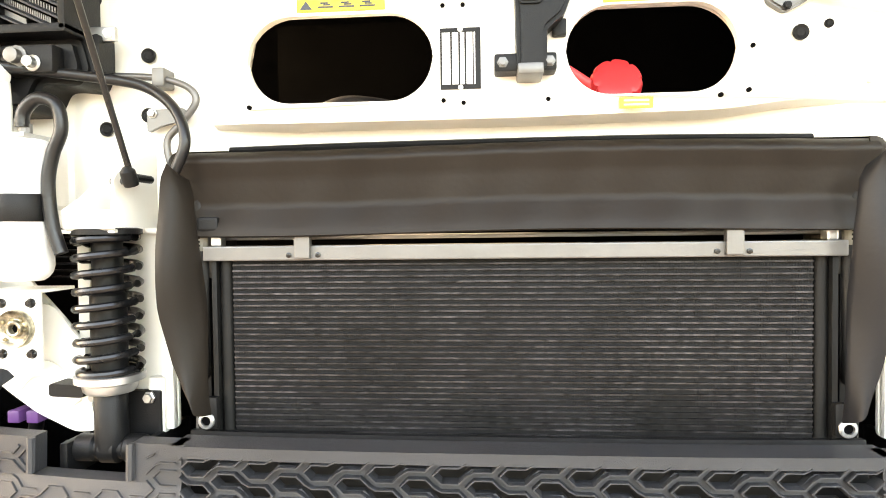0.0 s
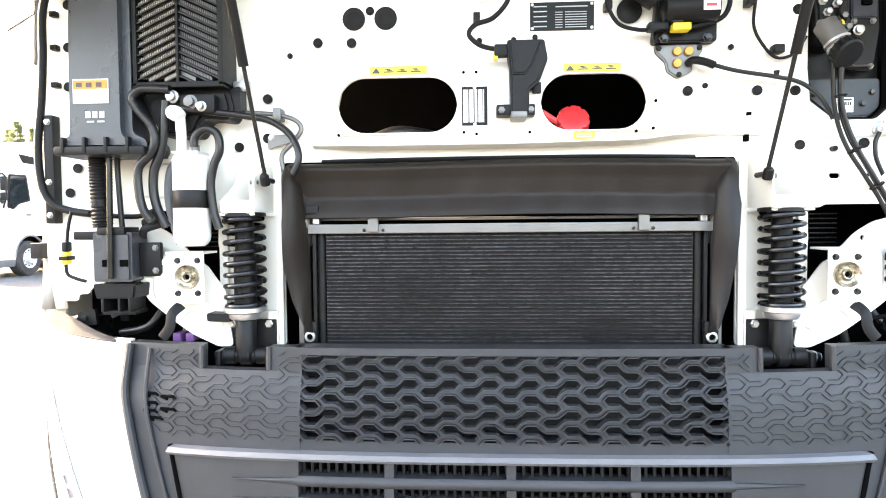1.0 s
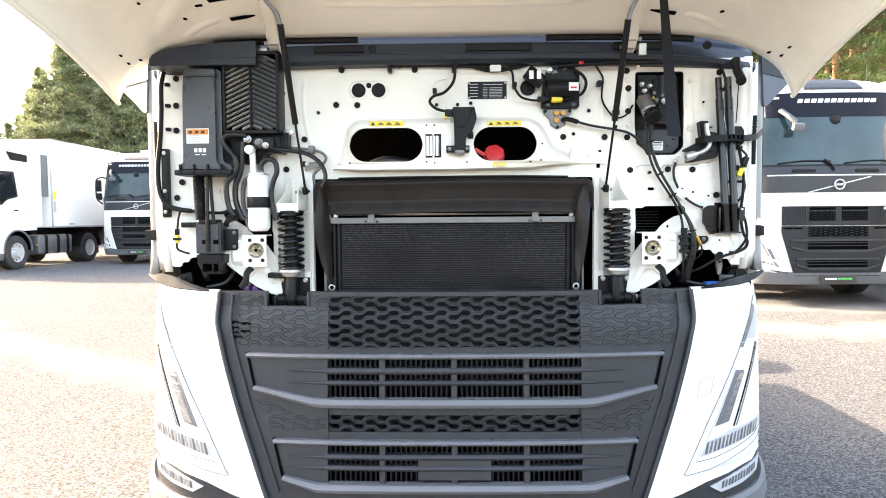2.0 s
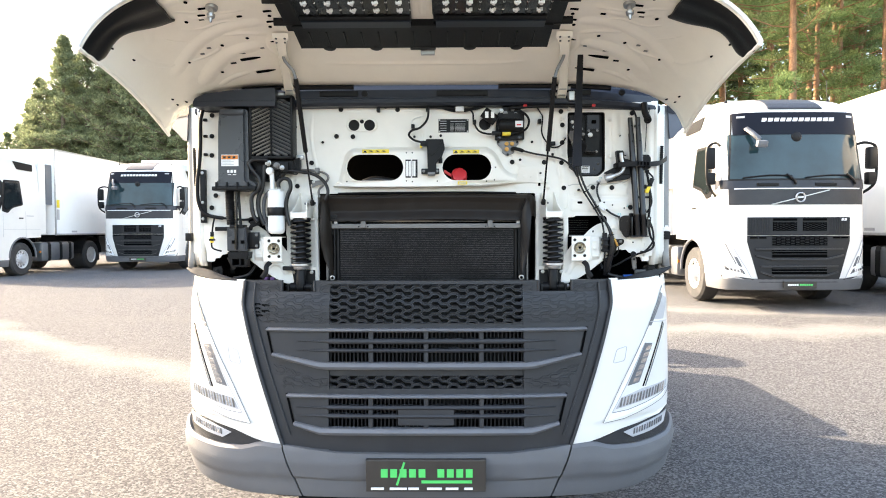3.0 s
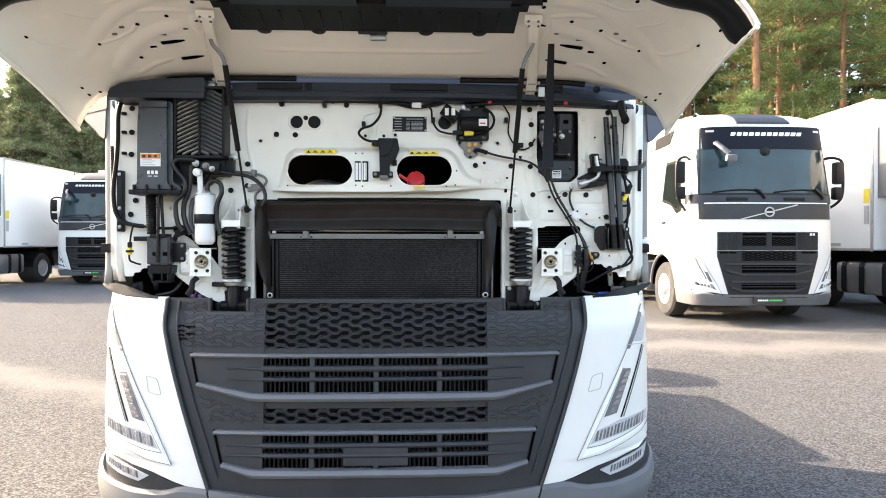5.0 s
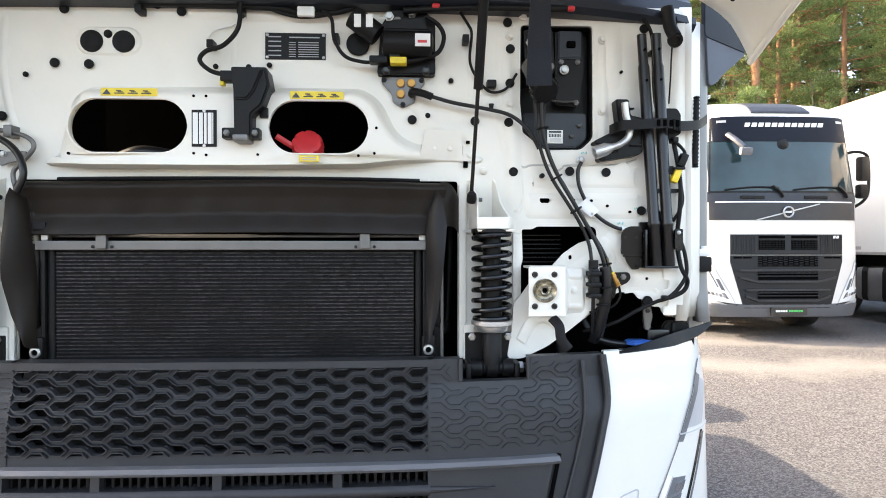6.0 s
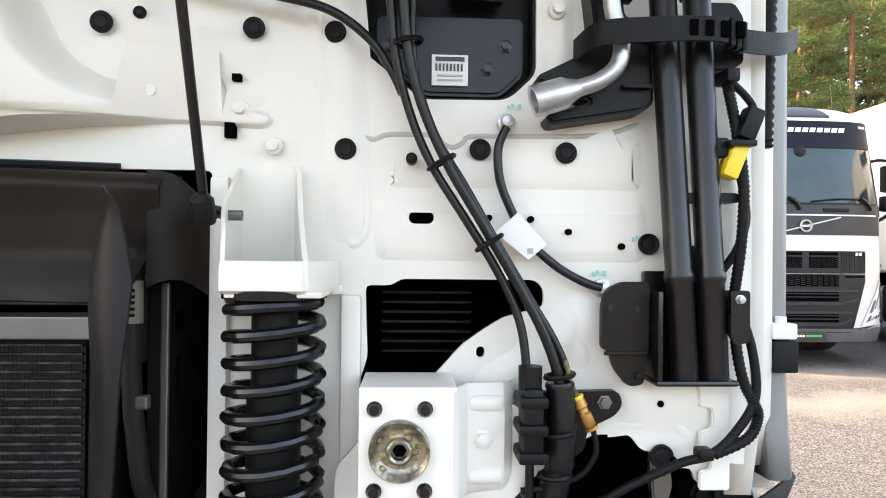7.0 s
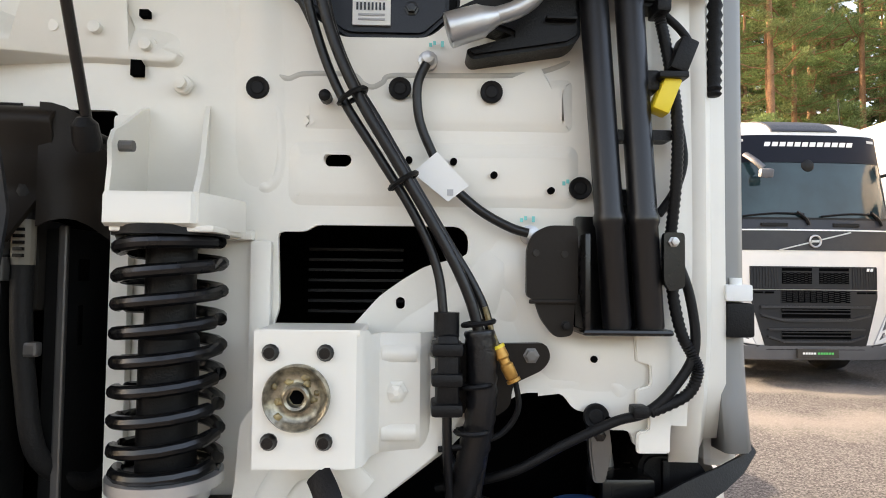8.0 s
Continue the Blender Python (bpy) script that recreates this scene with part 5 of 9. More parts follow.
# -- coil springs over dampers --
def suspension(s):
    cx, cy = s * 0.614, -0.055
    bm = B()
    pts, turns, z0, z1, n = [], 9.6, 1.400, 1.612, 150
    for k in range(n + 1):
        f = k / n
        ends = 0.09
        zz = z0 + (z1 - z0) * (0.03 * min(f / ends, 1) + 0.94 * min(max((f - ends) / (1 - 2 * ends), 0), 1) + 0.03 * max((f - 1 + ends) / ends, 0))
        r = 0.0440 if ends < f < 1 - ends else 0.0415
        a = 2 * math.pi * turns * f
        pts.append((cx + r * math.cos(a), cy + r * math.sin(a), zz))
    tube(bm, pts, 0.0062, 10, 1)
    sp = smooth(part("coil_spring", bm, GLOSSBLACK, truck, "black coil spring of the cab suspension"))
    bm = lathe(B(), (cx, cy, 1.40), (0, 0, 1), [(0, 0.026), (0.12, 0.026), (0.125, 0.022), (0.215, 0.022)], 24)
    smooth(part("damper_body", bm, BLACK, sp))
    bm = lathe(B(), (cx, cy, 1.372), (0, 0, 1), [(0, 0.034), (0.004, 0.038), (0.014, 0.040), (0.018, 0.050), (0.028, 0.050), (0.030, 0.040)], 28)
    smooth(part("spring_seat", bm, ALU, sp, "bare aluminium spring seat"))
    bm = lathe(B(), (cx, cy, 1.612), (0, 0, 1), [(0, 0.050), (0.008, 0.050), (0.010, 0.042)], 28)
    smooth(part("upper_seat", bm, BLACK, sp))
    bm = lathe(B(), (cx, cy, 1.285), (0, 0, 1), [(0, 0.024), (0.085, 0.024), (0.088, 0.022)], 24)
    smooth(part("damper_tube", bm, BLACK, sp))
    bm = B()
    lathe(bm, (cx - 0.055, cy, 1.285), (1, 0, 0), [(0, 0.016), (0.004, 0.021), (0.030, 0.021), (0.034, 0.017), (0.040, 0.017), (0.044, 0.023), (0.068, 0.023), (0.072, 0.017), (0.078, 0.017), (0.082, 0.021), (0.106, 0.021), (0.110, 0.016)], 24)
    cyl(bm, (cx - 0.075, cy, 1.285), (cx + 0.085, cy, 1.285), 0.010, seg=14)
    box(bm, cx - 0.065, cx - 0.052, cy - 0.03, cy + 0.12, 1.245, 1.30, 0.004)
    box(bm, cx + 0.052, cx + 0.065, cy - 0.03, cy + 0.12, 1.245, 1.30, 0.004)
    smooth(part("damper_yoke", bm, BLACK, sp))
    bm = B()
    lathe(bm, (cx + 0.066, cy, 1.285), (1, 0, 0), [(0, 0.014), (0.010, 0.014), (0.012, 0.010), (0.022, 0.009)], 6)
    part("bolt", bm, STEEL, sp)
    bm = B()
    box(bm, cx - 0.062, cx + 0.062, cy + 0.03, cy + 0.045, 1.29, 1.365, 0.003)
    part("back_plate", bm, BLACK, sp)
    for dx in (-0.045, 0.045):
        bm = lathe(B(), (cx + dx, cy + 0.03, 1.355), (0, -1, 0), [(0, 0.010), (0.004, 0.010), (0.005, 0.007), (0.010, 0.007)], 6)
        part("bolt", bm, STEEL, sp)


both(suspension)


# -- radiator and shroud --
def radiator():
    bm = B()
    box(bm, -0.425, 0.425, -0.035, 0.02, 1.25, 1.572)
    core = part("radiator", bm, CORE, truck, "dark radiator core with fine horizontal tubes")
    bm = B()
    z = 1.2535
    while z < 1.57:
        box(bm, -0.424, 0.424, -0.0405, -0.034, z, z + 0.0024)
        z += 0.0088
    part("cooling_tube", bm, TUBEMET, core)["kind"] = "stuff"
    bm = B()
    for i in range(212):
        x = -0.422 + 0.844 * i / 211
        box(bm, x - 0.0003, x + 0.0003, -0.0355, -0.034, 1.2535, 1.571)
    part("cooling_fin", bm, CORE, core)["kind"] = "stuff"
    for s in (1, -1):
        bm = B()
        cyl(bm, (s * 0.437, -0.03, 1.25), (s * 0.437, -0.03, 1.578), 0.010, seg=14)
        box(bm, s * 0.451 - 0.004, s * 0.451 + 0.004, -0.045, 0.0, 1.25, 1.575, 0.001)
        smooth(part("header_tank", bm, DULLMETAL, core))
        bm = B()
        box(bm, s * 0.46 - 0.016, s * 0.46 + 0.016, -0.06, -0.045, 1.315, 1.365, 0.006)
        smooth(part("mount", bm, BLACK, core))
        bm = lathe(B(), (s * 0.46, -0.060, 1.33), (0, -1, 0), [(0, 0.0125), (0.003, 0.013), (0.005, 0.0115), (0.0055, 0.0075), (0.001, 0.007)], 20)
        smooth(part("mount_bolt", bm, ALU, core))
        part("bolt_bore", lathe(B(), (s * 0.46, -0.0605, 1.33), (0, -1, 0), [(0, 0.0072), (0.0012, 0.0072), (0.0013, 0.001)], 16), VOID, core)
        bm = B()
        box(bm, s * 0.445 - 0.008, s * 0.445 + 0.008, -0.05, -0.03, 1.592, 1.612, 0.003)
        part("drier_stub", bm, ALU, core)
    bm = B()
    box(bm, -0.463, 0.463, -0.056, -0.042, 1.570, 1.592, 0.002)
    box(bm, -0.463, 0.463, -0.050, -0.010, 1.588, 1.592)
    part("top_rail", bm, DARKALU, core, "dull grey metal rail")
    for x in (-0.308, 0.308):
        bm = B()
        box(bm, x - 0.012, x + 0.012, -0.066, -0.052, 1.573, 1.612, 0.002)
        part("rail_clip", bm, DARKALU, core)
        for d in (-0.022, 0.022):
            part("rivet", lathe(B(), (x + d, -0.056, 1.578), (0, -1, 0), [(0, 0.004), (0.003, 0.004), (0.0035, 0.002)], 8), GLOSSBLACK, core)
    bm = B()
    cyl(bm, (-0.45, -0.02, 1.604), (0.45, -0.02, 1.604), 0.0035, seg=8)
    tube(bm, [(-0.45, -0.025, 1.617), (-0.2, -0.03, 1.6145), (0.1, -0.025, 1.615), (0.45, -0.03, 1.617)], 0.003, 8)
    smooth(part("pipe", bm, ALU, core))

    # rubber shroud over the radiator: bellied sheet
    def f(u, v):
        x = (2 * u - 1) * (0.503 - 0.035 * v + 0.012 * math.sin(v * 3))
        belly = [(0.0, 0.0, 1.738), (0.06, -0.05, 1.735), (0.14, -0.062, 1.722), (0.4, -0.052, 1.695), (0.7, -0.046, 1.655), (0.93, -0.062, 1.620), (1.0, -0.064, 1.610)]
        y = float(np.interp(v, [b[0] for b in belly], [b[1] for b in belly]))
        z = float(np.interp(v, [b[0] for b in belly], [b[2] for b in belly]))
        w = 0.0025 * math.sin(x * 23) * v + 0.002 * math.sin(x * 61 + v * 4) + 0.003 * math.sin(x * 9 + 2) * (1 - v)
        return Vector((x, y + w - 0.01 * (1 - abs(2 * u - 1) ** 8), z + 0.003 * math.sin(x * 7 + 1)))
    bm = grid(B(), f, 60, 20, (0, 0.004, -0.002))
    sh = smooth(part("radiator_shroud", bm, SHROUD, truck, "dark brown-grey rubber sheet shroud"), 60)
    for s in (1, -1):
        # side flap: wavy hanging sheet
        def g(u, v):
            prof = [(0.0, 0.490, 0.480, 1.712), (0.10, 0.503, 0.472, 1.69), (0.32, 0.510, 0.464, 1.60), (0.6, 0.506, 0.458, 1.50), (0.8, 0.490, 0.456, 1.42), (0.92, 0.476, 0.454, 1.385), (1.0, 0.462, 0.452, 1.36)]
            k = [p[0] for p in prof]
            a = float(np.interp(v, k, [p[1] for p in prof]))
            b = float(np.interp(v, k, [p[2] for p in prof]))
            z = float(np.interp(v, k, [p[3] for p in prof]))
            y = -0.062 - (0.020 if s > 0 else 0.043) * (1 - u) ** 0.8 - 0.012 * math.sin(u * math.pi) + 0.006 * math.sin(v * 9 + u * 3)
            if s > 0:
                a = float(np.interp(v, [0, 0.08, 0.25, 0.58, 0.82, 1.0], [0.478, 0.490, 0.502, 0.492, 0.480, 0.466]))
                b = float(np.interp(v, [0, 0.08, 0.25, 0.58, 0.82, 1.0], [0.470, 0.460, 0.453, 0.452, 0.450, 0.450]))
                y = -0.086 - 0.032 * (1 - u) - 0.008 * math.sin(u * math.pi) + 0.005 * math.sin(v * 9 + u * 3) + 0.02 * v * v
            return Vector((s * (a + (b - a) * u), y, z - 0.02 * u))
        bm = grid(B(), g, 10, 24, (0, 0.004, 0))
        smooth(part("side_flap", bm, SHROUD if s < 0 else FLAP, sh, "hanging rubber flap"), 60)

        # end of the upper shroud, a curved duct cheek
        def h(u, v):
            a = u * math.pi / 2
            return Vector((s * (0.49 + 0.052 * math.sin(a)), -0.055 + 0.075 * (1 - math.cos(a)), 1.735 - 0.115 * v * (1 - 0.25 * math.sin(a)) - 0.050 * math.sin(a) ** 3))
        bm = grid(B(), h, 8, 6, (0, 0.003, 0))
        smooth(part("shroud_end", bm, SHROUD, sh), 60)
    bm = B()
    box(bm, -0.468, -0.435, -0.064, -0.05, 1.615, 1.636, 0.004)
    part("rubber_stop", bm, BLACK, sh)
    # gap strip behind the top of the shroud
    bm = B()
    tube(bm, [(-0.44, 0.0, 1.742), (-0.2, -0.004, 1.7445), (0.2, -0.004, 1.7455), (0.44, 0.0, 1.742)], 0.006, 8, 8)
    part("seal_strip", bm, BLACK, sh)


radiator()
for s in (1, -1):
    line_pts = [(s * 0.440, -0.03, 1.676), (s * 0.462, -0.040, 1.676), (s * 0.472, -0.042, 1.660), (s * 0.472, -0.041, 1.61), (s * 0.471, -0.040, 1.55), (s * 0.474, -0.036, 1.48), (s * 0.482, -0.02, 1.40), (s * 0.500, 0.05, 1.36), (s * 0.51, 0.14, 1.40)]
    ho = smooth(part("coolant_hose", tube(B(), line_pts, 0.0095, 12, 6), HOSEGREY, truck, "grey rubber coolant hose beside the radiator"))
    part("hose_label", lathe(B(), (s * 0.472, -0.0413, 1.585), (0.0, 0, 1), [(0, 0.0101), (0.042, 0.0101)], 14), LABELDUST, ho)
    for k in range(5):
        part("print", box(B(), s * 0.4735 - 0.0045, s * 0.4735 + 0.0045, -0.053, -0.0495, 1.592 + 0.006 * k, 1.595 + 0.006 * k, m=None), GLOSSBLACK, ho)
    # radiator side frame: folded sheet with a bright edge, slotted flank and dusty end tank
    tk = smooth(part("side_frame", box(B(), min(s * 0.474, s * 0.497), max(s * 0.474, s * 0.497), -0.012, 0.10, 1.16, 1.622, 0.004), DULLMETAL, truck, "dark folded side frame of the radiator"), 40)
    part("frame_edge", box(B(), min(s * 0.490, s * 0.4985), max(s * 0.486, s * 0.4985), -0.018, -0.012, 1.16, 1.624, 0.002), DARKALU, tk)
    part("frame_slot", box(B(), min(s * 0.496, s * 0.498), max(s * 0.496, s * 0.498), 0.006, 0.026, 1.570, 1.592, 0.0005), VOID, tk)
    part("frame_slot", box(B(), min(s * 0.496, s * 0.498), max(s * 0.496, s * 0.498), 0.008, 0.016, 1.505, 1.545, 0.0005), VOID, tk)
    smooth(part("end_tank", box(B(), min(s * 0.452, s * 0.474), max(s * 0.452, s * 0.474), -0.020, 0.03, 1.540, 1.630, 0.008), TANKDUST, tk), 40)
    part("hose_clamp", box(B(), min(s * 0.474, s * 0.490), max(s * 0.474, s * 0.490), -0.046, -0.036, 1.500, 1.514, 0.003), DARKALU, ho)
    # grey door jamb beside the pillar
    jb = B()
    jl = []
    for k in range(15):
        z = 1.372 + (2.19 - 1.372) * k / 14
        fl = 0.014 * max(0, 1 - k / 3) ** 2
        jl.append([jb.verts.new((s * x, y, z)) for x, y in ((1.202, 0.140), (1.204, 0.122 - fl), (1.212, 0.118 - fl), (1.228 + fl * 0.3, 0.122 - fl), (1.238 + fl * 0.4, 0.130 - fl * 0.5), (1.247 + fl * 0.4, 0.155))])
    for a, b in zip(jl, jl[1:]):
        for i in range(5):
            jb.faces.new((a[i], a[i + 1], b[i + 1], b[i]))
    jo = smooth(part("door_jamb", jb, GREYTRIM, truck, "grey door jamb strip"), 40)
    jo.modifiers.new("thick", "SOLIDIFY").thickness = 0.003


# -- raised hatch --
def hatch():
    ang = radians(14)
    A, C = Vector((0, -math.cos(ang), math.sin(ang))), Vector((0, -math.sin(ang), -math.cos(ang)))
    H0 = Vector((0, -0.05, 2.262))

    def width(v):
        return 1.226 - 0.022 * v

    def droop(x, v):
        a = min(abs(x) / (width(v) + 0.008), 0.9999)
        return (0.238 + 0.045 * v) * (1 - (1 - a ** 7.5) ** (1 / 1.5)) + 0.042 * (1 - v) ** 2 * max(0.0, (a - 0.96) / 0.034) ** 1.5

    def surf(x, v, off=0.0):
        edge = 0.02 * math.sin(math.pi * v)
        length = 0.815 - 0.03 * (abs(x) / 1.24) ** 6
        p = H0 + A * (length * v) + C * (droop(x, v) - edge + off)
        p.x = x
        return p

    def f(u, v):
        t = 2 * u - 1
        t = math.copysign(1 - (1 - abs(t)) ** 1.5, t)
        return surf(t * width(v), v)
    bm = grid(B(), f, 64, 20)
    ob = smooth(part("front_hatch", bm, BARE, truck, "raised front hatch, cream-white bare inner side"), 50)
    sol = ob.modifiers.new("thick", "SOLIDIFY")
    sol.thickness, sol.offset = 0.012, 1

    def on(x, v, off=0.0):
        return surf(x, v, off)
    # rolled front edge
    bm = B()
    tube(bm, [on(1.204 * math.copysign(1 - (1 - abs(i / 30 - 1)) ** 1.7, i - 30), 1.0, 0.000) for i in range(61)], 0.0055, 8, 1)
    smooth(part("rolled_edge", bm, PAINT, ob))
    for s in (1, -1):
        bm = tube(B(), [on(s * width(v), v, 0.004) for v in (0, 0.2, 0.4, 0.6, 0.8, 1.0)], 0.008, 8, 3)
        smooth(part("rolled_edge", bm, BARE, ob))

    def patch(xa, xb, va, vb, off, thick, material, name, nu=10, nv=4, label="", curve=None):
        bm = B()
        q = lambda u, v: on(xa + (xb - xa) * u, (va + (vb - va) * v) if not curve else curve(u, v), off)
        grid(bm, q, nu, nv, tuple(-C * thick))
        return smooth(part(name, bm, material, ob, label), 40)
    # black edge seals along the outer front corners
    for s in (1, -1):
        bm = grid(B(), lambda u, v: on(s * (0.962 + 0.240 * (1 - (1 - u) ** 1.7)), 0.985 - (0.012 + (0.235 - 0.10 * u + 0.02 * math.sin(9 * u)) * v), 0.008 + 0.016 * math.sin(v * math.pi) + 0.006 * math.sin(3 * v * math.pi)), 20, 10, tuple(-C * 0.01))
        smooth(part("edge_seal", bm, BLACK, ob, "black foam edge seal"), 50)
    # black lip along the front edge, on the outer side
    bm = tube(B(), [on(0.95 * (k / 10 - 1), 0.985, -0.026) for k in range(21)], 0.011, 8, 1)
    part("edge_lip", bm, BLACK, ob)
    # black duct tray with two vent windows
    patch(-0.52, 0.53, 0.445, 0.655, 0.030, 0.03, BLACK, "duct_tray", 24, 5, "black plastic duct tray")
    for x in (-0.40, -0.20, 0.0, 0.20, 0.40):
        bm = B()
        lathe(bm, on(x, 0.442, 0.0), tuple(C), [(0, 0.03), (0.026, 0.028), (0.030, 0.018)], 14)
        smooth(part("tray_lug", bm, BLACK, ob))
    part("tray_lug", box(B(), -0.055, 0.055, -0.02, 0.02, -0.03, 0.0, 0.004, m=Matrix.Translation(on(0.0, 0.440, 0.0))), BLACK, ob)
    for k in range(14):
        x = -0.46 + 0.92 * k / 13
        bm = tube(B(), [on(x, 0.47, 0.030), on(x, 0.60, 0.030)], 0.004, 6, 1)
        part("tray_rib", bm, BLACK, ob)
    for s in (1, -1):
        xe = 0.53 if s > 0 else -0.515
        patch(xe - s * 0.035, xe + s * 0.030, 0.60, 0.90, 0.024, 0.024, BLACK, "tray_end", 4, 6)
        for v in (0.66, 0.86):
            bm = tube(B(), [on(xe, v, 0.010), on(xe + s * 0.075, v + 0.005, 0.010)], 0.018, 10, 2, 0.6)
            smooth(part("tray_lug", bm, BLACK, ob))
    for xa, xb in ((-0.485, -0.037), (0.050, 0.498)):
        patch(xa, xb, 0.655, 0.895, 0.022, 0.02, GLOSSBLACK, "vent_window", 10, 4)
        patch(xa + 0.01, xb - 0.005, 0.645, 0.70, 0.034, 0.012, COWL, "vent_lip", 10, 2, "blue-black vent lip")
        patch(xa + 0.01, xb - 0.005, 0.705, 0.735, 0.028, 0.006, BLACK, "vent_ledge", 10, 2)
        # white blocks put in for sky light through the grille gaps
        for v in (0.79, 0.855):
            for k in range(5):
                x = xa + (xb - xa) * (0.10 + 0.20 * k)
                for dx, dv, w in ((0.0, 0.0, 0.007), (0.012, 0.004, 0.005), (0.006, -0.010, 0.006)):
                    bm = box(B(), -w, w, -w, w, -0.006, 0.006, 0.002, m=Matrix.Translation(on(x + dx, v + dv, 0.027)) @ Matrix.Rotation(radians(25 * (k % 3 - 1)), 4, "Y"))
                    part("vent_light_fleck", bm, WHITE, ob)
                bm = lathe(B(), on(x + 0.045, v, 0.022), tuple(C), [(0, 0.004), (0.004, 0.004), (0.005, 0.002)], 8)
                part("vent_light_dot", bm, WHITE, ob)
        for k in range(11):
            x = xa + (xb - xa) * k / 10
            bm = tube(B(), [on(x, 0.75, 0.024), on(x, 0.885, 0.024)], 0.003, 6, 1)
            part("vent_bar", bm, BLACK, ob)
    part("latch_plate", box(B(), -0.03, 0.03, -0.01, 0.01, -0.03, 0.0, 0.003, m=Matrix.Translation(on(0.02, 0.40, 0.010))), STEEL, ob)
    # pressed swages that run out into the sheet
    def swage(line, r, h):
        pts = spline([(x, v, 0.0) for x, v in line], 6)
        last = len(pts) - 1
        bm = B()
        loops = []
        for i, p in enumerate(pts):
            d = (pts[min(i + 1, last)] - pts[max(i - 1, 0)])
            d = Vector((d.x, d.y * 0.82, 0)).normalized()
            e = 0.5 - 0.5 * math.cos(math.pi * min(1.0, min(i, last - i) / 4))
            loops.append([bm.verts.new(on(p.x - d.y * r * q / 5, p.y + d.x * r * q / 5 / 0.82, -0.001 + 1.35 * h * e * (0.5 + 0.5 * math.cos(math.pi * q / 5)))) for q in range(-5, 6)])
        for a, b in zip(loops, loops[1:]):
            for q in range(10):
                bm.faces.new((a[q], a[q + 1], b[q + 1], b[q]))
        smooth(part("pressed_rib", bm, BARE, ob), 180)
    for line, r, h in (([(-0.48, 0.24), (-0.2, 0.235), (0.2, 0.235), (0.48, 0.24)], 0.025, 0.006), ([(-0.5, 0.40), (-0.2, 0.405), (0.2, 0.405), (0.5, 0.40)], 0.03, 0.007), ([(0.007, 0.68), (0.007, 0.78), (0.007, 0.90)], 0.02, 0.006), ([(-0.9, 0.945), (-0.4, 0.94), (0.4, 0.94), (0.9, 0.945)], 0.03, 0.006)):
        swage(line, r, h)
    for s in (1, -1):
        for line, r, h in (([(1.13, 0.28), (1.02, 0.42), (0.90, 0.54), (0.76, 0.62), (0.62, 0.64)], 0.045, 0.006), ([(1.14, 0.50), (1.10, 0.40), (1.00, 0.36), (0.90, 0.40), (0.86, 0.47)], 0.016, 0.003), ([(0.98, 0.66), (0.90, 0.62), (0.80, 0.66), (0.70, 0.655)], 0.014, 0.003), ([(0.97, 0.80), (0.90, 0.775), (0.80, 0.735), (0.66, 0.765)], 0.016, 0.003), ([(1.05, 0.10), (0.95, 0.26), (0.82, 0.38), (0.66, 0.44)], 0.055, 0.006), ([(1.00, 0.86), (0.86, 0.91), (0.66, 0.90)], 0.040, 0.006), ([(0.64, 0.52), (0.74, 0.545), (0.85, 0.54)], 0.022, 0.005),
                           ([(0.93, 0.74), (0.82, 0.70), (0.70, 0.73)], 0.030, 0.004), ([(0.89, 0.50), (0.97, 0.52), (1.03, 0.58), (1.055, 0.64)], 0.008, 0.0022), ([(1.10, 0.60), (1.06, 0.74), (0.97, 0.82)], 0.030, 0.0035), ([(0.62, 0.30), (0.66, 0.40), (0.64, 0.52)], 0.025, 0.005), ([(0.80, 0.17), (0.90, 0.13), (0.99, 0.06)], 0.025, 0.004), ([(1.12, 0.42), (1.15, 0.55), (1.15, 0.68)], 0.018, 0.003)):
            swage([(s * x, v) for x, v in line], r, h)
        # locking pin
        bm = lathe(B(), on(s * 0.80, 0.80, 0.0), (0, -0.2, -1), [(0, 0.024), (0.012, 0.022), (0.014, 0.010), (0.03, 0.010), (0.034, 0.016), (0.046, 0.014), (0.05, 0.007), (0.066, 0.004)], 14)
        smooth(part("lock_pin", bm, STEEL, ob, "steel hatch lock pin"))
        # slots and holes
        for x, v in ((0.775, 0.30), (0.735, 0.17)):
            bm = box(B(), -0.045, 0.045, -0.010, 0.010, -0.002, 0.004, 0.0, m=Matrix.Translation(on(s * x, v, 0.002)) @ Matrix.Rotation(radians(s * 8), 4, "Y"))
            part("slot", bm, VOID, ob)
        for x, v in ((1.165, 0.62), (1.175, 0.80), (1.17, 0.15), (1.17, 0.08), (1.14, 0.05), (0.62, 0.60), (0.60, 0.70), (0.93, 0.70), (0.88, 0.86), (0.74, 0.5), (0.86, 0.45), (0.93, 0.2), (0.78, 0.42), (1.03, 0.36)):
            part("hole", lathe(B(), on(s * x, v, 0.002), tuple(C), [(0, 0.0075), (0.002, 0.0075), (0.0022, 0.001)], 12), VOID, ob)
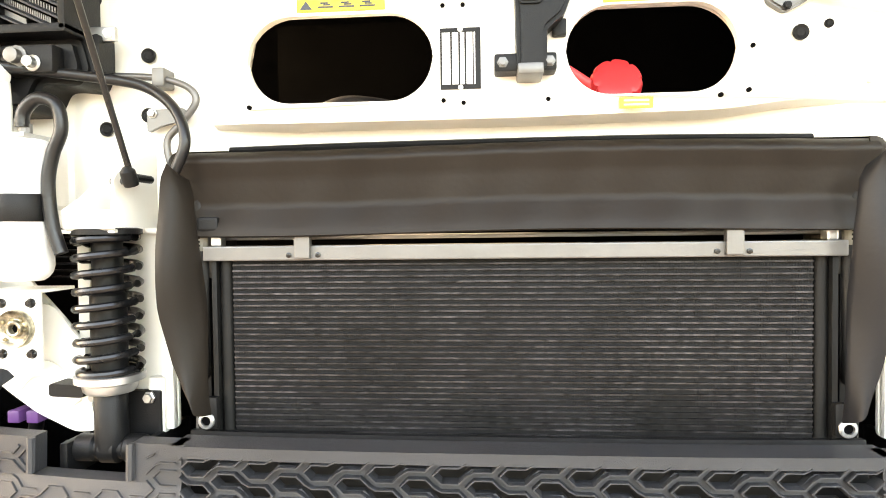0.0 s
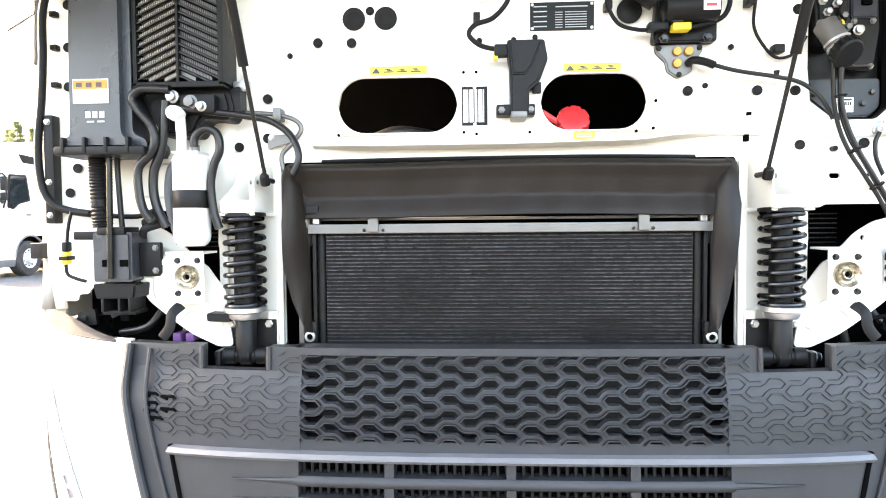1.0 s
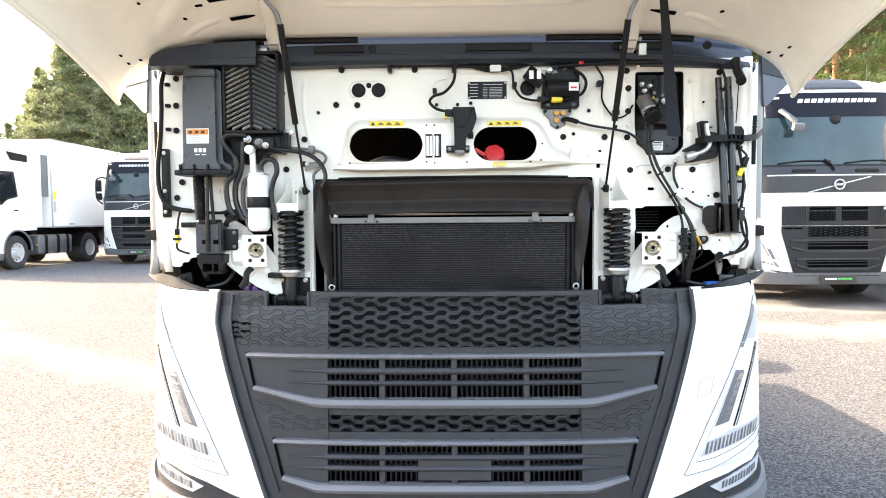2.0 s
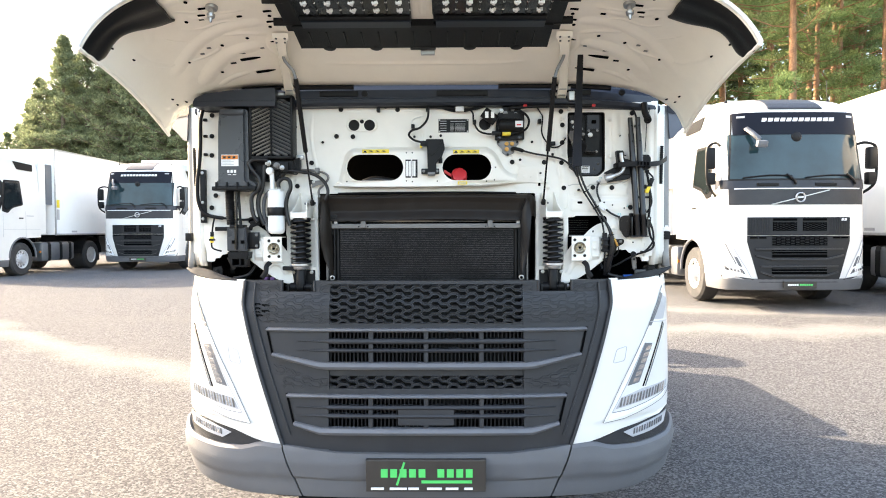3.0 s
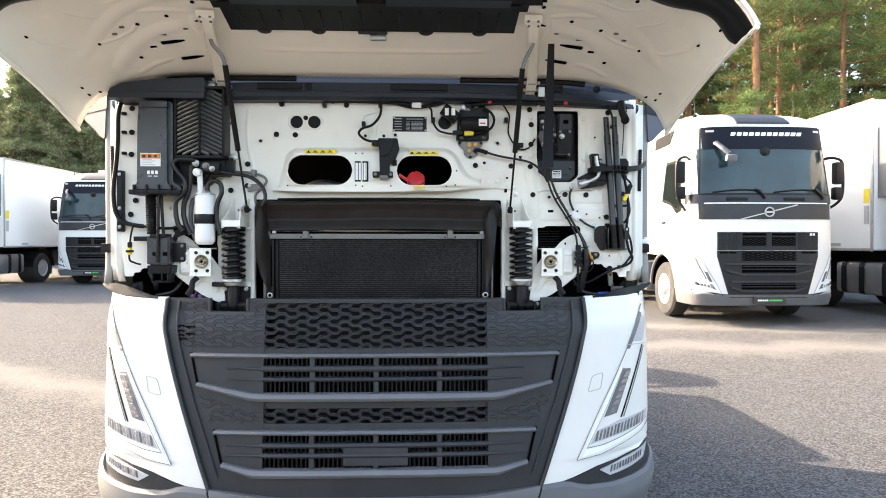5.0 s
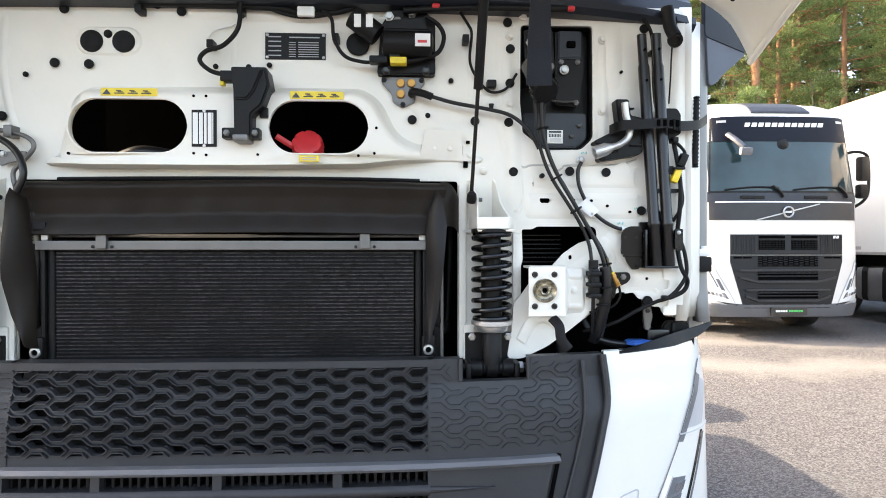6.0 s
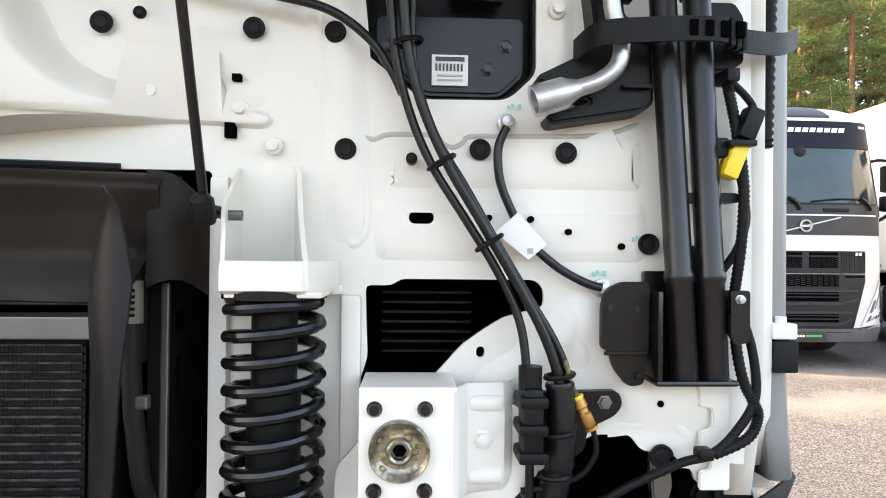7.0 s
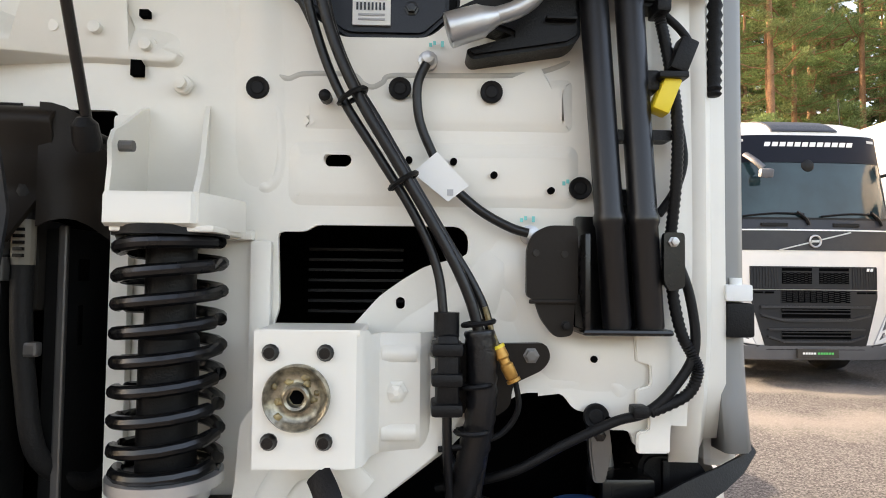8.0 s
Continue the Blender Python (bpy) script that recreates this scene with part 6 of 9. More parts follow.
        # small clip cut-outs with raised tabs
        for x, v, w in ((0.60, 0.74, 0.016), (0.61, 0.645, 0.014), (0.72, 0.70, 0.010), (0.79, 0.60, 0.010), (0.86, 0.735, 0.014), (0.87, 0.70, 0.010), (0.835, 0.79, 0.020), (0.92, 0.44, 0.008), (0.845, 0.36, 0.010), (0.80, 0.36, 0.016), (0.86, 0.27, 0.012), (0.96, 0.40, 0.008), (0.70, 0.40, 0.008), (0.64, 0.46, 0.010)):
            part("cut_out", box(B(), -w, w, -0.005, 0.005, -0.002, 0.003, 0.0, m=Matrix.Translation(on(s * x, v, 0.002)) @ Matrix.Rotation(radians(s * 6), 4, "Y")), VOID if w > 0.009 else DARKALU, ob)
        # hinge arm
        bm = B()
        loops = []
        arm = spline([(s * 0.655, -0.02, 2.20), (s * 0.655, -0.07, 2.225), (s * 0.645, -0.16, 2.264), (s * 0.605, -0.40, 2.340), (s * 0.590, -0.48, 2.368)], 4)
        for k, p in enumerate(arm):
            w = 0.021 + 0.012 * max(0.0, (k - 11) / 5) ** 2
            loops.append([bm.verts.new(p + Vector((dx * w, -0.3 * dz, dz))) for dx, dz in ((-1, 0.014), (-1, -0.012), (-0.86, -0.017), (-0.80, -0.008), (0.80, -0.008), (0.86, -0.017), (1, -0.012), (1, 0.014))])
        for a, b in zip(loops, loops[1:]):
            for i in range(8):
                bm.faces.new((a[i], a[(i + 1) % 8], b[(i + 1) % 8], b[i]))
        bm.faces.new(loops[0])
        bm.faces.new(loops[-1][::-1])
        smooth(part("hinge_arm", bm, BARE, ob, "cream channel-shaped hinge arm with bolts"), 30)
        for k in (14, 16):
            for dx in (-0.018, 0.018):
                part("arm_rivet", lathe(B(), arm[k] + Vector((dx, 0.0, -0.008)), (0, -0.3, -1), [(0, 0.005), (0.003, 0.005), (0.004, 0.002)], 8), DARKALU, ob)
        bm = B()
        for yy, zz in ((-0.05, 2.215), (-0.09, 2.235)):
            cyl(bm, (s * 0.655 - 0.034, yy, zz), (s * 0.655 + 0.034, yy, zz), 0.008, seg=10)
        box(bm, s * 0.70 - 0.015, s * 0.70 + 0.015, -0.075, -0.03, 2.18, 2.225, 0.004)
        part("hinge_bolt", bm, STEEL, ob)
        # seal at the hinge side
        bm = tube(B(), [on(s * (0.35 + 0.09 * k), 0.0, 0.008) for k in range(7)], 0.012, 8, 2)
        part("hinge_seal", bm, BLACK, ob)
        # gas strut
        top, low = Vector((s * 0.566 + 0.006, -0.345, 2.226)), Vector((s * 0.5525 + 0.0075, -0.100, 1.694))
        mid = low.lerp(top, 0.43)
        bm = cyl(B(), mid, top, 0.0105, seg=16)
        gs = smooth(part("gas_strut", bm, BLACK, truck, "black gas strut holding the hatch"))
        smooth(part("piston_rod", cyl(B(), low, mid, 0.0045, seg=12), GLOSSBLACK, gs))
        bm = B()
        lathe(bm, low + Vector((0, 0, -0.012)), top - low, [(0, 0.010), (0.006, 0.0115), (0.022, 0.0105), (0.028, 0.005)], 12)
        cyl(bm, low, low + Vector((0, 0.05, 0)), 0.006, seg=10)
        smooth(part("ball_joint", bm, BLACK, gs))
        smooth(part("strut_bracket", tube(B(), [top + Vector((0, 0, -0.004)), top + Vector((s * 0.012, 0.0, 0.035)), (s * 0.604, -0.352, 2.300), (s * 0.612, -0.356, 2.326)], 0.007, 8, 4, 0.5), DARKALU, gs, "grey metal strut bracket"))


hatch()


# ---- equipment on the service panel ----
def line(name, pts, r, material, parent=truck, label="", seg=10, flat=1.0, ribs=0.0, n=8):
    """A cable, hose or pipe along (x, y, z) points."""
    return smooth(part(name, tube(B(), pts, r, seg, n, flat, ribs), material, parent, label), 60)


def at_y(y, pts):
    return [(x, y, z) for x, z in pts]


def prism(name, pts, y0, y1, material, parent=truck, label="", r=0.006, bevel=0.0, holes=()):
    bm = sheet(B(), rounded(pts, r, 3), y0, y1, holes)
    if bevel:
        bm.normal_update()
        es = [e for e in bm.edges if all(abs(v.co.y - y0) < 1e-6 for v in e.verts) and e.calc_face_angle(0) > 0.6]
        bmesh.ops.bevel(bm, geom=es, offset=bevel, segments=2, affect="EDGES")
    return smooth(part(name, bm, material, parent, label), 30)


def block(name, x0, x1, y0, y1, z0, z1, material, parent=truck, label="", bevel=0.004, m=None):
    return smooth(part(name, box(B(), x0, x1, y0, y1, z0, z1, bevel, m), material, parent, label), 30)


def bolt(x, y, z, r, material, parent, h=0.006, seg=6):
    return part("bolt", lathe(B(), (x, y, z), (0, -1, 0), [(0, r * 1.35), (h * 0.25, r * 1.35), (h * 0.3, r), (h, r), (h * 1.05, r * 0.6)], seg), material, parent)


# -- air intake box and chevron vent --
intake = prism("intake_box", [(-0.986, 2.140), (-0.848, 2.140), (-0.848, 1.800), (-0.815, 1.790), (-0.815, 1.757), (-1.010, 1.757), (-1.010, 1.790), (-0.995, 1.800), (-0.992, 2.05)], -0.125, 0.0, INTAKE, truck, "blue-grey moulded air intake box with a warning label", 0.020, 0.018)
block("box_cap", -0.975, -0.860, -0.134, -0.06, 2.108, 2.138, INTAKE, intake, bevel=0.008)
block("base_flange", -1.018, -0.808, -0.135, -0.02, 1.752, 1.772, BLACK, intake, bevel=0.005)
for k in range(4):
    block("flange_rib", -1.0 + k * 0.05, -0.996 + k * 0.05 + 0.004, -0.137, -0.12, 1.757, 1.792, BLACK, intake, bevel=0.002)
block("label", -0.972, -0.890, -0.1275, -0.1245, 1.868, 1.922, WHITE, intake, "white warning label with an orange head", bevel=0.0)
block("label_head", -0.970, -0.892, -0.1290, -0.1270, 1.900, 1.919, ORANGE, intake, bevel=0.0)
for x in (-0.963, -0.940, -0.917):
    block("sign", x, x + 0.013, -0.1295, -0.1285, 1.904, 1.914, GLOSSBLACK, intake, bevel=0.0)
for k in range(4):
    block("label_line", -0.966, -0.912 - 0.012 * (k % 2), -0.1285, -0.1270, 1.874 + k * 0.007, 1.8765 + k * 0.007, SILVERLABEL, intake, bevel=0.0)
for k in range(3):
    block("print", -0.945 + k * 0.016, -0.934 + k * 0.016, -0.1265, -0.1245, 1.836, 1.850, WHITE, intake, bevel=0.0)
for k in range(2):
    block("print", -0.942 + k * 0.024, -0.926 + k * 0.024, -0.1265, -0.1245, 1.826, 1.829, WHITE, intake, bevel=0.0)

vent = block("chevron_vent", -0.842, -0.642, -0.06, -0.01, 1.913, 2.200, VOID, truck, "black vent with chevron slats", bevel=0.004)
for s, xa, xb in ((1, -0.838, -0.744), (-1, -0.740, -0.646)):
    for k in range(19):
        z0 = 1.872 + k * 0.0180
        bm = B()
        za, zb = (z0, z0 + 0.044) if s > 0 else (z0 + 0.044, z0)
        lo, hi = 1.918, 2.196
        seg = []
        for t in (0, 1):
            seg.append((xa + (xb - xa) * t, za + (zb - za) * t))
        if min(za, zb) < lo - 0.045 or max(za, zb) > hi + 0.02:
            continue
        (x0, q0), (x1, q1) = seg
        if q0 < lo:
            x0, q0 = x0 + (x1 - x0) * (lo - q0) / (q1 - q0), lo
        if q1 < lo:
            x1, q1 = x1 + (x0 - x1) * (lo - q1) / (q0 - q1), lo
        vs = [bm.verts.new(c) for c in ((x0, -0.100, q0 - 0.004), (x1, -0.100, q1 - 0.004), (x1, -0.078, q1 + 0.004), (x0, -0.078, q0 + 0.004), (x0, -0.100, q0 - 0.001), (x1, -0.100, q1 - 0.001), (x1, -0.078, q1 + 0.007), (x0, -0.078, q0 + 0.007))]
        for f in ((0, 1, 2, 3), (7, 6, 5, 4), (0, 4, 5, 1), (1, 5, 6, 2), (2, 6, 7, 3), (3, 7, 4, 0)):
            bm.faces.new([vs[i] for i in f])
        part("slat", bm, CHARCOAL, vent)
        bm = B()
        for j in range(22):
            t = (j + 0.5) / 22
            xx, zz = x0 + (x1 - x0) * t, q0 + (q1 - q0) * t
            box(bm, xx - 0.0009, xx + 0.0009, -0.090, -0.070, zz + 0.003, zz + 0.011)
        # left pleats take the lighter colour for the sun on them
        part("filter_pleat", bm, PLEAT if s > 0 else DARKALU, vent)["kind"] = "stuff"
for x0, x1, z0, z1 in ((-0.846, -0.836, 1.908, 2.205), (-0.648, -0.637, 1.908, 2.205), (-0.745, -0.739, 1.908, 2.205), (-0.846, -0.637, 1.905, 1.918), (-0.846, -0.637, 2.194, 2.206)):
    block("vent_frame", x0, x1, -0.104, -0.02, z0, z1, BLACK, vent, bevel=0.002)
for k in range(9):
    block("clip_tooth", -0.853, -0.845, -0.075, -0.055, 1.93 + k * 0.030, 1.945 + k * 0.030, BLACK, vent, bevel=0.002)

# -- pump and dryer --
pump = prism("pump_block", [(-0.850, 1.905), (-0.640, 1.905), (-0.628, 1.86), (-0.640, 1.835), (-0.70, 1.84), (-0.72, 1.80), (-0.80, 1.80), (-0.83, 1.86)], -0.075, 0.0, BLACK, truck, "black pump block with hose unions", 0.01, 0.01)
block("pump_cover", -0.742, -0.660, -0.100, -0.07, 1.848, 1.890, BLACK, pump, bevel=0.006)
for x, z, r in ((-0.715, 1.872, 0.011), (-0.690, 1.862, 0.008), (-0.757, 1.885, 0.010)):
    smooth(part("union", lathe(B(), (x, -0.095, z), (0, -1, 0), [(0, r * 1.5), (0.006, r * 1.5), (0.007, r), (0.018, r), (0.019, r * 0.5)], 12), STEEL if r < 0.0105 else DARKALU, pump))
block("bracket", -0.636, -0.596, -0.05, -0.04, 1.905, 1.928, STEEL, pump, bevel=0.003)
bolt(-0.606, -0.05, 1.917, 0.006, WHITE, pump)
prism("side_bracket", [(-0.65, 1.905), (-0.615, 1.915), (-0.615, 1.85), (-0.64, 1.845)], -0.06, -0.02, BLACK, pump)

dryer = smooth(part("dryer_bottle", lathe(B(), (-0.722, -0.09, 1.545), (0, 0, 1), [(0, 0.026), (0.004, 0.032), (0.012, 0.038), (0.022, 0.0405), (0.196, 0.0405), (0.202, 0.039), (0.208, 0.034), (0.210, 0.02)], 32), WHITE, truck, "white dryer bottle held by a black band"))
smooth(part("band", lathe(B(), (-0.722, -0.09, 1.632), (0, 0, 1), [(0, 0.042), (0.002, 0.043), (0.038, 0.043), (0.040, 0.042)], 32), BLACK, dryer, "black band"))
block("bottle_cap", -0.752, -0.692, -0.12, -0.06, 1.753, 1.760, ALU, dryer, bevel=0.002)
smooth(part("elbow", tube(B(), [(-0.738, -0.10, 1.757), (-0.738, -0.10, 1.80), (-0.740, -0.10, 1.835)], 0.0115, 12, 6), WHITE, dryer, "cream pipe"))
smooth(part("joint", lathe(B(), (-0.745, -0.13, 1.845), (0, 1, 0), [(0, 0.008), (0.004, 0.016), (0.02, 0.018), (0.036, 0.016), (0.04, 0.008)], 16), WHITE, dryer))
smooth(part("stub", tube(B(), [(-0.708, -0.095, 1.755), (-0.708, -0.095, 1.775)], 0.009, 10, 1), DARKALU, dryer))
line("coolant_hose", at_y(-0.115, [(-0.754, 1.897), (-0.80, 1.900), (-0.826, 1.898), (-0.843, 1.879), (-0.827, 1.85), (-0.799, 1.815), (-0.793, 1.779), (-0.808, 1.751), (-0.832, 1.723), (-0.833, 1.674), (-0.824, 1.631), (-0.805, 1.605)]), 0.0098, HOSE, label="black ribbed coolant hose", seg=14)
line("coolant_hose", at_y(-0.10, [(-0.772, 1.875), (-0.778, 1.816), (-0.788, 1.759), (-0.804, 1.717), (-0.806, 1.667), (-0.795, 1.624), (-0.778, 1.590)]), 0.0105, HOSE, label="black coolant hose", seg=14)
line("coolant_hose", at_y(-0.10, [(-0.709, 1.770), (-0.706, 1.793), (-0.684, 1.811), (-0.656, 1.800), (-0.650, 1.764), (-0.664, 1.729), (-0.672, 1.687), (-0.668, 1.63), (-0.655, 1.585)]), 0.0095, HOSE, label="black coolant hose", seg=14)
line("grey_hose", at_y(-0.06, [(-0.762, 1.752), (-0.786, 1.72), (-0.792, 1.66), (-0.782, 1.60), (-0.766, 1.55)]), 0.009, SLATGREY, seg=12)
line("coolant_hose", [(-0.739, -0.10, 1.859), (-0.697, -0.09, 1.854), (-0.603, -0.07, 1.844), (-0.544, -0.06, 1.832), (-0.495, -0.07, 1.797), (-0.474, -0.08, 1.747), (-0.492, -0.08, 1.700)], 0.008, HOSE, label="black hose down to the radiator", seg=12)
gp = line("metal_pipe", at_y(-0.025, [(-0.684, 1.862), (-0.60, 1.858), (-0.54, 1.853), (-0.495, 1.838), (-0.483, 1.815), (-0.507, 1.783), (-0.530, 1.757), (-0.525, 1.72), (-0.505, 1.69)]), 0.0055, DARKALU, label="bent grey metal pipe")
block("pipe_clamp", -0.548, -0.528, -0.036, 0.0, 1.838, 1.868, DARKALU, gp, bevel=0.004)
prism("pipe_bracket", [(-0.565, 1.805), (-0.505, 1.808), (-0.50, 1.79), (-0.545, 1.78), (-0.565, 1.77)], -0.02, -0.012, DARKALU, gp)
bolt(-0.556, -0.02, 1.80, 0.006, STEEL, gp)

# -- left edge: conduit, rail, corrugated duct, control module --
line("conduit", at_y(-0.03, [(-1.085, 2.180), (-1.105, 2.104), (-1.108, 1.999), (-1.115, 1.894), (-1.126, 1.803), (-1.126, 1.728), (-1.114, 1.674), (-1.087, 1.643), (-1.050, 1.630), (-1.002, 1.623)]), 0.009, RUBBER, label="black cable conduit", seg=12)
rail = block("black_rail", -1.114, -1.090, -0.03, 0.0, 1.600, 1.862, BLACK, bevel=0.004)
for z in (1.62, 1.70, 1.845):
    bolt(-1.102, -0.03, z, 0.006, STEEL, rail)
for z in (2.10, 2.02, 1.93):
    block("cable_clip", -1.100, -1.082, -0.018, 0.0, z, z + 0.014, BLACK, truck, bevel=0.004)
duct_pts = at_y(-0.07, [(-0.954, 1.762), (-0.953, 1.69), (-0.948, 1.59)])
line("corrugated_duct", duct_pts, 0.0205, RUBBER, seg=16, ribs=0.07, n=24, label="black corrugated duct")
line("threaded_rod", at_y(-0.092, [(-0.914, 1.757), (-0.916, 1.618), (-0.919, 1.471)]), 0.007, GLOSSBLACK, seg=10, ribs=0.08, n=40, label="black threaded rod")
line("drain_hose", at_y(-0.06, [(-0.914, 1.760), (-0.912, 1.693), (-0.906, 1.590)]), 0.0065, HOSE)
module = prism("control_module", [(-0.966, 1.578), (-0.873, 1.578), (-0.873, 1.462), (-0.966, 1.462)], -0.085, -0.01, INTAKE, truck, "grey-black control module on a bracket", 0.006, 0.006)
block("module_ear", -0.873, -0.820, -0.05, -0.035, 1.472, 1.553, BLACK, module, bevel=0.004)
for z in (1.486, 1.540):
    bolt(-0.832, -0.05, z, 0.006, DARKALU, module)
block("module_top", -0.952, -0.886, -0.088, -0.02, 1.572, 1.590, BLACK, module, bevel=0.004)
for x in (-0.940, -0.898):
    block("module_window", x, x + 0.018, -0.089, -0.084, 1.498, 1.514, VOID, module, bevel=0.0)
prism("module_tray", [(-0.962, 1.458), (-0.858, 1.458), (-0.862, 1.424), (-0.955, 1.424)], -0.095, -0.01, BLACK, module, "", 0.006, 0.004)
for x in (-0.945, -0.905, -0.880):
    block("tray_fin", x, x + 0.006, -0.090, -0.02, 1.392, 1.426, BLACK, module, bevel=0.0015)
block("tray_foot", -0.950, -0.870, -0.075, -0.02, 1.384, 1.394, BLACK, module, bevel=0.002)
block("cross_bracket", -1.04, -0.965, -0.04, -0.025, 1.560, 1.580, BLACK, module, bevel=0.003)
line("wiring", at_y(-0.03, [(-1.036, 1.627), (-0.99, 1.622), (-0.93, 1.616), (-0.88, 1.616), (-0.845, 1.628)]), 0.006, RUBBER)
line("wiring", at_y(-0.05, [(-1.036, 1.627), (-1.045, 1.59), (-1.050, 1.544), (-1.052, 1.484), (-1.03, 1.468), (-1.005, 1.461)]), 0.004, RUBBER)
yc = block("connector", -1.057, -1.043, -0.062, -0.040, 1.502, 1.532, YELLOW, truck, "yellow and black connector", bevel=0.004)
block("connector_shell", -1.061, -1.040, -0.066, -0.034, 1.512, 1.522, BLACK, yc, bevel=0.002)
block("connector_shell", -1.056, -1.044, -0.062, -0.038, 1.532, 1.556, BLACK, yc, bevel=0.004)
line("rubber_tab", [(-0.86, -0.05, 1.598), (-0.835, -0.06, 1.604), (-0.815, -0.05, 1.622)], 0.010, RUBBER, flat=0.5)
line("rubber_tab", [(-0.862, -0.05, 1.566), (-0.85, -0.06, 1.585), (-0.815, -0.05, 1.598)], 0.010, RUBBER, flat=0.5)
for x in (-0.806, -0.774):
    block("purple_relay", x, x + 0.020, -0.03, 0.02, 1.312, 1.332, PURPLE, truck, "purple relay below the panel", bevel=0.003)
prism("angle_bracket", [(-0.70, 1.388), (-0.645, 1.384), (-0.645, 1.366), (-0.70, 1.368)], -0.075, -0.04, BLACK, truck)
lbr = prism("lower_bracket", [(-1.075, 1.375), (-1.03, 1.385), (-1.025, 1.345), (-1.075, 1.34)], 0.02, 0.032, DULLMETAL, truck)
bolt(-1.055, 0.02, 1.362, 0.007, BLACK, lbr)
line("lower_strap", [(-0.985, -0.01, 1.43), (-0.968, -0.015, 1.40), (-0.955, -0.015, 1.37)], 0.010, DULLMETAL, flat=0.3)

# -- middle: labels, data plate, sensor unit --


def onto_field(ob):
    """Sets a thing made on the plain panel onto the raised field."""
    ob.matrix_basis = Matrix.Translation((0, -FIELD_H + 0.007, 0.0444)) @ Matrix.Diagonal((0.972, 1, 0.972, 1))
    return ob


def warning_label(x0, x1, z0, z1):
    lb = block("warning_label", x0, x1, -0.0085, -0.0068, z0, z1, YELLOW, truck, "yellow warning label with black signs", bevel=0.0)
    bm = B()
    vs = [bm.verts.new(c) for c in ((x0 + 0.004, -0.0090, z0 + 0.003), (x0 + 0.024, -0.0090, z0 + 0.003), (x0 + 0.014, -0.0090, z1 - 0.003))]
    bm.faces.new(vs)
    part("warning_sign", bm, GLOSSBLACK, lb)
    for k in range(3):
        xa = x0 + 0.032 + k * 0.032
        block("pictogram", xa, xa + 0.024, -0.0092, -0.0084, z0 + 0.005, z0 + 0.0075, GLOSSBLACK, lb, bevel=0.0)
        block("pictogram", xa + 0.004, xa + 0.016, -0.0092, -0.0084, z1 - 0.008, z1 - 0.0055, GLOSSBLACK, lb, bevel=0.0)
        block("pictogram", xa + 0.008, xa + 0.020, -0.0092, -0.0084, z0 + 0.0085, z0 + 0.0105, GLOSSBLACK, lb, bevel=0.0)
    onto_field(lb)


warning_label(-0.320, -0.186, 1.944, 1.963)
warning_label(0.134, 0.264, 1.941, 1.960)
ol = block("oil_label", 0.156, 0.204, -0.0125, -0.0068, 1.787, 1.802, YELLOW, truck, "small yellow oil label", bevel=0.0)
for k in range(2):
    block("print", 0.162, 0.198, -0.0132, -0.0122, 1.790 + k * 0.006, 1.7925 + k * 0.006, SILVERLABEL, ol, bevel=0.0)
onto_field(ol)
st = block("bar_code_plate", -0.104, -0.044, -0.0085, -0.0066, 1.822, 1.912, BLACK, truck, "black and white bar code sticker", bevel=0.0)
for k, (a, b) in enumerate(((-0.101, -0.089), (-0.086, -0.077), (-0.074, -0.068), (-0.065, -0.056), (-0.054, -0.052))):
    block("print", a, b, -0.0095, -0.0083, 1.829, 1.905, WHITE, st, bevel=0.0)
for z in (1.9095, 1.8245):
    smooth(part("rivet", lathe(B(), (-0.074, -0.0085, z), (0, -1, 0), [(0, 0.004), (0.002, 0.0035), (0.003, 0.001)], 10), WHITE, st))
onto_field(st)
dp = block("data_plate", 0.059, 0.207, -0.003, 0.0, 2.041, 2.106, BLACK, truck, "black data plate with silver print", bevel=0.0)
for k in range(5):
    block("print", 0.067, 0.098, -0.004, -0.0028, 2.049 + k * 0.0115, 2.0515 + k * 0.0115, SILVERLABEL, dp, bevel=0.0)
block("print", 0.118, 0.192, -0.004, -0.0028, 2.094, 2.0965, SILVERLABEL, dp, bevel=0.0)
for k in range(7):
    block("print", 0.117, 0.134, -0.004, -0.0028, 2.047 + k * 0.0058, 2.0485 + k * 0.0058, SILVERLABEL, dp, bevel=0.0)
    block("print", 0.140, 0.190, -0.004, -0.0028, 2.047 + k * 0.0058, 2.0487 + k * 0.0058, SILVERLABEL, dp, bevel=0.0)
for x in (0.064, 0.202):
    for z in (2.046, 2.101):
        smooth(part("rivet", lathe(B(), (x, -0.003, z), (0, -1, 0), [(0, 0.004), (0.002, 0.0035), (0.003, 0.001)], 10), ALU, dp))

unit = prism("sensor_unit", [(0.000, 2.004), (0.084, 2.004), (0.092, 1.960), (0.074, 1.912), (0.050, 1.892), (0.050, 1.838), (0.008, 1.838), (0.006, 1.95)], -0.062, 0.0, BLACK, truck, "black plastic sensor unit with a lower foot", 0.006, 0.006)
prism("unit_face", [(0.006, 1.998), (0.078, 1.998), (0.056, 1.945), (0.040, 1.925), (0.012, 1.925)], -0.070, -0.058, BLACK, unit, "", 0.004, 0.004)
block("unit_foot", -0.024, 0.064, -0.050, 0.0, 1.836, 1.862, BLACK, unit, bevel=0.004)
block("unit_tongue", 0.008, 0.044, -0.075, 0.0, 1.826, 1.842, DARKALU, unit, bevel=0.004)
block("unit_ear", 0.060, 0.080, -0.03, 0.0, 1.890, 1.915, BLACK, unit, bevel=0.003)
for x in (-0.012, 0.054):
    bolt(x, -0.050, 1.849, 0.006, DARKALU, unit)
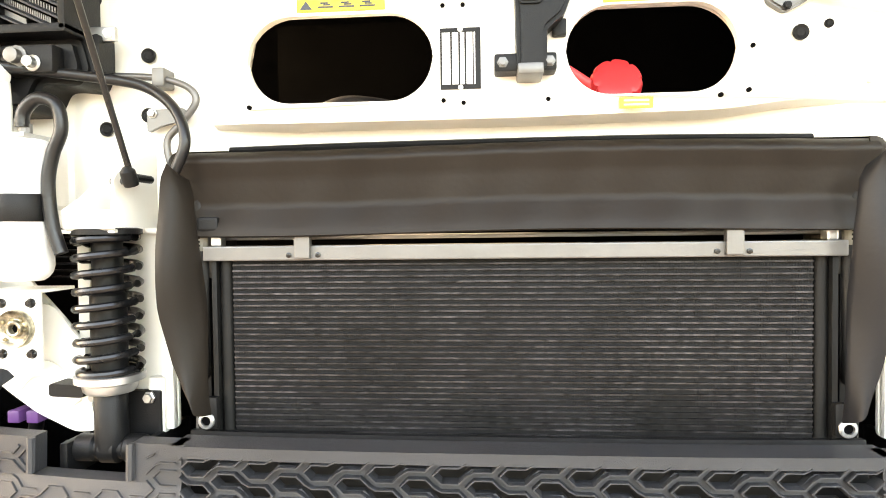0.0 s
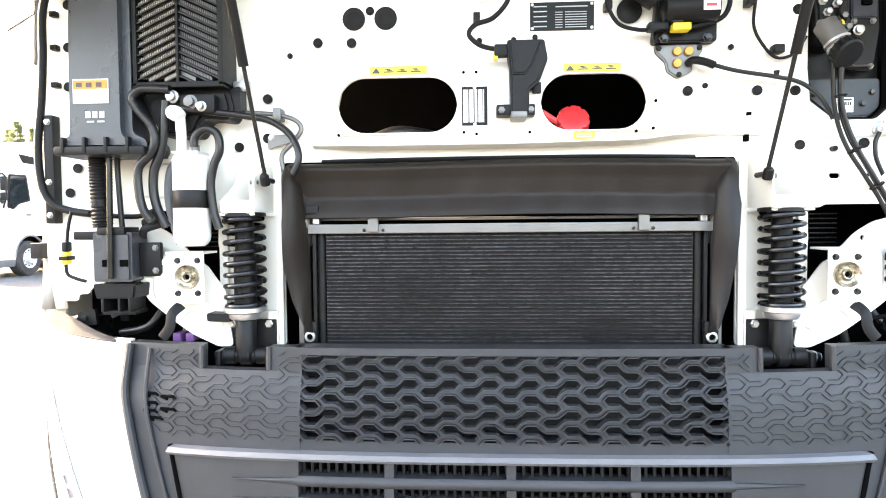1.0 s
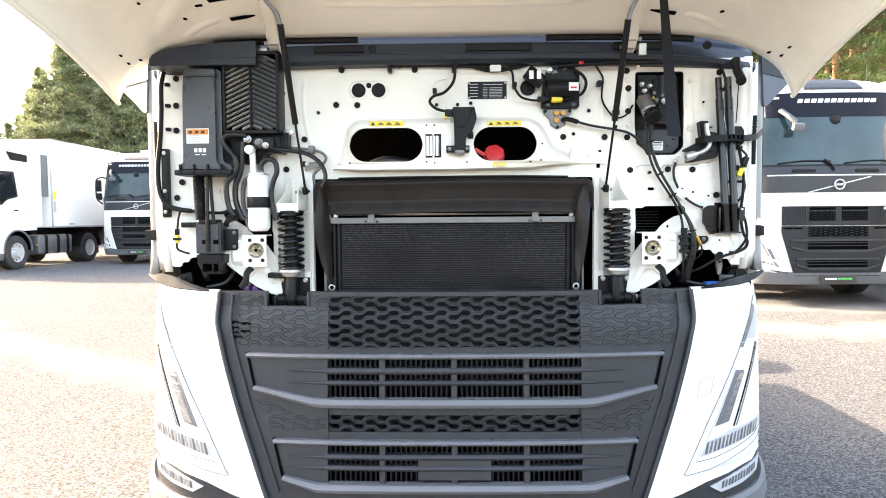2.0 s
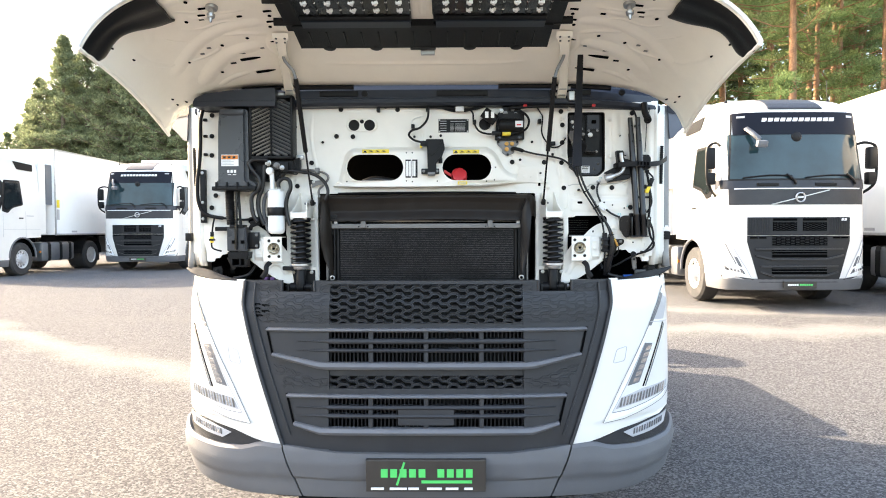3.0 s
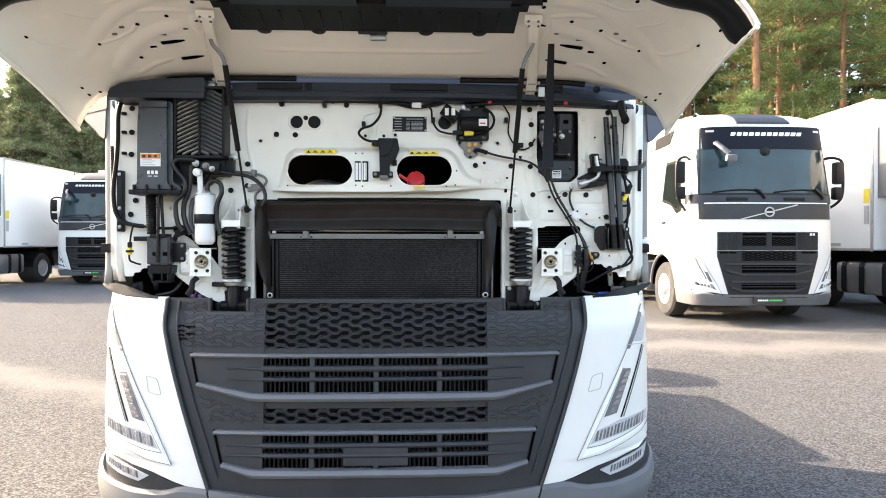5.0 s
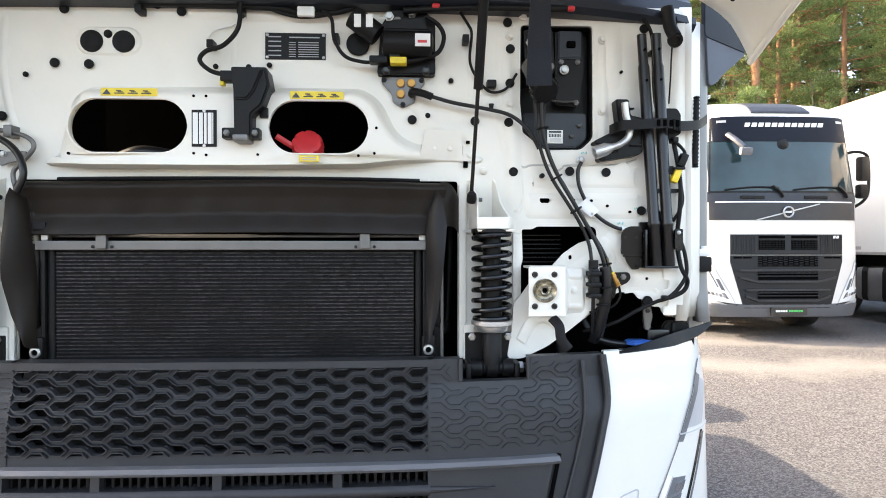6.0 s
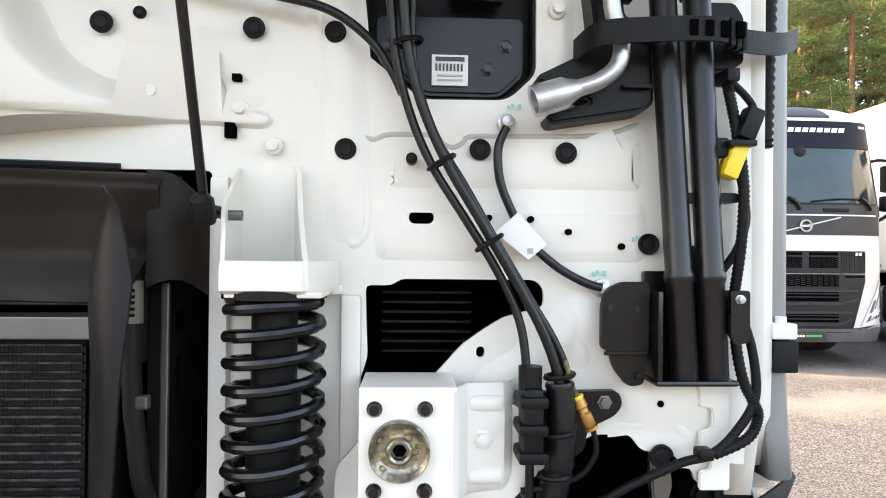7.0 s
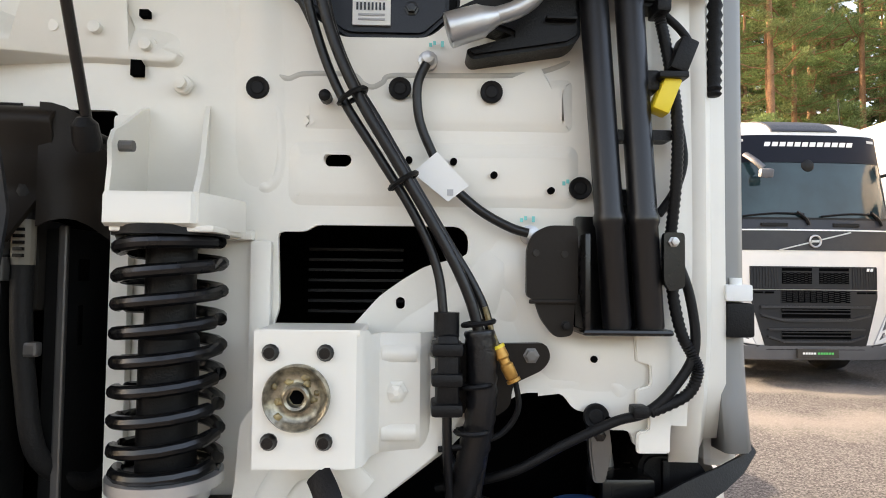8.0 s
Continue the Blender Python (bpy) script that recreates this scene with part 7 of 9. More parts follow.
block("plug", -0.028, 0.004, -0.05, -0.02, 1.972, 1.998, BLACK, unit, bevel=0.004)
block("plug_lock", -0.030, -0.020, -0.045, -0.025, 1.964, 1.982, YELLOW, unit, bevel=0.002)
unit.matrix_basis = Matrix.Translation((0, -0.034, 0.0284)) @ Matrix.Diagonal((0.982, 1, 0.982, 1))
line("wiring", at_y(-0.05, [(0.012, 2.160), (0.006, 2.100), (-0.028, 2.059), (-0.069, 2.044), (-0.084, 2.022), (-0.060, 1.998), (-0.026, 1.988)]), 0.0055, RUBBER, label="black cable to the sensor unit")
line("wiring", at_y(-0.02, [(-0.235, 2.166), (-0.125, 2.166), (0.01, 2.163), (0.105, 2.158), (0.166, 2.148), (0.242, 2.154), (0.297, 2.172)]), 0.007, RUBBER, label="black cable along the top edge")
line("wiring", at_y(-0.02, [(0.05, 2.170), (0.10, 2.150), (0.155, 2.140), (0.21, 2.146), (0.26, 2.160)]), 0.005, RUBBER)
block("cable_tag", 0.142, 0.184, -0.034, -0.014, 2.138, 2.162, WHITE, truck, "white cable tag", bevel=0.004)
for x, z in ((-0.235, 2.150), (0.006, 2.150), (-0.066, 2.068), (0.235, 2.088), (0.553, 2.09)):
    block("cable_clip", x - 0.008, x + 0.008, -0.036, 0.0, z - 0.010, z + 0.010, BLACK, truck, bevel=0.003)
line("thin_wire", at_y(-0.008, [(0.0, 2.165), (0.012, 2.14), (-0.02, 2.12), (-0.06, 2.108), (-0.074, 2.09)]), 0.0018, WHITE, seg=6, label="thin white wire")

# wiper motor and fittings
motor = smooth(part("wiper_motor", lathe(B(), (0.348, -0.055, 2.066), (1, 0, 0), [(0, 0.018), (0.004, 0.028), (0.010, 0.031), (0.112, 0.031), (0.120, 0.028), (0.124, 0.016)], 28), BLACK, truck, "black wiper motor with a yellow connector lock"))
smooth(part("gear_case", cyl(B(), (0.278, -0.05, 2.132), (0.338, -0.05, 2.088), 0.027, seg=24), BLACK, motor))
for k, d in enumerate((0.0, 0.028)):
    block("sticker", 0.284 + d, 0.300 + d, -0.0795, -0.0765, 2.098 + 0.0 * k, 2.128, WHITE, motor, bevel=0.0, m=Matrix.Translation((0.0, 0, 0)))
prism("motor_bracket", [(0.335, 2.000), (0.478, 2.000), (0.478, 2.13), (0.455, 2.155), (0.37, 2.158), (0.345, 2.12)], -0.03, -0.002, BLACK, motor, "", 0.008, 0.004)
for x, z, m in ((0.358, 2.008, GLOSSBLACK), (0.455, 2.008, GLOSSBLACK), (0.365, 2.140, STEEL), (0.385, 2.128, DARKALU), (0.436, 2.120, STEEL), (0.42, 2.148, DARKALU)):
    bolt(x, -0.032, z, 0.009, m, motor, 0.012)
prism("motor_cap", [(0.350, 2.092), (0.372, 2.118), (0.440, 2.122), (0.470, 2.092)], -0.078, -0.03, BLACK, motor, "", 0.006, 0.004)
block("sign", 0.428, 0.464, -0.0875, -0.0855, 2.052, 2.082, WHITE, motor, "white sticker with a red mark", bevel=0.0)
block("mark", 0.434, 0.456, -0.0885, -0.087, 2.060, 2.066, RED, motor, bevel=0.0)
block("plug", 0.318, 0.362, -0.06, -0.03, 2.020, 2.038, BLACK, motor, bevel=0.004)
block("plug_lock", 0.368, 0.408, -0.07, -0.04, 2.016, 2.032, YELLOW, motor, "yellow connector lock", bevel=0.003)
block("blue_clip", 0.366, 0.392, -0.066, -0.046, 2.034, 2.044, COWL, motor, bevel=0.003)
line("wiring", at_y(-0.035, [(0.205, 2.150), (0.226, 2.130), (0.232, 2.083), (0.257, 2.042), (0.300, 2.028), (0.335, 2.028)]), 0.0045, RUBBER)
line("wiring", at_y(-0.05, [(0.455, 2.135), (0.485, 2.115), (0.498, 2.085), (0.484, 2.049), (0.443, 2.032), (0.408, 2.026)]), 0.0055, RUBBER)
line("wiring", at_y(-0.015, [(0.54, 2.160), (0.560, 2.130), (0.569, 2.106), (0.565, 2.036), (0.590, 1.987), (0.618, 1.963), (0.655, 1.972), (0.682, 2.010)]), 0.0035, RUBBER)
block("clip_lug", 0.606, 0.630, -0.028, 0.0, 1.972, 1.992, BLACK, truck, bevel=0.004)
line("cross_rod", [(0.40, -0.045, 2.150), (0.55, -0.05, 2.158), (0.80, -0.05, 2.160)], 0.008, BLACK)
for x in (0.47, 0.80):
    smooth(part("red_grommet", lathe(B(), (x, -0.052, 2.160), (1, 0, 0), [(0, 0.005), (0.003, 0.007), (0.014, 0.007), (0.018, 0.005)], 14), RED, truck, "red rubber grommet"))

manifold = prism("manifold_plate", [(0.345, 1.999), (0.450, 1.999), (0.453, 1.984), (0.429, 1.953), (0.429, 1.937), (0.397, 1.922), (0.373, 1.938), (0.369, 1.959), (0.345, 1.984)], -0.014, 0.0, DARKALU, truck, "grey manifold plate with brass caps", 0.006, 0.003)
for x, z in ((0.393, 1.982), (0.419, 1.982), (0.393, 1.955)):
    smooth(part("brass_cap", lathe(B(), (x, -0.014, z), (0, -1, 0), [(0, 0.0105), (0.006, 0.0105), (0.008, 0.009), (0.008, 0.001)], 16), BRASS, manifold, "brass cap"))
for x, z in ((0.352, 1.990), (0.444, 1.990), (0.398, 1.930)):
    bolt(x, -0.014, z, 0.005, BLACK, manifold)
smooth(part("elbow", tube(B(), [(0.419, -0.012, 1.956), (0.424, -0.035, 1.957), (0.448, -0.038, 1.952), (0.470, -0.034, 1.945)], 0.009, 10, 5), BLACK, manifold))
line("air_hose", at_y(-0.030, [(0.443, 1.955), (0.519, 1.933), (0.603, 1.918), (0.660, 1.904), (0.700, 1.876), (0.722, 1.846), (0.735, 1.82)]), 0.0048, HOSE, label="thin black air hose")
line("hose_clip", at_y(-0.012, [(0.615, 1.935), (0.618, 1.920), (0.622, 1.935)]), 0.0035, BLACK)

# red oil filler cap behind the oval
bm = B()
q = Vector((0, -0.62, 0.30)).to_track_quat("Z", "Y")
loops = []
for h, r, bite in ((0.0, 0.036, 0), (0.004, 0.040, 0.5), (0.028, 0.039, 1), (0.034, 0.036, 1), (0.036, 0.031, 0.8), (0.0365, 0.014, 0)):
    ring = []
    for k in range(56):
        a = 2 * math.pi * k / 56
        notch = max(0, math.cos(7 * a)) ** 6
        ring.append(bm.verts.new(Vector((0.160, 0.030, 1.822)) + q @ Vector((r * (1 - 0.11 * bite * notch) * math.cos(a), r * (1 - 0.11 * bite * notch) * math.sin(a), h))))
    loops.append(ring)
for a, b in zip(loops, loops[1:]):
    for k in range(56):
        bm.faces.new((a[k], a[(k + 1) % 56], b[(k + 1) % 56], b[k]))
bm.faces.new(loops[-1])
capp = smooth(part("filler_cap", bm, RED, truck, "red oil filler cap in the oval opening"), 30)
line("cap_tether", [(0.124, 0.005, 1.828), (0.104, 0.0, 1.840), (0.086, -0.004, 1.851)], 0.0075, RED, capp, flat=0.4)
line("inner_hose", [(-0.32, 0.06, 1.80), (-0.27, 0.05, 1.815), (-0.22, 0.05, 1.812), (-0.16, 0.06, 1.80)], 0.018, HOSE)
# near-black sheet put in for the shade behind the ovals
block("oval_shade_sheet", -0.45, 0.45, 0.26, 0.29, 1.74, 2.02, VOID, truck, bevel=0.0)

# -- recessed box with the steering valve --
steer = prism("recess_back", [(x, z) for x, z in BOXHOLE], 0.05, 0.06, BLACK, truck, "black recessed box with valve and hoses", 0.012)
prism("box_floor", [(0.705, 1.92), (0.868, 1.92), (0.868, 1.856), (0.842, 1.832), (0.758, 1.832), (0.705, 1.876)], 0.020, 0.05, COWL, steer, "", 0.008, 0.004)
block("label", 0.766, 0.806, 0.0165, 0.0195, 1.842, 1.876, WHITE, steer, "white part label with bar code", bevel=0.0)
for k in range(8):
    block("print", 0.770 + k * 0.004, 0.772 + k * 0.004, 0.0155, 0.0168, 1.858, 1.866, GLOSSBLACK, steer, bevel=0.0)
block("print", 0.770, 0.802, 0.0155, 0.0168, 1.869, 1.8735, GLOSSBLACK, steer, bevel=0.0)
for k in range(2):
    block("print", 0.772, 0.800, 0.0155, 0.0168, 1.847 + k * 0.005, 1.849 + k * 0.005, SILVERLABEL, steer, bevel=0.0)
for x, z in ((0.718, 1.885), (0.848, 1.888), (0.828, 1.862)):
    bolt(x, 0.020, z, 0.006, GLOSSBLACK, steer)
prism("valve_plate", [(0.785, 2.125), (0.855, 2.125), (0.860, 2.03), (0.845, 1.935), (0.785, 1.94)], 0.012, 0.03, BLACK, steer, "", 0.006, 0.003)
prism("blue_plate", [(0.792, 2.125), (0.850, 2.125), (0.850, 2.055), (0.792, 2.055)], 0.004, 0.014, COWL, steer, "", 0.004, 0.003)
prism("square_port", [(0.812, 2.098), (0.834, 2.098), (0.834, 2.082), (0.812, 2.082)], -0.002, 0.006, VOID, steer, "", 0.003)
for x, z in ((0.800, 2.048), (0.842, 2.048), (0.838, 1.945), (0.805, 2.025)):
    bolt(x, 0.010, z, 0.0055, DARKALU, steer)
bolt(0.806, 0.004, 2.026, 0.009, STEEL, steer, 0.012, 10)
prism("valve_mount", [(0.700, 2.12), (0.772, 2.12), (0.778, 2.02), (0.755, 1.985), (0.705, 1.99)], -0.02, 0.05, BLACK, steer, "", 0.006, 0.006)
vb = smooth(part("valve_body", cyl(B(), (0.715, -0.03, 2.03), (0.735, -0.06, 1.97), 0.026, seg=24), DARKALU, steer))
smooth(part("valve_ring", cyl(B(), (0.729, -0.052, 1.987), (0.7305, -0.054, 1.982), 0.0285, seg=24), ALU, steer))
smooth(part("valve_ring", cyl(B(), (0.733, -0.057, 1.976), (0.7345, -0.059, 1.971), 0.0285, seg=24), ALU, steer))
smooth(part("valve_cap", lathe(B(), (0.736, -0.06, 1.966), (0.25, -0.75, -0.6), [(0, 0.031), (0.004, 0.033), (0.022, 0.033), (0.026, 0.029), (0.027, 0.002)], 24), BLACK, steer))
for k in range(16):
    a = 2 * math.pi * k / 16
    q = Vector((0.25, -0.75, -0.6)).to_track_quat("Z", "Y")
    c = Vector((0.736, -0.06, 1.966)) + q @ Vector((0.033 * math.cos(a), 0.033 * math.sin(a), 0.012))
    part("cap_rib", box(B(), -0.002, 0.002, -0.002, 0.002, -0.010, 0.010, 0.0, m=Matrix.Translation(c) @ q.to_matrix().to_4x4()), BLACK, steer)
for x, z in ((0.712, 2.085), (0.722, 2.060), (0.742, 2.078), (0.756, 2.050), (0.765, 2.025), (0.708, 2.035)):
    bolt(x, -0.022, z, 0.007, STEEL if x > 0.71 and z > 2.05 else DARKALU, steer, 0.014)
block("yellow_clip", 0.752, 0.758, -0.03, -0.018, 2.03, 2.05, YELLOW, steer, bevel=0.002)
line("valve_cable", at_y(-0.03, [(0.76, 2.10), (0.75, 2.06), (0.762, 2.04)]), 0.006, RUBBER, steer)
line("thin_pipe", at_y(0.0, [(0.752, 1.95), (0.80, 1.945), (0.838, 1.946)]), 0.0025, DARKALU, steer, seg=6)

# -- harness down the panel --
harness = line("cable_harness", [(0.720, -0.055, 1.945), (0.723, -0.05, 1.905), (0.729, -0.045, 1.850), (0.744, -0.04, 1.795), (0.766, -0.04, 1.745), (0.800, -0.04, 1.692), (0.835, -0.04, 1.636), (0.857, -0.042, 1.585), (0.864, -0.045, 1.530), (0.867, -0.045, 1.48), (0.868, -0.04, 1.42), (0.872, -0.02, 1.36)], 0.0046, HOSE, label="bundle of black cables tied together", seg=12)
line("cable", [(0.735, -0.06, 1.945), (0.736, -0.055, 1.90), (0.742, -0.05, 1.850), (0.758, -0.048, 1.797), (0.782, -0.048, 1.745), (0.815, -0.048, 1.690), (0.850, -0.046, 1.632), (0.876, -0.046, 1.585), (0.892, -0.046, 1.545), (0.898, -0.046, 1.510), (0.898, -0.045, 1.46), (0.893, -0.04, 1.41), (0.885, -0.02, 1.35)], 0.0054, HOSE, harness, seg=12)
line("cable", [(0.745, -0.05, 1.94), (0.744, -0.04, 1.88), (0.750, -0.035, 1.830), (0.770, -0.034, 1.775), (0.800, -0.034, 1.725), (0.835, -0.034, 1.665), (0.868, -0.034, 1.61), (0.892, -0.036, 1.570), (0.906, -0.038, 1.535), (0.908, -0.04, 1.49), (0.905, -0.04, 1.43), (0.895, -0.02, 1.35)], 0.0045, HOSE, harness, seg=12)
for p, ang in (((0.740, -0.052, 1.868), 10), ((0.775, -0.052, 1.748), 30), ((0.824, -0.052, 1.668), 32), ((0.896, -0.054, 1.535), 8), ((0.893, -0.058, 1.478), 5), ((0.89, -0.055, 1.435), 0)):
    smooth(part("cable_tie", tube(B(), [pose(*p, 0, -ang, 0) @ Vector((0.0145 * math.cos(a), 0.006 + 0.0125 * math.sin(a), 0)) for a in [2 * math.pi * k / 12 for k in range(13)]], 0.0026, 6, 1), BLACK, harness))
smooth(part("tie_lug", lathe(B(), (0.745, -0.01, 1.755), (0, -1, 0), [(0, 0.006), (0.014, 0.006), (0.016, 0.003)], 12), BLACK, harness))
smooth(part("tape_sleeve", tube(B(), [(0.897, -0.044, 1.528), (0.900, -0.044, 1.490), (0.898, -0.040, 1.440), (0.888, -0.024, 1.385), (0.880, 0.0, 1.340)], 0.0145, 14, 8, 1.0, 0.05), HOSE, harness, "black taped sleeve"), 60)
smooth(part("connector", box(B(), 0.856, 0.878, -0.068, -0.034, 1.455, 1.526, 0.008), BLACK, harness, "black ribbed in-line connector"))
for z in (1.458, 1.485, 1.512):
    smooth(part("connector_collar", box(B(), 0.852, 0.881, -0.072, -0.030, z - 0.006, z + 0.006, 0.004), BLACK, harness))
smooth(part("connector_boot", cyl(B(), (0.866, -0.05, 1.522), (0.866, -0.05, 1.545), 0.012, seg=14), BLACK, harness))
brk = prism("harness_bracket", [(0.867, 1.512), (0.965, 1.514), (0.970, 1.500), (0.962, 1.488), (0.932, 1.474), (0.930, 1.452), (0.911, 1.440), (0.867, 1.450), (0.856, 1.470)], -0.022, -0.012, SHROUD, truck, "dark brown bracket behind the harness", 0.008)
bolt(0.950, -0.022, 1.502, 0.006, DARKALU, brk)
smooth(part("fuse_holder", lathe(B(), (0.914, -0.045, 1.514), (0.45, -0.1, -0.95), [(0, 0.004), (0.002, 0.006), (0.012, 0.0065), (0.014, 0.005), (0.018, 0.005), (0.020, 0.0065), (0.032, 0.006), (0.036, 0.003)], 12), BRASS, harness, "amber fuse holder"))
for d in (0.0, 0.034):
    c = Vector((0.914, -0.045, 1.514)) + Vector((0.45, -0.1, -0.95)).normalized() * d
    smooth(part("fuse_band", lathe(B(), c, (0.45, -0.1, -0.95), [(0, 0.0068), (0.003, 0.0068)], 12), BRASS if d else YELLOW, harness))
line("fuse_wire", [(0.902, -0.045, 1.55), (0.908, -0.045, 1.530), (0.914, -0.045, 1.514)], 0.0028, GREASE, harness, seg=6)
line("fuse_wire", [(0.931, -0.048, 1.480), (0.934, -0.045, 1.455), (0.92, -0.04, 1.432), (0.89, -0.04, 1.420), (0.86, -0.035, 1.415)], 0.003, RUBBER, harness, seg=6)

# ground strap with paper tag
gs = line("earth_cable", at_y(-0.018, [(0.8445, 1.790), (0.836, 1.768), (0.838, 1.734), (0.851, 1.701), (0.866, 1.674), (0.884, 1.656), (0.905, 1.640), (0.930, 1.627), (0.947, 1.622)]), 0.0048, HOSE, label="black earth cable with a white paper tag")
for x, z in ((0.846, 1.797), (0.951, 1.621)):
    smooth(part("terminal", lathe(B(), (x, -0.002, z), (0, -1, 0), [(0, 0.010), (0.006, 0.010), (0.007, 0.007), (0.018, 0.006), (0.019, 0.002)], 12), ALU, gs))
bm = B()
tg = [(0.832, 1.679), (0.856, 1.700), (0.887, 1.667), (0.867, 1.651)]
sheet(bm, tg, -0.0275, -0.0265)
part("paper_tag", bm, WHITE, gs, "folded white paper tag")
bm = B()
sheet(bm, [(0.866, 1.657), (0.872, 1.657), (0.872, 1.663), (0.866, 1.663)], -0.0285, -0.0274)
part("tag_print", bm, SILVERLABEL, gs)
for x, z in ((0.853, 1.812), (0.990, 1.672), (0.947, 1.634)):
    bm = B()
    for k in range(4):
        box(bm, x - 0.006 + 0.004 * k, x - 0.003 + 0.004 * k, -0.0055, -0.0048, z + 0.002 * (k % 3), z + 0.004 + 0.002 * (k % 2))
    part("paint_mark", bm, mat("teal_paint_mark", (0.15, 0.60, 0.58), 0.6), truck, "teal paint mark")

# -- tubes, wrench and strap --
for k, (low, top) in enumerate((((1.031, -0.034, 1.530), (0.986, -0.048, 2.100)), ((1.063, -0.034, 1.530), (1.022, -0.050, 2.102)))):
    low, top = Vector(low), Vector(top)
    d = top - low
    bm = B()
    lathe(bm, low, d, [(0, 0.0130), (0.002, 0.0136), (0.098, 0.0136), (0.102, 0.0154), (0.108, 0.0154), (0.112, 0.0138), (d.length * 0.86, 0.0138), (d.length * 0.875, 0.0115), (d.length, 0.0115)], 24)
    t = smooth(part("jack_tube", bm, TUBEBLACK, None), 50)
    tagged(t, "long black steel tube standing in a foot bracket", "tube", group="tubes on the service panel")
    smooth(part("tube_mouth", cyl(B(), top + d.normalized() * 0.0005, top + d.normalized() * 0.001, 0.010, seg=16), VOID, t))
    for q in (0.80, 0.93):
        c = low.lerp(top, q)
        smooth(part("tube_hole", cyl(B(), c + Vector((0, -0.0175, 0)), c + Vector((0, -0.012, 0)), 0.003, seg=8), VOID, t))
foot = prism("foot_bracket", [(0.996, 1.640), (1.022, 1.640), (1.026, 1.668), (1.072, 1.668), (1.082, 1.60), (1.082, 1.525), (0.996, 1.525)], -0.010, -0.002, GLOSSBLACK, truck, "black foot bracket for the tubes", 0.003)
block("side_wall", 0.996, 1.001, -0.050, -0.003, 1.525, 1.620, GLOSSBLACK, foot, bevel=0.001)
block("foot_plate", 0.994, 1.080, -0.052, 0.0, 1.524, 1.530, GLOSSBLACK, foot, bevel=0.003)
prism("tube_spacer", [(1.015, 1.722), (1.085, 1.722), (1.085, 1.712), (1.015, 1.712)], -0.04, -0.02, BLACK, truck)
pl = prism("brown_plate", [(0.944, 1.606), (0.951, 1.622), (0.965, 1.629), (0.994, 1.629), (0.994, 1.560), (0.991, 1.552), (0.989, 1.522), (0.972, 1.520), (0.958, 1.538), (0.952, 1.556), (0.944, 1.560)], -0.030, -0.022, SHROUD, truck, "dark brown sheet bracket", 0.006)
for x, z in ((0.953, 1.602), (0.981, 1.601)):
    smooth(part("plate_hole", cyl(B(), (x, -0.0315, z), (x, -0.0295, z), 0.0034, seg=12), TANKDUST, pl))
bolt(0.982, -0.030, 1.532, 0.0038, DULLMETAL, pl)
block("plate_fold", 0.946, 0.992, -0.034, -0.03, 1.553, 1.557, SHROUD, pl, bevel=0.001)
rb = prism("end_bracket", [(1.070, 1.622), (1.090, 1.622), (1.090, 1.570), (1.076, 1.566), (1.070, 1.575)], -0.052, -0.046, GLOSSBLACK, truck, "", 0.004)
bolt(1.079, -0.052, 1.613, 0.0038, ALU, rb)
block("bracket_web", 1.086, 1.090, -0.046, -0.002, 1.572, 1.620, GLOSSBLACK, rb, bevel=0.001)
hold = prism("wrench_holder", [(0.926, 1.945), (0.960, 1.945), (0.965, 1.905), (0.992, 1.90), (0.996, 1.815), (0.985, 1.806), (0.888, 1.790), (0.882, 1.800), (0.93, 1.815), (0.872, 1.835), (0.875, 1.842), (0.935, 1.872)], -0.036, 0.0, BLACK, truck, "black plastic holder of the wheel wrench", 0.006, 0.004)
for x, z in ((0.955, 1.92), (0.975, 1.88), (0.975, 1.83)):
    block("holder_rib", x - 0.015, x + 0.015, -0.044, -0.03, z - 0.002, z + 0.002, BLACK, hold, bevel=0.001)
bm = B()
tube(bm, [(0.940, -0.062, 1.930), (0.943, -0.062, 1.898), (0.952, -0.062, 1.868), (0.948, -0.062, 1.845), (0.930, -0.062, 1.829), (0.905, -0.062, 1.820)], 0.0085, 14, 6)
wrench = smooth(part("wheel_wrench", bm, ALU, None, ""), 50)
tagged(wrench, "bent grey steel wheel wrench with a socket end", "wrench")
smooth(part("socket", lathe(B(), (0.910, -0.062, 1.8215), (-0.95, 0, -0.31), [(0, 0.0085), (0.012, 0.013), (0.016, 0.0155), (0.046, 0.0165), (0.048, 0.0165), (0.047, 0.012), (0.03, 0.011)], 20), ALU, wrench))
# belt round the tubes
bm = B()
path = [(0.912, -0.03, 1.868), (0.925, -0.074, 1.871), (0.975, -0.082, 1.874), (1.02, -0.080, 1.877), (1.052, -0.076, 1.877), (1.075, -0.055, 1.876), (1.112, -0.035, 1.880), (1.150, -0.01, 1.889), (1.195, 0.04, 1.914)]
loops = []
for p in spline(path, 6):
    loops.append([bm.verts.new(p + Vector((0, dy, dz))) for dy, dz in ((-0.0015, -0.012), (0.0015, -0.012), (0.0015, 0.012), (-0.0015, 0.012))])
for a, b in zip(loops, loops[1:]):
    for i in range(4):
        bm.faces.new((a[i], a[(i + 1) % 4], b[(i + 1) % 4], b[i]))
belt = smooth(part("rubber_belt", bm, RUBBER, truck, "black rubber strap round the tubes"), 40)
for k in range(4):
    x = 1.012 + 0.016 * k
    block("belt_slot", x, x + 0.008, -0.0835 + 0.001 * k, -0.0775 + 0.001 * k, 1.870, 1.885, VOID, belt, bevel=0.0)
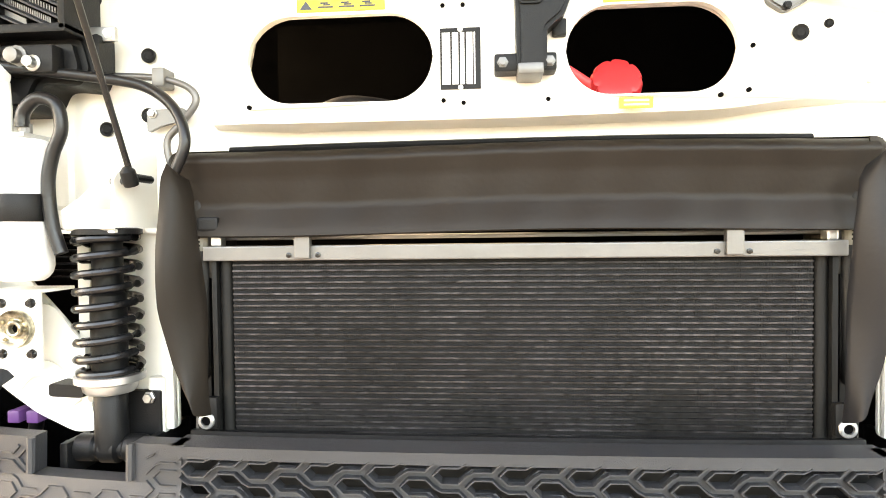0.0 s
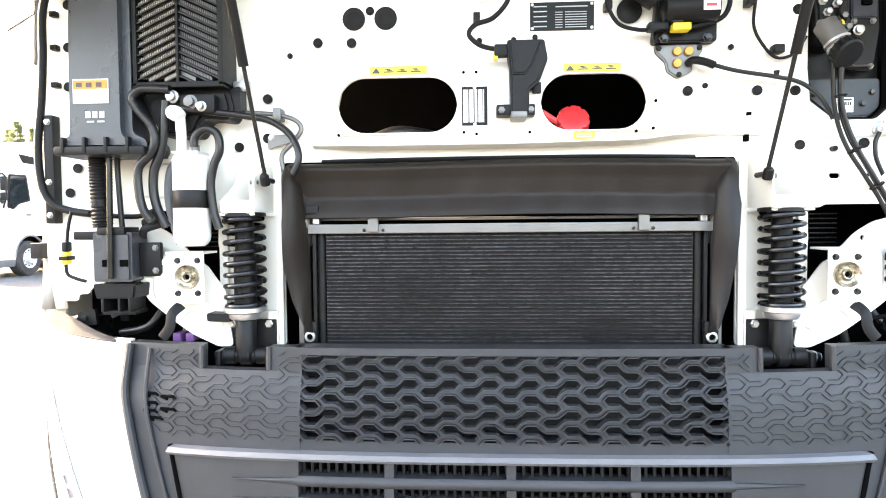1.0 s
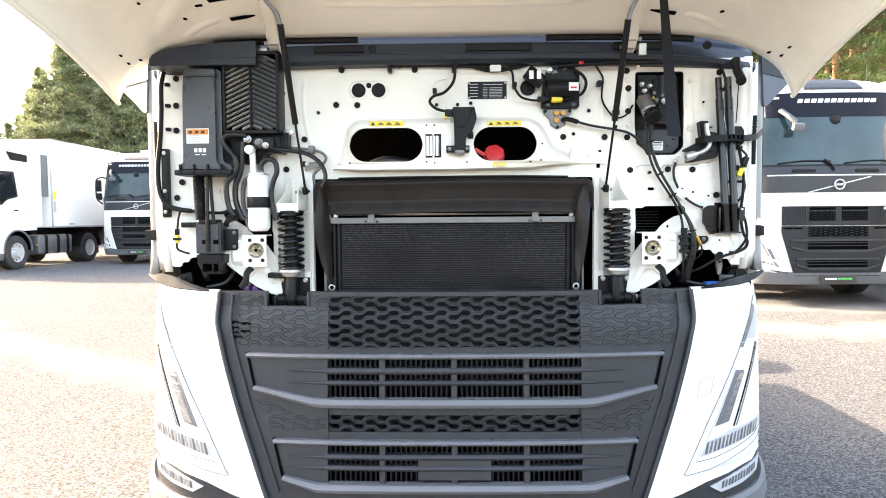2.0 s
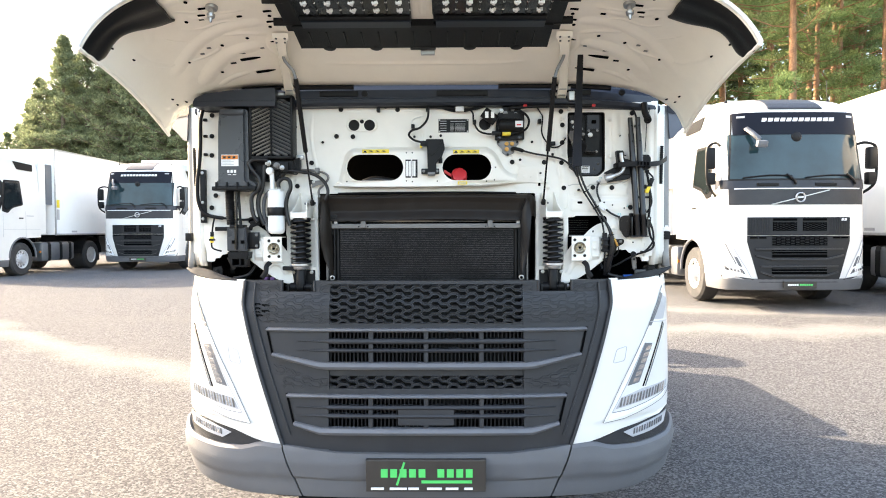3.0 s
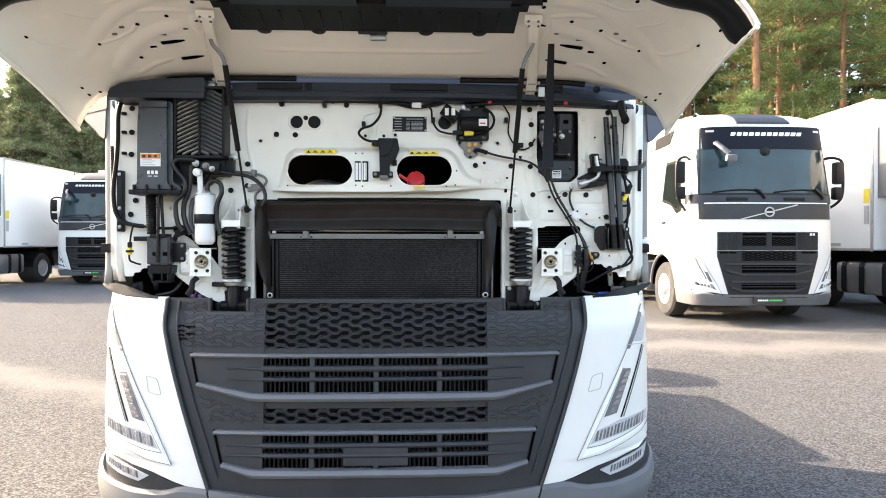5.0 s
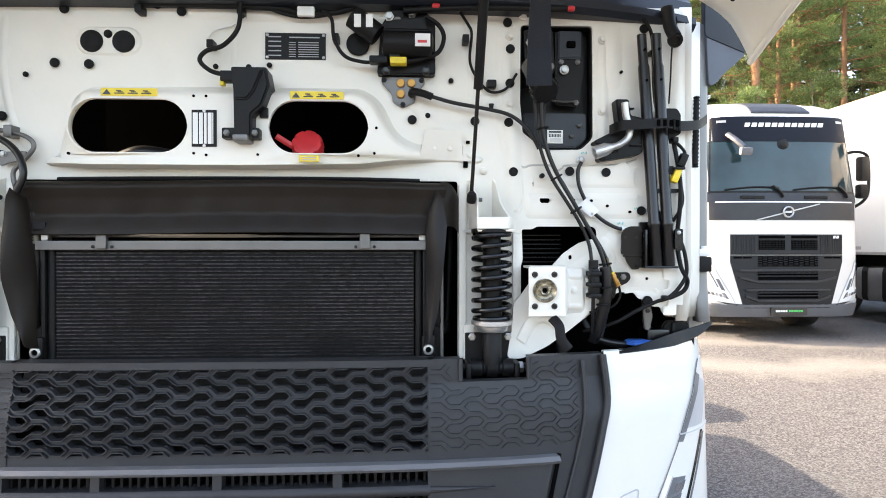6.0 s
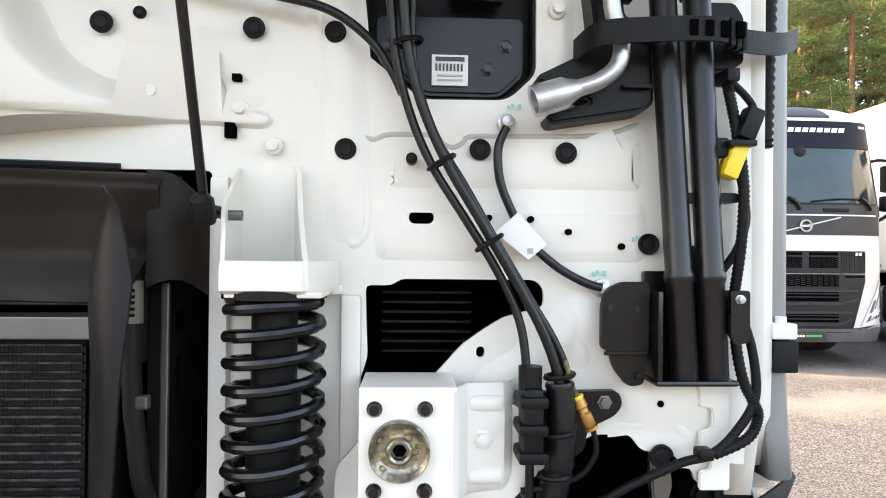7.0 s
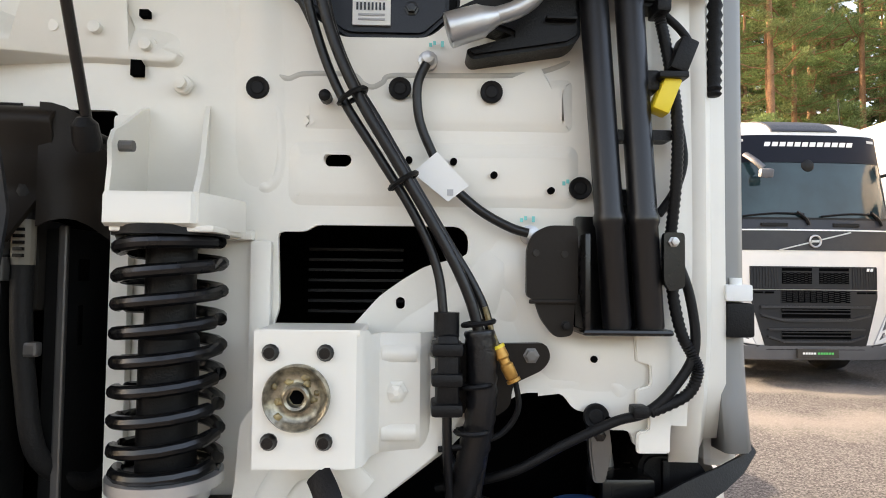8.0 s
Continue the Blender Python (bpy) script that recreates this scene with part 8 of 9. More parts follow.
for k in range(3):
    block("belt_buckle", 1.055 + 0.009 * k, 1.060 + 0.009 * k, -0.078 + 0.006 * k, -0.066 + 0.006 * k, 1.862, 1.890, RUBBER, belt, bevel=0.001)
hb = prism("tube_holder", [(1.045, 1.925), (1.085, 1.925), (1.095, 1.91), (1.095, 1.862), (1.075, 1.850), (1.045, 1.850)], -0.03, 0.0, BLACK, truck, "black plastic tube holder", 0.005, 0.004)

# tabbed sheet below the tubes
prism("tabbed_sheet", [(1.056, 1.527), (1.092, 1.527), (1.092, 1.404), (1.058, 1.404), (1.058, 1.425), (1.070, 1.427), (1.070, 1.442), (1.058, 1.444), (1.058, 1.468), (1.072, 1.471), (1.072, 1.492), (1.057, 1.495)], -0.010, -0.006, PRIMER, firewall, "", 0.004, 0.0015)

# right-hand wiring
line("corrugated_wire", [(1.070, -0.035, 1.848), (1.074, -0.035, 1.832), (1.081, -0.04, 1.785), (1.086, -0.045, 1.731), (1.087, -0.04, 1.675), (1.085, -0.03, 1.619)], 0.0055, RUBBER, seg=10, ribs=0.10, n=22, label="black corrugated wiring tube")
line("wiring", at_y(-0.02, [(1.092, 1.76), (1.100, 1.72), (1.102, 1.693), (1.093, 1.665), (1.077, 1.642)]), 0.0045, RUBBER)
line("corrugated_wire", at_y(-0.03, [(1.086, 1.60), (1.087, 1.564), (1.095, 1.526), (1.106, 1.504), (1.111, 1.488), (1.100, 1.466), (1.064, 1.449)]), 0.0055, RUBBER, seg=10, ribs=0.10, n=14)
line("wiring", [(1.090, -0.03, 1.60), (1.104, -0.03, 1.560), (1.108, -0.03, 1.509), (1.086, -0.03, 1.471), (1.060, -0.03, 1.449), (1.031, -0.025, 1.439), (0.982, -0.02, 1.415), (0.930, -0.01, 1.385), (0.86, 0.02, 1.36)], 0.0048, RUBBER)
block("wire_clip", 1.046, 1.062, -0.038, -0.018, 1.444, 1.456, BLACK, truck, bevel=0.004)
plug(1.018, 1.440, 0.013)
line("wiring", at_y(-0.03, [(1.072, 1.85), (1.080, 1.84), (1.095, 1.826), (1.104, 1.812), (1.098, 1.798)]), 0.004, RUBBER)
y2 = smooth(part("connector", box(B(), -0.0085, 0.0085, -0.010, 0.010, -0.016, 0.020, 0.003, m=pose(1.073, -0.045, 1.752, 0, 22, 0)), YELLOW, truck, "yellow and black connector on the wiring"))
smooth(part("connector_shell", box(B(), -0.009, 0.009, -0.010, 0.010, -0.018, 0.016, 0.003, m=pose(1.091, -0.045, 1.793, 0, 22, 0)), BLACK, y2))
block("connector_mount", 1.054, 1.068, -0.05, -0.02, 1.758, 1.778, BLACK, y2, bevel=0.003)
block("connector_band", 1.064, 1.092, -0.060, -0.030, 1.768, 1.774, BLACK, y2, bevel=0.001)
block("wire_knot", 1.066, 1.080, -0.05, -0.02, 1.836, 1.850, BLACK, truck, bevel=0.003)
line("wiring", at_y(-0.015, [(0.985, 2.165), (1.005, 2.150), (1.022, 2.120), (1.028, 2.08), (1.030, 1.99), (1.035, 1.93)]), 0.0045, RUBBER)
line("thin_wire", at_y(-0.012, [(1.090, 2.160), (1.088, 2.13), (1.078, 2.08), (1.074, 2.00), (1.070, 1.94)]), 0.002, RUBBER, seg=6)
block("wire_clip", 1.018, 1.034, -0.028, 0.0, 2.060, 2.072, BLACK, truck, bevel=0.003)
bb = line("rubber_buffer", [(1.058, -0.03, 2.175), (1.062, -0.035, 2.13), (1.072, -0.045, 2.098)], 0.016, RUBBER, seg=14, label="black rubber hatch buffer")
smooth(part("buffer_end", lathe(B(), (1.073, -0.035, 2.094), (0, -1, -0.4), [(0, 0.017), (0.010, 0.019), (0.016, 0.017), (0.017, 0.009), (0.013, 0.008)], 16), BLACK, bb))

# hinge stop on the right pillar
hs = block("hinge_stop", 1.205, 1.238, 0.10, 0.16, 1.509, 1.550, RUBBER, truck, "black rubber stop with a cream clip", bevel=0.004)
block("stop_clip", 1.203, 1.236, 0.10, 0.15, 1.552, 1.572, WHITE, hs, bevel=0.003)
smooth(part("stop_pin", cyl(B(), (1.222, 0.115, 1.57), (1.222, 0.115, 1.580), 0.007, seg=12), WHITE, hs))
hs = block("hinge_stop", -1.238, -1.205, 0.08, 0.14, 1.509, 1.550, RUBBER, truck, "black rubber stop", bevel=0.004)

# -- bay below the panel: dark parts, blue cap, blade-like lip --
# near-black floor and back sheets added in place of the bay's shade
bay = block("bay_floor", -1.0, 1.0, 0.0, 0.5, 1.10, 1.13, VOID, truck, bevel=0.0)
block("bay_shade_back", -1.15, 1.15, 0.20, 0.22, 1.10, 1.75, VOID, bay, bevel=0.0)
for s in (1, -1):
    block("bay_box", min(s * 0.92, s * 1.02), max(s * 0.92, s * 1.02), 0.03, 0.14, 1.14, 1.28, GLOSSBLACK, bay, bevel=0.01)
    block("bay_bracket", min(s * 1.04, s * 1.10), max(s * 1.04, s * 1.10), 0.05, 0.12, 1.28, 1.36, GLOSSBLACK, bay, bevel=0.006)
    line("bay_hose", [(s * 0.78, 0.05, 1.40), (s * 0.80, 0.04, 1.33), (s * 0.82, 0.04, 1.25)], 0.012, HOSE)
    line("bay_hose", [(s * 0.86, 0.06, 1.40), (s * 0.90, 0.04, 1.34), (s * 0.98, 0.05, 1.32)], 0.010, HOSE)
    if s < 0:
        line("bay_strut", [(s * 1.00, 0.11, 1.44), (s * 1.005, 0.11, 1.40), (s * 1.01, 0.12, 1.34)], 0.012, BLACK, flat=0.4)
    # radiator side frame seen in the gap
    line("side_pipe", [(s * 0.508, 0.08, 1.67), (s * 0.518, 0.09, 1.64), (s * 0.520, 0.10, 1.58), (s * 0.518, 0.10, 1.50), (s * 0.512, 0.10, 1.35)], 0.008, BLACK)
    for k in range(7):
        block("side_louvre", min(s * 0.71, s * 0.82), max(s * 0.71, s * 0.82), 0.10, 0.12, 1.535 + k * 0.012, 1.538 + k * 0.012, BLACK, bay, bevel=0.0)
    # lip along the corner panel
    bm = B()
    pts = []
    for k in range(13):
        x = 0.925 + 0.300 * k / 12
        e = max(0, (k - 8) / 4) ** 1.5
        p = on_front(x, 1.324 + 0.010 * (k / 12) + 0.036 * max(0, (k - 7) / 5) ** 2, 0.002)
        pts.append((s * (p.x + 0.030 * e), p.y + 0.006 - 0.03 * e, p.z))
    loops = []
    for k, p in enumerate(pts):
        h = (0.023 if s > 0 else 0.037) * math.sin(math.pi * min(1, k / 12) ** 1.6) + 0.002
        loops.append([bm.verts.new((p[0], p[1] + dy, p[2] + dz)) for dy, dz in ((-0.006, -0.004), (0.006, h), (0.010, h), (0.0, -0.008))])
    for a, b in zip(loops, loops[1:]):
        for i in range(4):
            bm.faces.new((a[i], a[(i + 1) % 4], b[(i + 1) % 4], b[i]))
    bm.faces.new(loops[0])
    bm.faces.new(loops[-1][::-1])
    # sunlight on the left lip is put in by its paler rubber
    smooth(part("edge_lip", bm, RUBBER if s > 0 else LIPGREY, truck, "rubber lip on the corner panel"), 40)
    # top ledge behind the corner panels, near-black for the shade in the gap
    bm = B()
    grid(bm, lambda u, v: (lambda p: Vector((s * p.x, p.y + 0.004 + (0.06 + 0.10 * u) * v, 1.322 - 0.03 * v)))(on_front(0.88 + 0.35 * u, 1.322, -0.004)), 10, 2, (0, 0, -0.006))
    part("gap_shade_ledge", bm, VOID, truck)
cap = smooth(part("blue_cap", lathe(B(), (1.018, 0.052, 1.320), (0, 0, 1), [(0, 0.034), (0.003, 0.039), (0.009, 0.039), (0.012, 0.034), (0.013, 0.002)], 24), BLUE, truck, "blue washer fluid cap"))
smooth(part("filler_neck", cyl(B(), (1.018, 0.052, 1.26), (1.018, 0.052, 1.322), 0.030, seg=20), BLACK, cap))

hb = prism("pump_housing", [(1.088, 1.300), (1.094, 1.368), (1.104, 1.379), (1.150, 1.381), (1.168, 1.362), (1.184, 1.338), (1.184, 1.300)], 0.085, 0.150, BLACK, truck, "black pump housing in the side bay", 0.008, 0.005)
block("housing_rib", 1.118, 1.126, 0.078, 0.086, 1.305, 1.372, BLACK, hb, bevel=0.002)
for k in range(4):
    block("housing_rib", 1.040 + 0.018 * k, 1.045 + 0.018 * k, 0.060, 0.090, 1.300, 1.365 - 0.006 * k, GLOSSBLACK, hb, bevel=0.0015)
prism("cable_guide", [(1.020, 1.425), (1.042, 1.425), (1.046, 1.395), (1.038, 1.362), (1.026, 1.362), (1.022, 1.390)], 0.030, 0.042, DARKALU, hb, "grey metal cable guide", 0.004, 0.002)
bolt(1.032, 0.030, 1.412, 0.005, GLOSSBLACK, hb)
line("washer_pipe", [(1.062, 0.10, 1.330), (1.060, 0.10, 1.368), (1.052, 0.10, 1.405), (1.048, 0.10, 1.44)], 0.007, GREYTRIM)

# open cells at the outer end of the grille
for x, z, w in ((-0.812, 1.208, 0.020), (-0.766, 1.204, 0.021), (-0.812, 1.188, 0.020), (-0.766, 1.176, 0.021), (-0.812, 1.170, 0.019), (-0.800, 1.155, 0.022)):
    bm = surf_poly(B(), [(x - w, z + 0.006), (x + w * 0.6, z + 0.006), (x + w, z), (x + w * 0.6, z - 0.006), (x - w, z - 0.006)], 0.0022, 0.003, 1)
    part("open_cell", bm, VOID, grille)

# webbing pull strap hanging from the hatch
bm = B()
loops = []
for k, p in enumerate(spline([(0.686, -0.335, 2.325), (0.658, -0.45, 2.17), (0.634, -0.55, 2.03), (0.612, -0.64, 1.91), (0.597, -0.71, 1.802)], 5)):
    w = 0.012 + 0.006 * (k / 20)
    loops.append([bm.verts.new(p + Vector((dx, dy, 0))) for dx, dy in ((-w, -0.002), (w, -0.002), (w, 0.002), (-w, 0.002))])
for a, b in zip(loops, loops[1:]):
    for i in range(4):
        bm.faces.new((a[i], a[(i + 1) % 4], b[(i + 1) % 4], b[i]))
bm.faces.new(loops[0])
bm.faces.new(loops[-1][::-1])
smooth(part("pull_strap", bm, RUBBER, truck, "black webbing pull strap of the hatch"))

# dark corner deflectors beside the pillars, and the ribbed seals
for s in (1, -1):
    bm = sheet(B(), rounded([(1.215, 2.275), (1.36, 2.255), (1.405, 2.225), (1.405, 2.145), (1.30, 2.065), (1.262, 2.030), (1.235, 2.02)], 0.015), 0.0, 0.025)
    for v in bm.verts:
        v.co = Vector((s * v.co.x, v.co.y + 0.10 + 0.75 * (v.co.x - 1.215), v.co.z))
    dfl = smooth(part("corner_deflector", bm, DEFLECTOR, truck, "blue-grey plastic corner deflector"), 30)
    bm = sheet(B(), rounded([(1.215, 2.277), (1.362, 2.257), (1.407, 2.227), (1.407, 2.150), (1.216, 2.150)], 0.012), -0.004, 0.0)
    for v in bm.verts:
        v.co = Vector((s * v.co.x, v.co.y + 0.10 + 0.75 * (v.co.x - 1.215), v.co.z))
    smooth(part("dark_band", bm, VISOR, dfl, "blue-black upper band"), 30)
    line("ribbed_seal", [(s * 1.178, 0.075, 1.79), (s * 1.180, 0.075, 1.88), (s * 1.182, 0.075, 1.98)], 0.008, RUBBER, ribs=0.15, n=18, label="black ribbed seal")


# ---- parked trucks ----
def glyphs(bm, xs, z0, z1, y, slant=0.0):
    """A row of plain bars, the size of a line of print."""
    for xa, xb in xs:
        ya = y(xa) if callable(y) else y
        vs = bmesh.ops.create_cube(bm, size=1)["verts"]
        for v in vs:
            zz = (z0 + z1) / 2 + v.co.z * (z1 - z0)
            v.co = Vector(((xa + xb) / 2 + v.co.x * (xb - xa) + slant * (zz - z0), ya + v.co.y * 0.004, zz))
    return bm


CAB_Y = [(0.28, 0.04), (0.50, 0.0), (1.30, 0.0), (1.76, 0.01), (2.02, 0.02), (2.19, 0.035), (2.95, 0.115), (3.33, 0.155), (3.42, 0.22), (3.52, 0.36), (3.60, 0.55), (3.67, 0.80), (3.72, 1.10), (3.76, 1.50)]
CAB_W = [(0.28, 1.225), (0.50, 1.245), (2.10, 1.245), (2.95, 1.165), (3.33, 1.125), (3.52, 1.085), (3.60, 1.04), (3.67, 0.97), (3.72, 0.87), (3.76, 0.72)]


def cab_front(x, z):
    """The parked cab's bowed front, y over width and height."""
    a = min(abs(x) / lerp_table(z, CAB_W), 0.99999)
    return lerp_table(z, CAB_Y) + 0.45 * (1 - (1 - a ** 3.5) ** (1 / 3.5))


def parked_truck():
    """A tractor unit of the same make, front at y = 0 facing -y, standing on z = 0."""
    t = tagged(new("parked_truck"), "white tractor unit parked with a closed grille", "truck", group="parked trucks")
    F = cab_front
    hwz = lambda z: lerp_table(z, CAB_W)

    def ring(z, d=0.0, yend=2.28, n=28, m=6):
        """Points round the cab at one height, from side to side."""
        w, y0 = hwz(z) + d, lerp_table(z, CAB_Y)
        corner = y0 + 0.45
        out = [Vector((-w, yend + (corner - yend) * k / m, z)) for k in range(m)]
        for k in range(n + 1):
            a = 2 * k / n - 1
            c = math.copysign(1 - (1 - abs(a)) ** 1.7, a)
            out.append(Vector((w * c, y0 - d + (0.45 + d) * (1 - (1 - min(abs(c), 1) ** 3.5) ** (1 / 3.5)), z)))
        return out + [Vector((w, corner + (yend - corner) * k / m, z)) for k in range(1, m + 1)]

    def loft_rings(rings, close=False):
        bm = B()
        loops = [[bm.verts.new(p) for p in r] for r in rings]
        for a, b in zip(loops, loops[1:]):
            for i in range(len(a) - 1):
                bm.faces.new((a[i], a[i + 1], b[i + 1], b[i]))
        if close:
            bm.faces.new(loops[-1])
        return bm

    def wall(zs, name, material, d, xa=-1.245, xb=1.245, n=28, deep=0.02, label="", hw=None, parent=None, nz=8):
        def f(u, v):
            z = zs[0] + (zs[1] - zs[0]) * v
            k = hw(z) if hw else 1
            w = 2 * u - 1
            x = (xa + xb) / 2 + (xb - xa) / 2 * math.copysign(1 - (1 - abs(w)) ** 1.5, w) * k
            return Vector((x, F(x, z) - d, z))
        return smooth(part(name, grid(B(), f, n, nz, (0, deep, 0)), material, parent or t, label), 40)

    def laid(name, pts, d, material, parent, s=1, deep=0.01, label=""):
        """A polygon (x, z) laid on the front."""
        bm = sheet(B(), pts, 0, deep)
        for v in bm.verts:
            v.co = Vector((s * v.co.x, F(v.co.x, v.co.z) - d + v.co.y, v.co.z))
        return part(name, bm, material, parent, label)
    # shell: flanks, bowed front and domed roof in one skin, open at the wheel arches
    arch_y = lambda z: 1.42 - math.sqrt(max(0, 0.60 ** 2 - (z - 0.55) ** 2)) if z < 1.15 else 2.28
    rows = [0.50, 0.60, 0.70, 0.80, 0.90, 1.0, 1.08, 1.13, 1.151, 1.3, 1.55, 1.76, 2.02, 2.19, 2.5, 2.75, 2.95, 3.15, 3.33, 3.38, 3.42, 3.47, 3.52, 3.56, 3.60, 3.64, 3.67, 3.70, 3.72, 3.74, 3.76]
    bm = loft_rings([ring(z, 0, arch_y(z)) for z in rows], True)
    back = [ring(z, 0, 2.28) for z in (1.151, 2.0, 2.95, 3.33, 3.52, 3.67, 3.76)]
    for a, b in zip(back, back[1:]):
        bm.faces.new([bm.verts.new(p) for p in (a[0], a[-1], b[-1], b[0])])
    smooth(part("cab_body", bm, PAINT, t, "glossy white cab shell"), 35)
    wall((2.03, 2.19), "scuttle", COWL, 0.012)
    wall((2.18, 2.97), "windscreen", SCREENGLASS, 0.010, -1.12, 1.12, label="dark tinted windscreen", nz=10)
    wall((2.17, 2.20), "screen_seal", BLACK, 0.014, -1.13, 1.13, nz=1)
    vis = wall((2.955, 3.335), "sun_visor", VISOR, 0.022, -1.04, 1.04, label="dark blue brow with a white print")
    for s in (1, -1):
        laid("pillar_trim", [(1.035, 3.33), (1.055, 3.33), (1.135, 2.2), (1.115, 2.2)], 0.014, BLACK, t, s)
        laid("marker_light", [(0.86, 3.245), (0.98, 3.245), (0.98, 3.28), (0.86, 3.28)], 0.028, SILVERLABEL, vis, s)
    xs = [(-0.60 + k * 0.103, -0.60 + k * 0.103 + 0.078) for k in range(12)]
    part("print", glyphs(B(), xs, 3.175, 3.235, lambda x: F(x, 3.2) - 0.027, 0.25), WHITE, vis)
    part("camera_pod", lathe(B(), (-0.02, F(0, 2.9) - 0.012, 2.91), (0, -1, 0), [(0, 0.09), (0.012, 0.075), (0.02, 0.03)], 16), BLACK, t)
    # roof hatch lies on the sloping front of the roof
    bm = grid(B(), lambda u, v: Vector(((2 * u - 1) * (0.46 - 0.05 * v), F((2 * u - 1) * (0.46 - 0.05 * v), 3.395 + 0.315 * v) - 0.02, 3.403 + 0.315 * v)), 10, 14, (0, 0.03, -0.01))
    smooth(part("roof_hatch", bm, CHARCOAL, t, "dark roof hatch"), 40)
    # near-black box stands for the shade inside the cab
    part("cab_shade_box", box(B(), -1.1, 1.1, 0.62, 2.2, 1.0, 3.2), VOID, t)
    for s in (1, -1):

        def flank(name, pts, d, material, label="", thick=0.006, parent=t):
            bm = sheet(B(), pts, -thick, 0)
            for v in bm.verts:
                v.co = Vector((s * (hwz(v.co.z) + d + v.co.y), v.co.x, v.co.z))
            return part(name, bm, material, parent, label)
        wf = flank("window_frame", rounded([(0.56, 1.93), (0.60, 2.22), (0.74, 2.86), (1.44, 2.88), (1.48, 2.14), (1.02, 2.04), (0.80, 1.88)], 0.05), 0.004, BLACK)
        flank("side_window", rounded([(0.66, 2.02), (0.68, 2.22), (0.80, 2.81), (1.39, 2.82), (1.42, 2.19), (1.02, 2.10), (0.82, 1.97)], 0.05), 0.008, SIDEGLASS, "dark side window", parent=wf)
        part("door_handle", box(B(), s * 1.252 - 0.008, s * 1.252 + 0.008, 1.28, 1.46, 1.72, 1.76, 0.003), BLACK, t)
        part("side_emblem", box(B(), s * 1.248 - 0.004, s * 1.248 + 0.004, 1.62, 1.95, 1.80, 1.83), SILVERLABEL, t)
        seam = B()
        for y in (0.60, 1.58):
            box(seam, s * 1.246 - 0.002, s * 1.246 + 0.002, y, y + 0.010, 1.18, 1.95)
        box(seam, s * 1.246 - 0.002, s * 1.246 + 0.002, 0.60, 2.25, 1.40, 1.41)
        part("door_seam", seam, SILVERLABEL, t)
        flank("side_deflector_window", rounded([(1.22, 3.46), (1.34, 3.22), (2.06, 3.20), (2.10, 3.42)], 0.04), 0.02, BLACK)
        for y, zz, m in ((2.285, 1.25, PAINT), (2.64, 2.20, SLATGREY)):
            part("side_fairing", box(B(), min(s * 1.16, s * 1.20), max(s * 1.16, s * 1.20), y, y + 0.33, zz, 3.50, 0.01), m, t)
        # mirrors: two housings in a hoop-shaped carrier
        mh = smooth(part("door_mirror", box(B(), -0.075, 0.075, -0.06, 0.07, -0.19, 0.19, 0.035, m=pose(s * 1.385, 0.30, 2.57, 0, 0, s * 8)), BLACK, t, "black door mirror"), 40)
        smooth(part("wide_mirror", box(B(), -0.075, 0.075, -0.055, 0.07, -0.11, 0.11, 0.035, m=pose(s * 1.375, 0.30, 2.22, 0, 0, s * 8)), BLACK, mh), 40)
        part("mirror_glass", box(B(), -0.06, 0.06, 0.07, 0.075, -0.165, 0.165, 0.0, m=pose(s * 1.385, 0.30, 2.57, 0, 0, s * 8)), MIRROR, mh)
        part("mirror_glass", box(B(), -0.06, 0.06, 0.07, 0.075, -0.09, 0.09, 0.0, m=pose(s * 1.375, 0.30, 2.22, 0, 0, s * 8)), MIRROR, mh)
        part("mirror_arm", tube(B(), [(s * 1.15, 0.46, 2.80), (s * 1.27, 0.34, 2.84), (s * 1.40, 0.28, 2.80), (s * 1.455, 0.28, 2.68), (s * 1.455, 0.28, 2.25), (s * 1.40, 0.30, 2.08), (s * 1.28, 0.40, 1.96), (s * 1.21, 0.48, 1.90)], 0.024, 8, 4), BLACK, mh)
        # headlight: a V of clear lens with dark cells behind it
        hl = laid("headlight", [(0.80, 0.515), (0.885, 0.68), (0.945, 0.77), (1.07, 1.01), (1.125, 1.145), (1.195, 1.10), (1.15, 0.95), (1.06, 0.765), (1.205, 0.735), (1.19, 0.635), (1.0, 0.555)], 0.012, TRAILER, t, s)
        laid("lamp_recess", [(0.935, 0.70), (1.015, 0.87), (1.065, 0.885), (0.985, 0.715)], 0.018, SLATGREY, hl, s)
        laid("lamp_lens", [(0.88, 0.575), (1.18, 0.655), (1.19, 0.715), (0.94, 0.665)], 0.018, SLATGREY, hl, s)
        for k in range(5):
            x0 = 0.925 + 0.05 * k
            laid("lamp_cell", [(x0, 0.597 + 0.013 * k), (x0 + 0.034, 0.606 + 0.013 * k), (x0 + 0.044, 0.650 + 0.011 * k), (x0 + 0.012, 0.643 + 0.011 * k)], 0.023, CHROME, hl, s)
        laid("lamp_lens", [(1.040, 0.755), (1.130, 0.94), (1.19, 1.10), (1.175, 1.112), (1.112, 0.945), (1.024, 0.757)], 0.018, SLATGREY, hl, s)
        laid("lens_seam", [(0.80, 0.515), (0.885, 0.68), (1.07, 1.01), (1.125, 1.145), (1.115, 1.15), (1.058, 1.015), (0.873, 0.684), (0.79, 0.518)], 0.016, SILVERLABEL, hl, s)
        laid("fog_trim", [(0.74, 0.50), (0.80, 0.455), (1.21, 0.50), (1.225, 0.60), (1.0, 0.535)], 0.014, CHARCOAL, t, s)
        laid("fog_lamp", [(0.90, 0.49), (1.15, 0.515), (1.18, 0.565), (1.0, 0.53)], 0.020, SILVERLABEL, t, s)
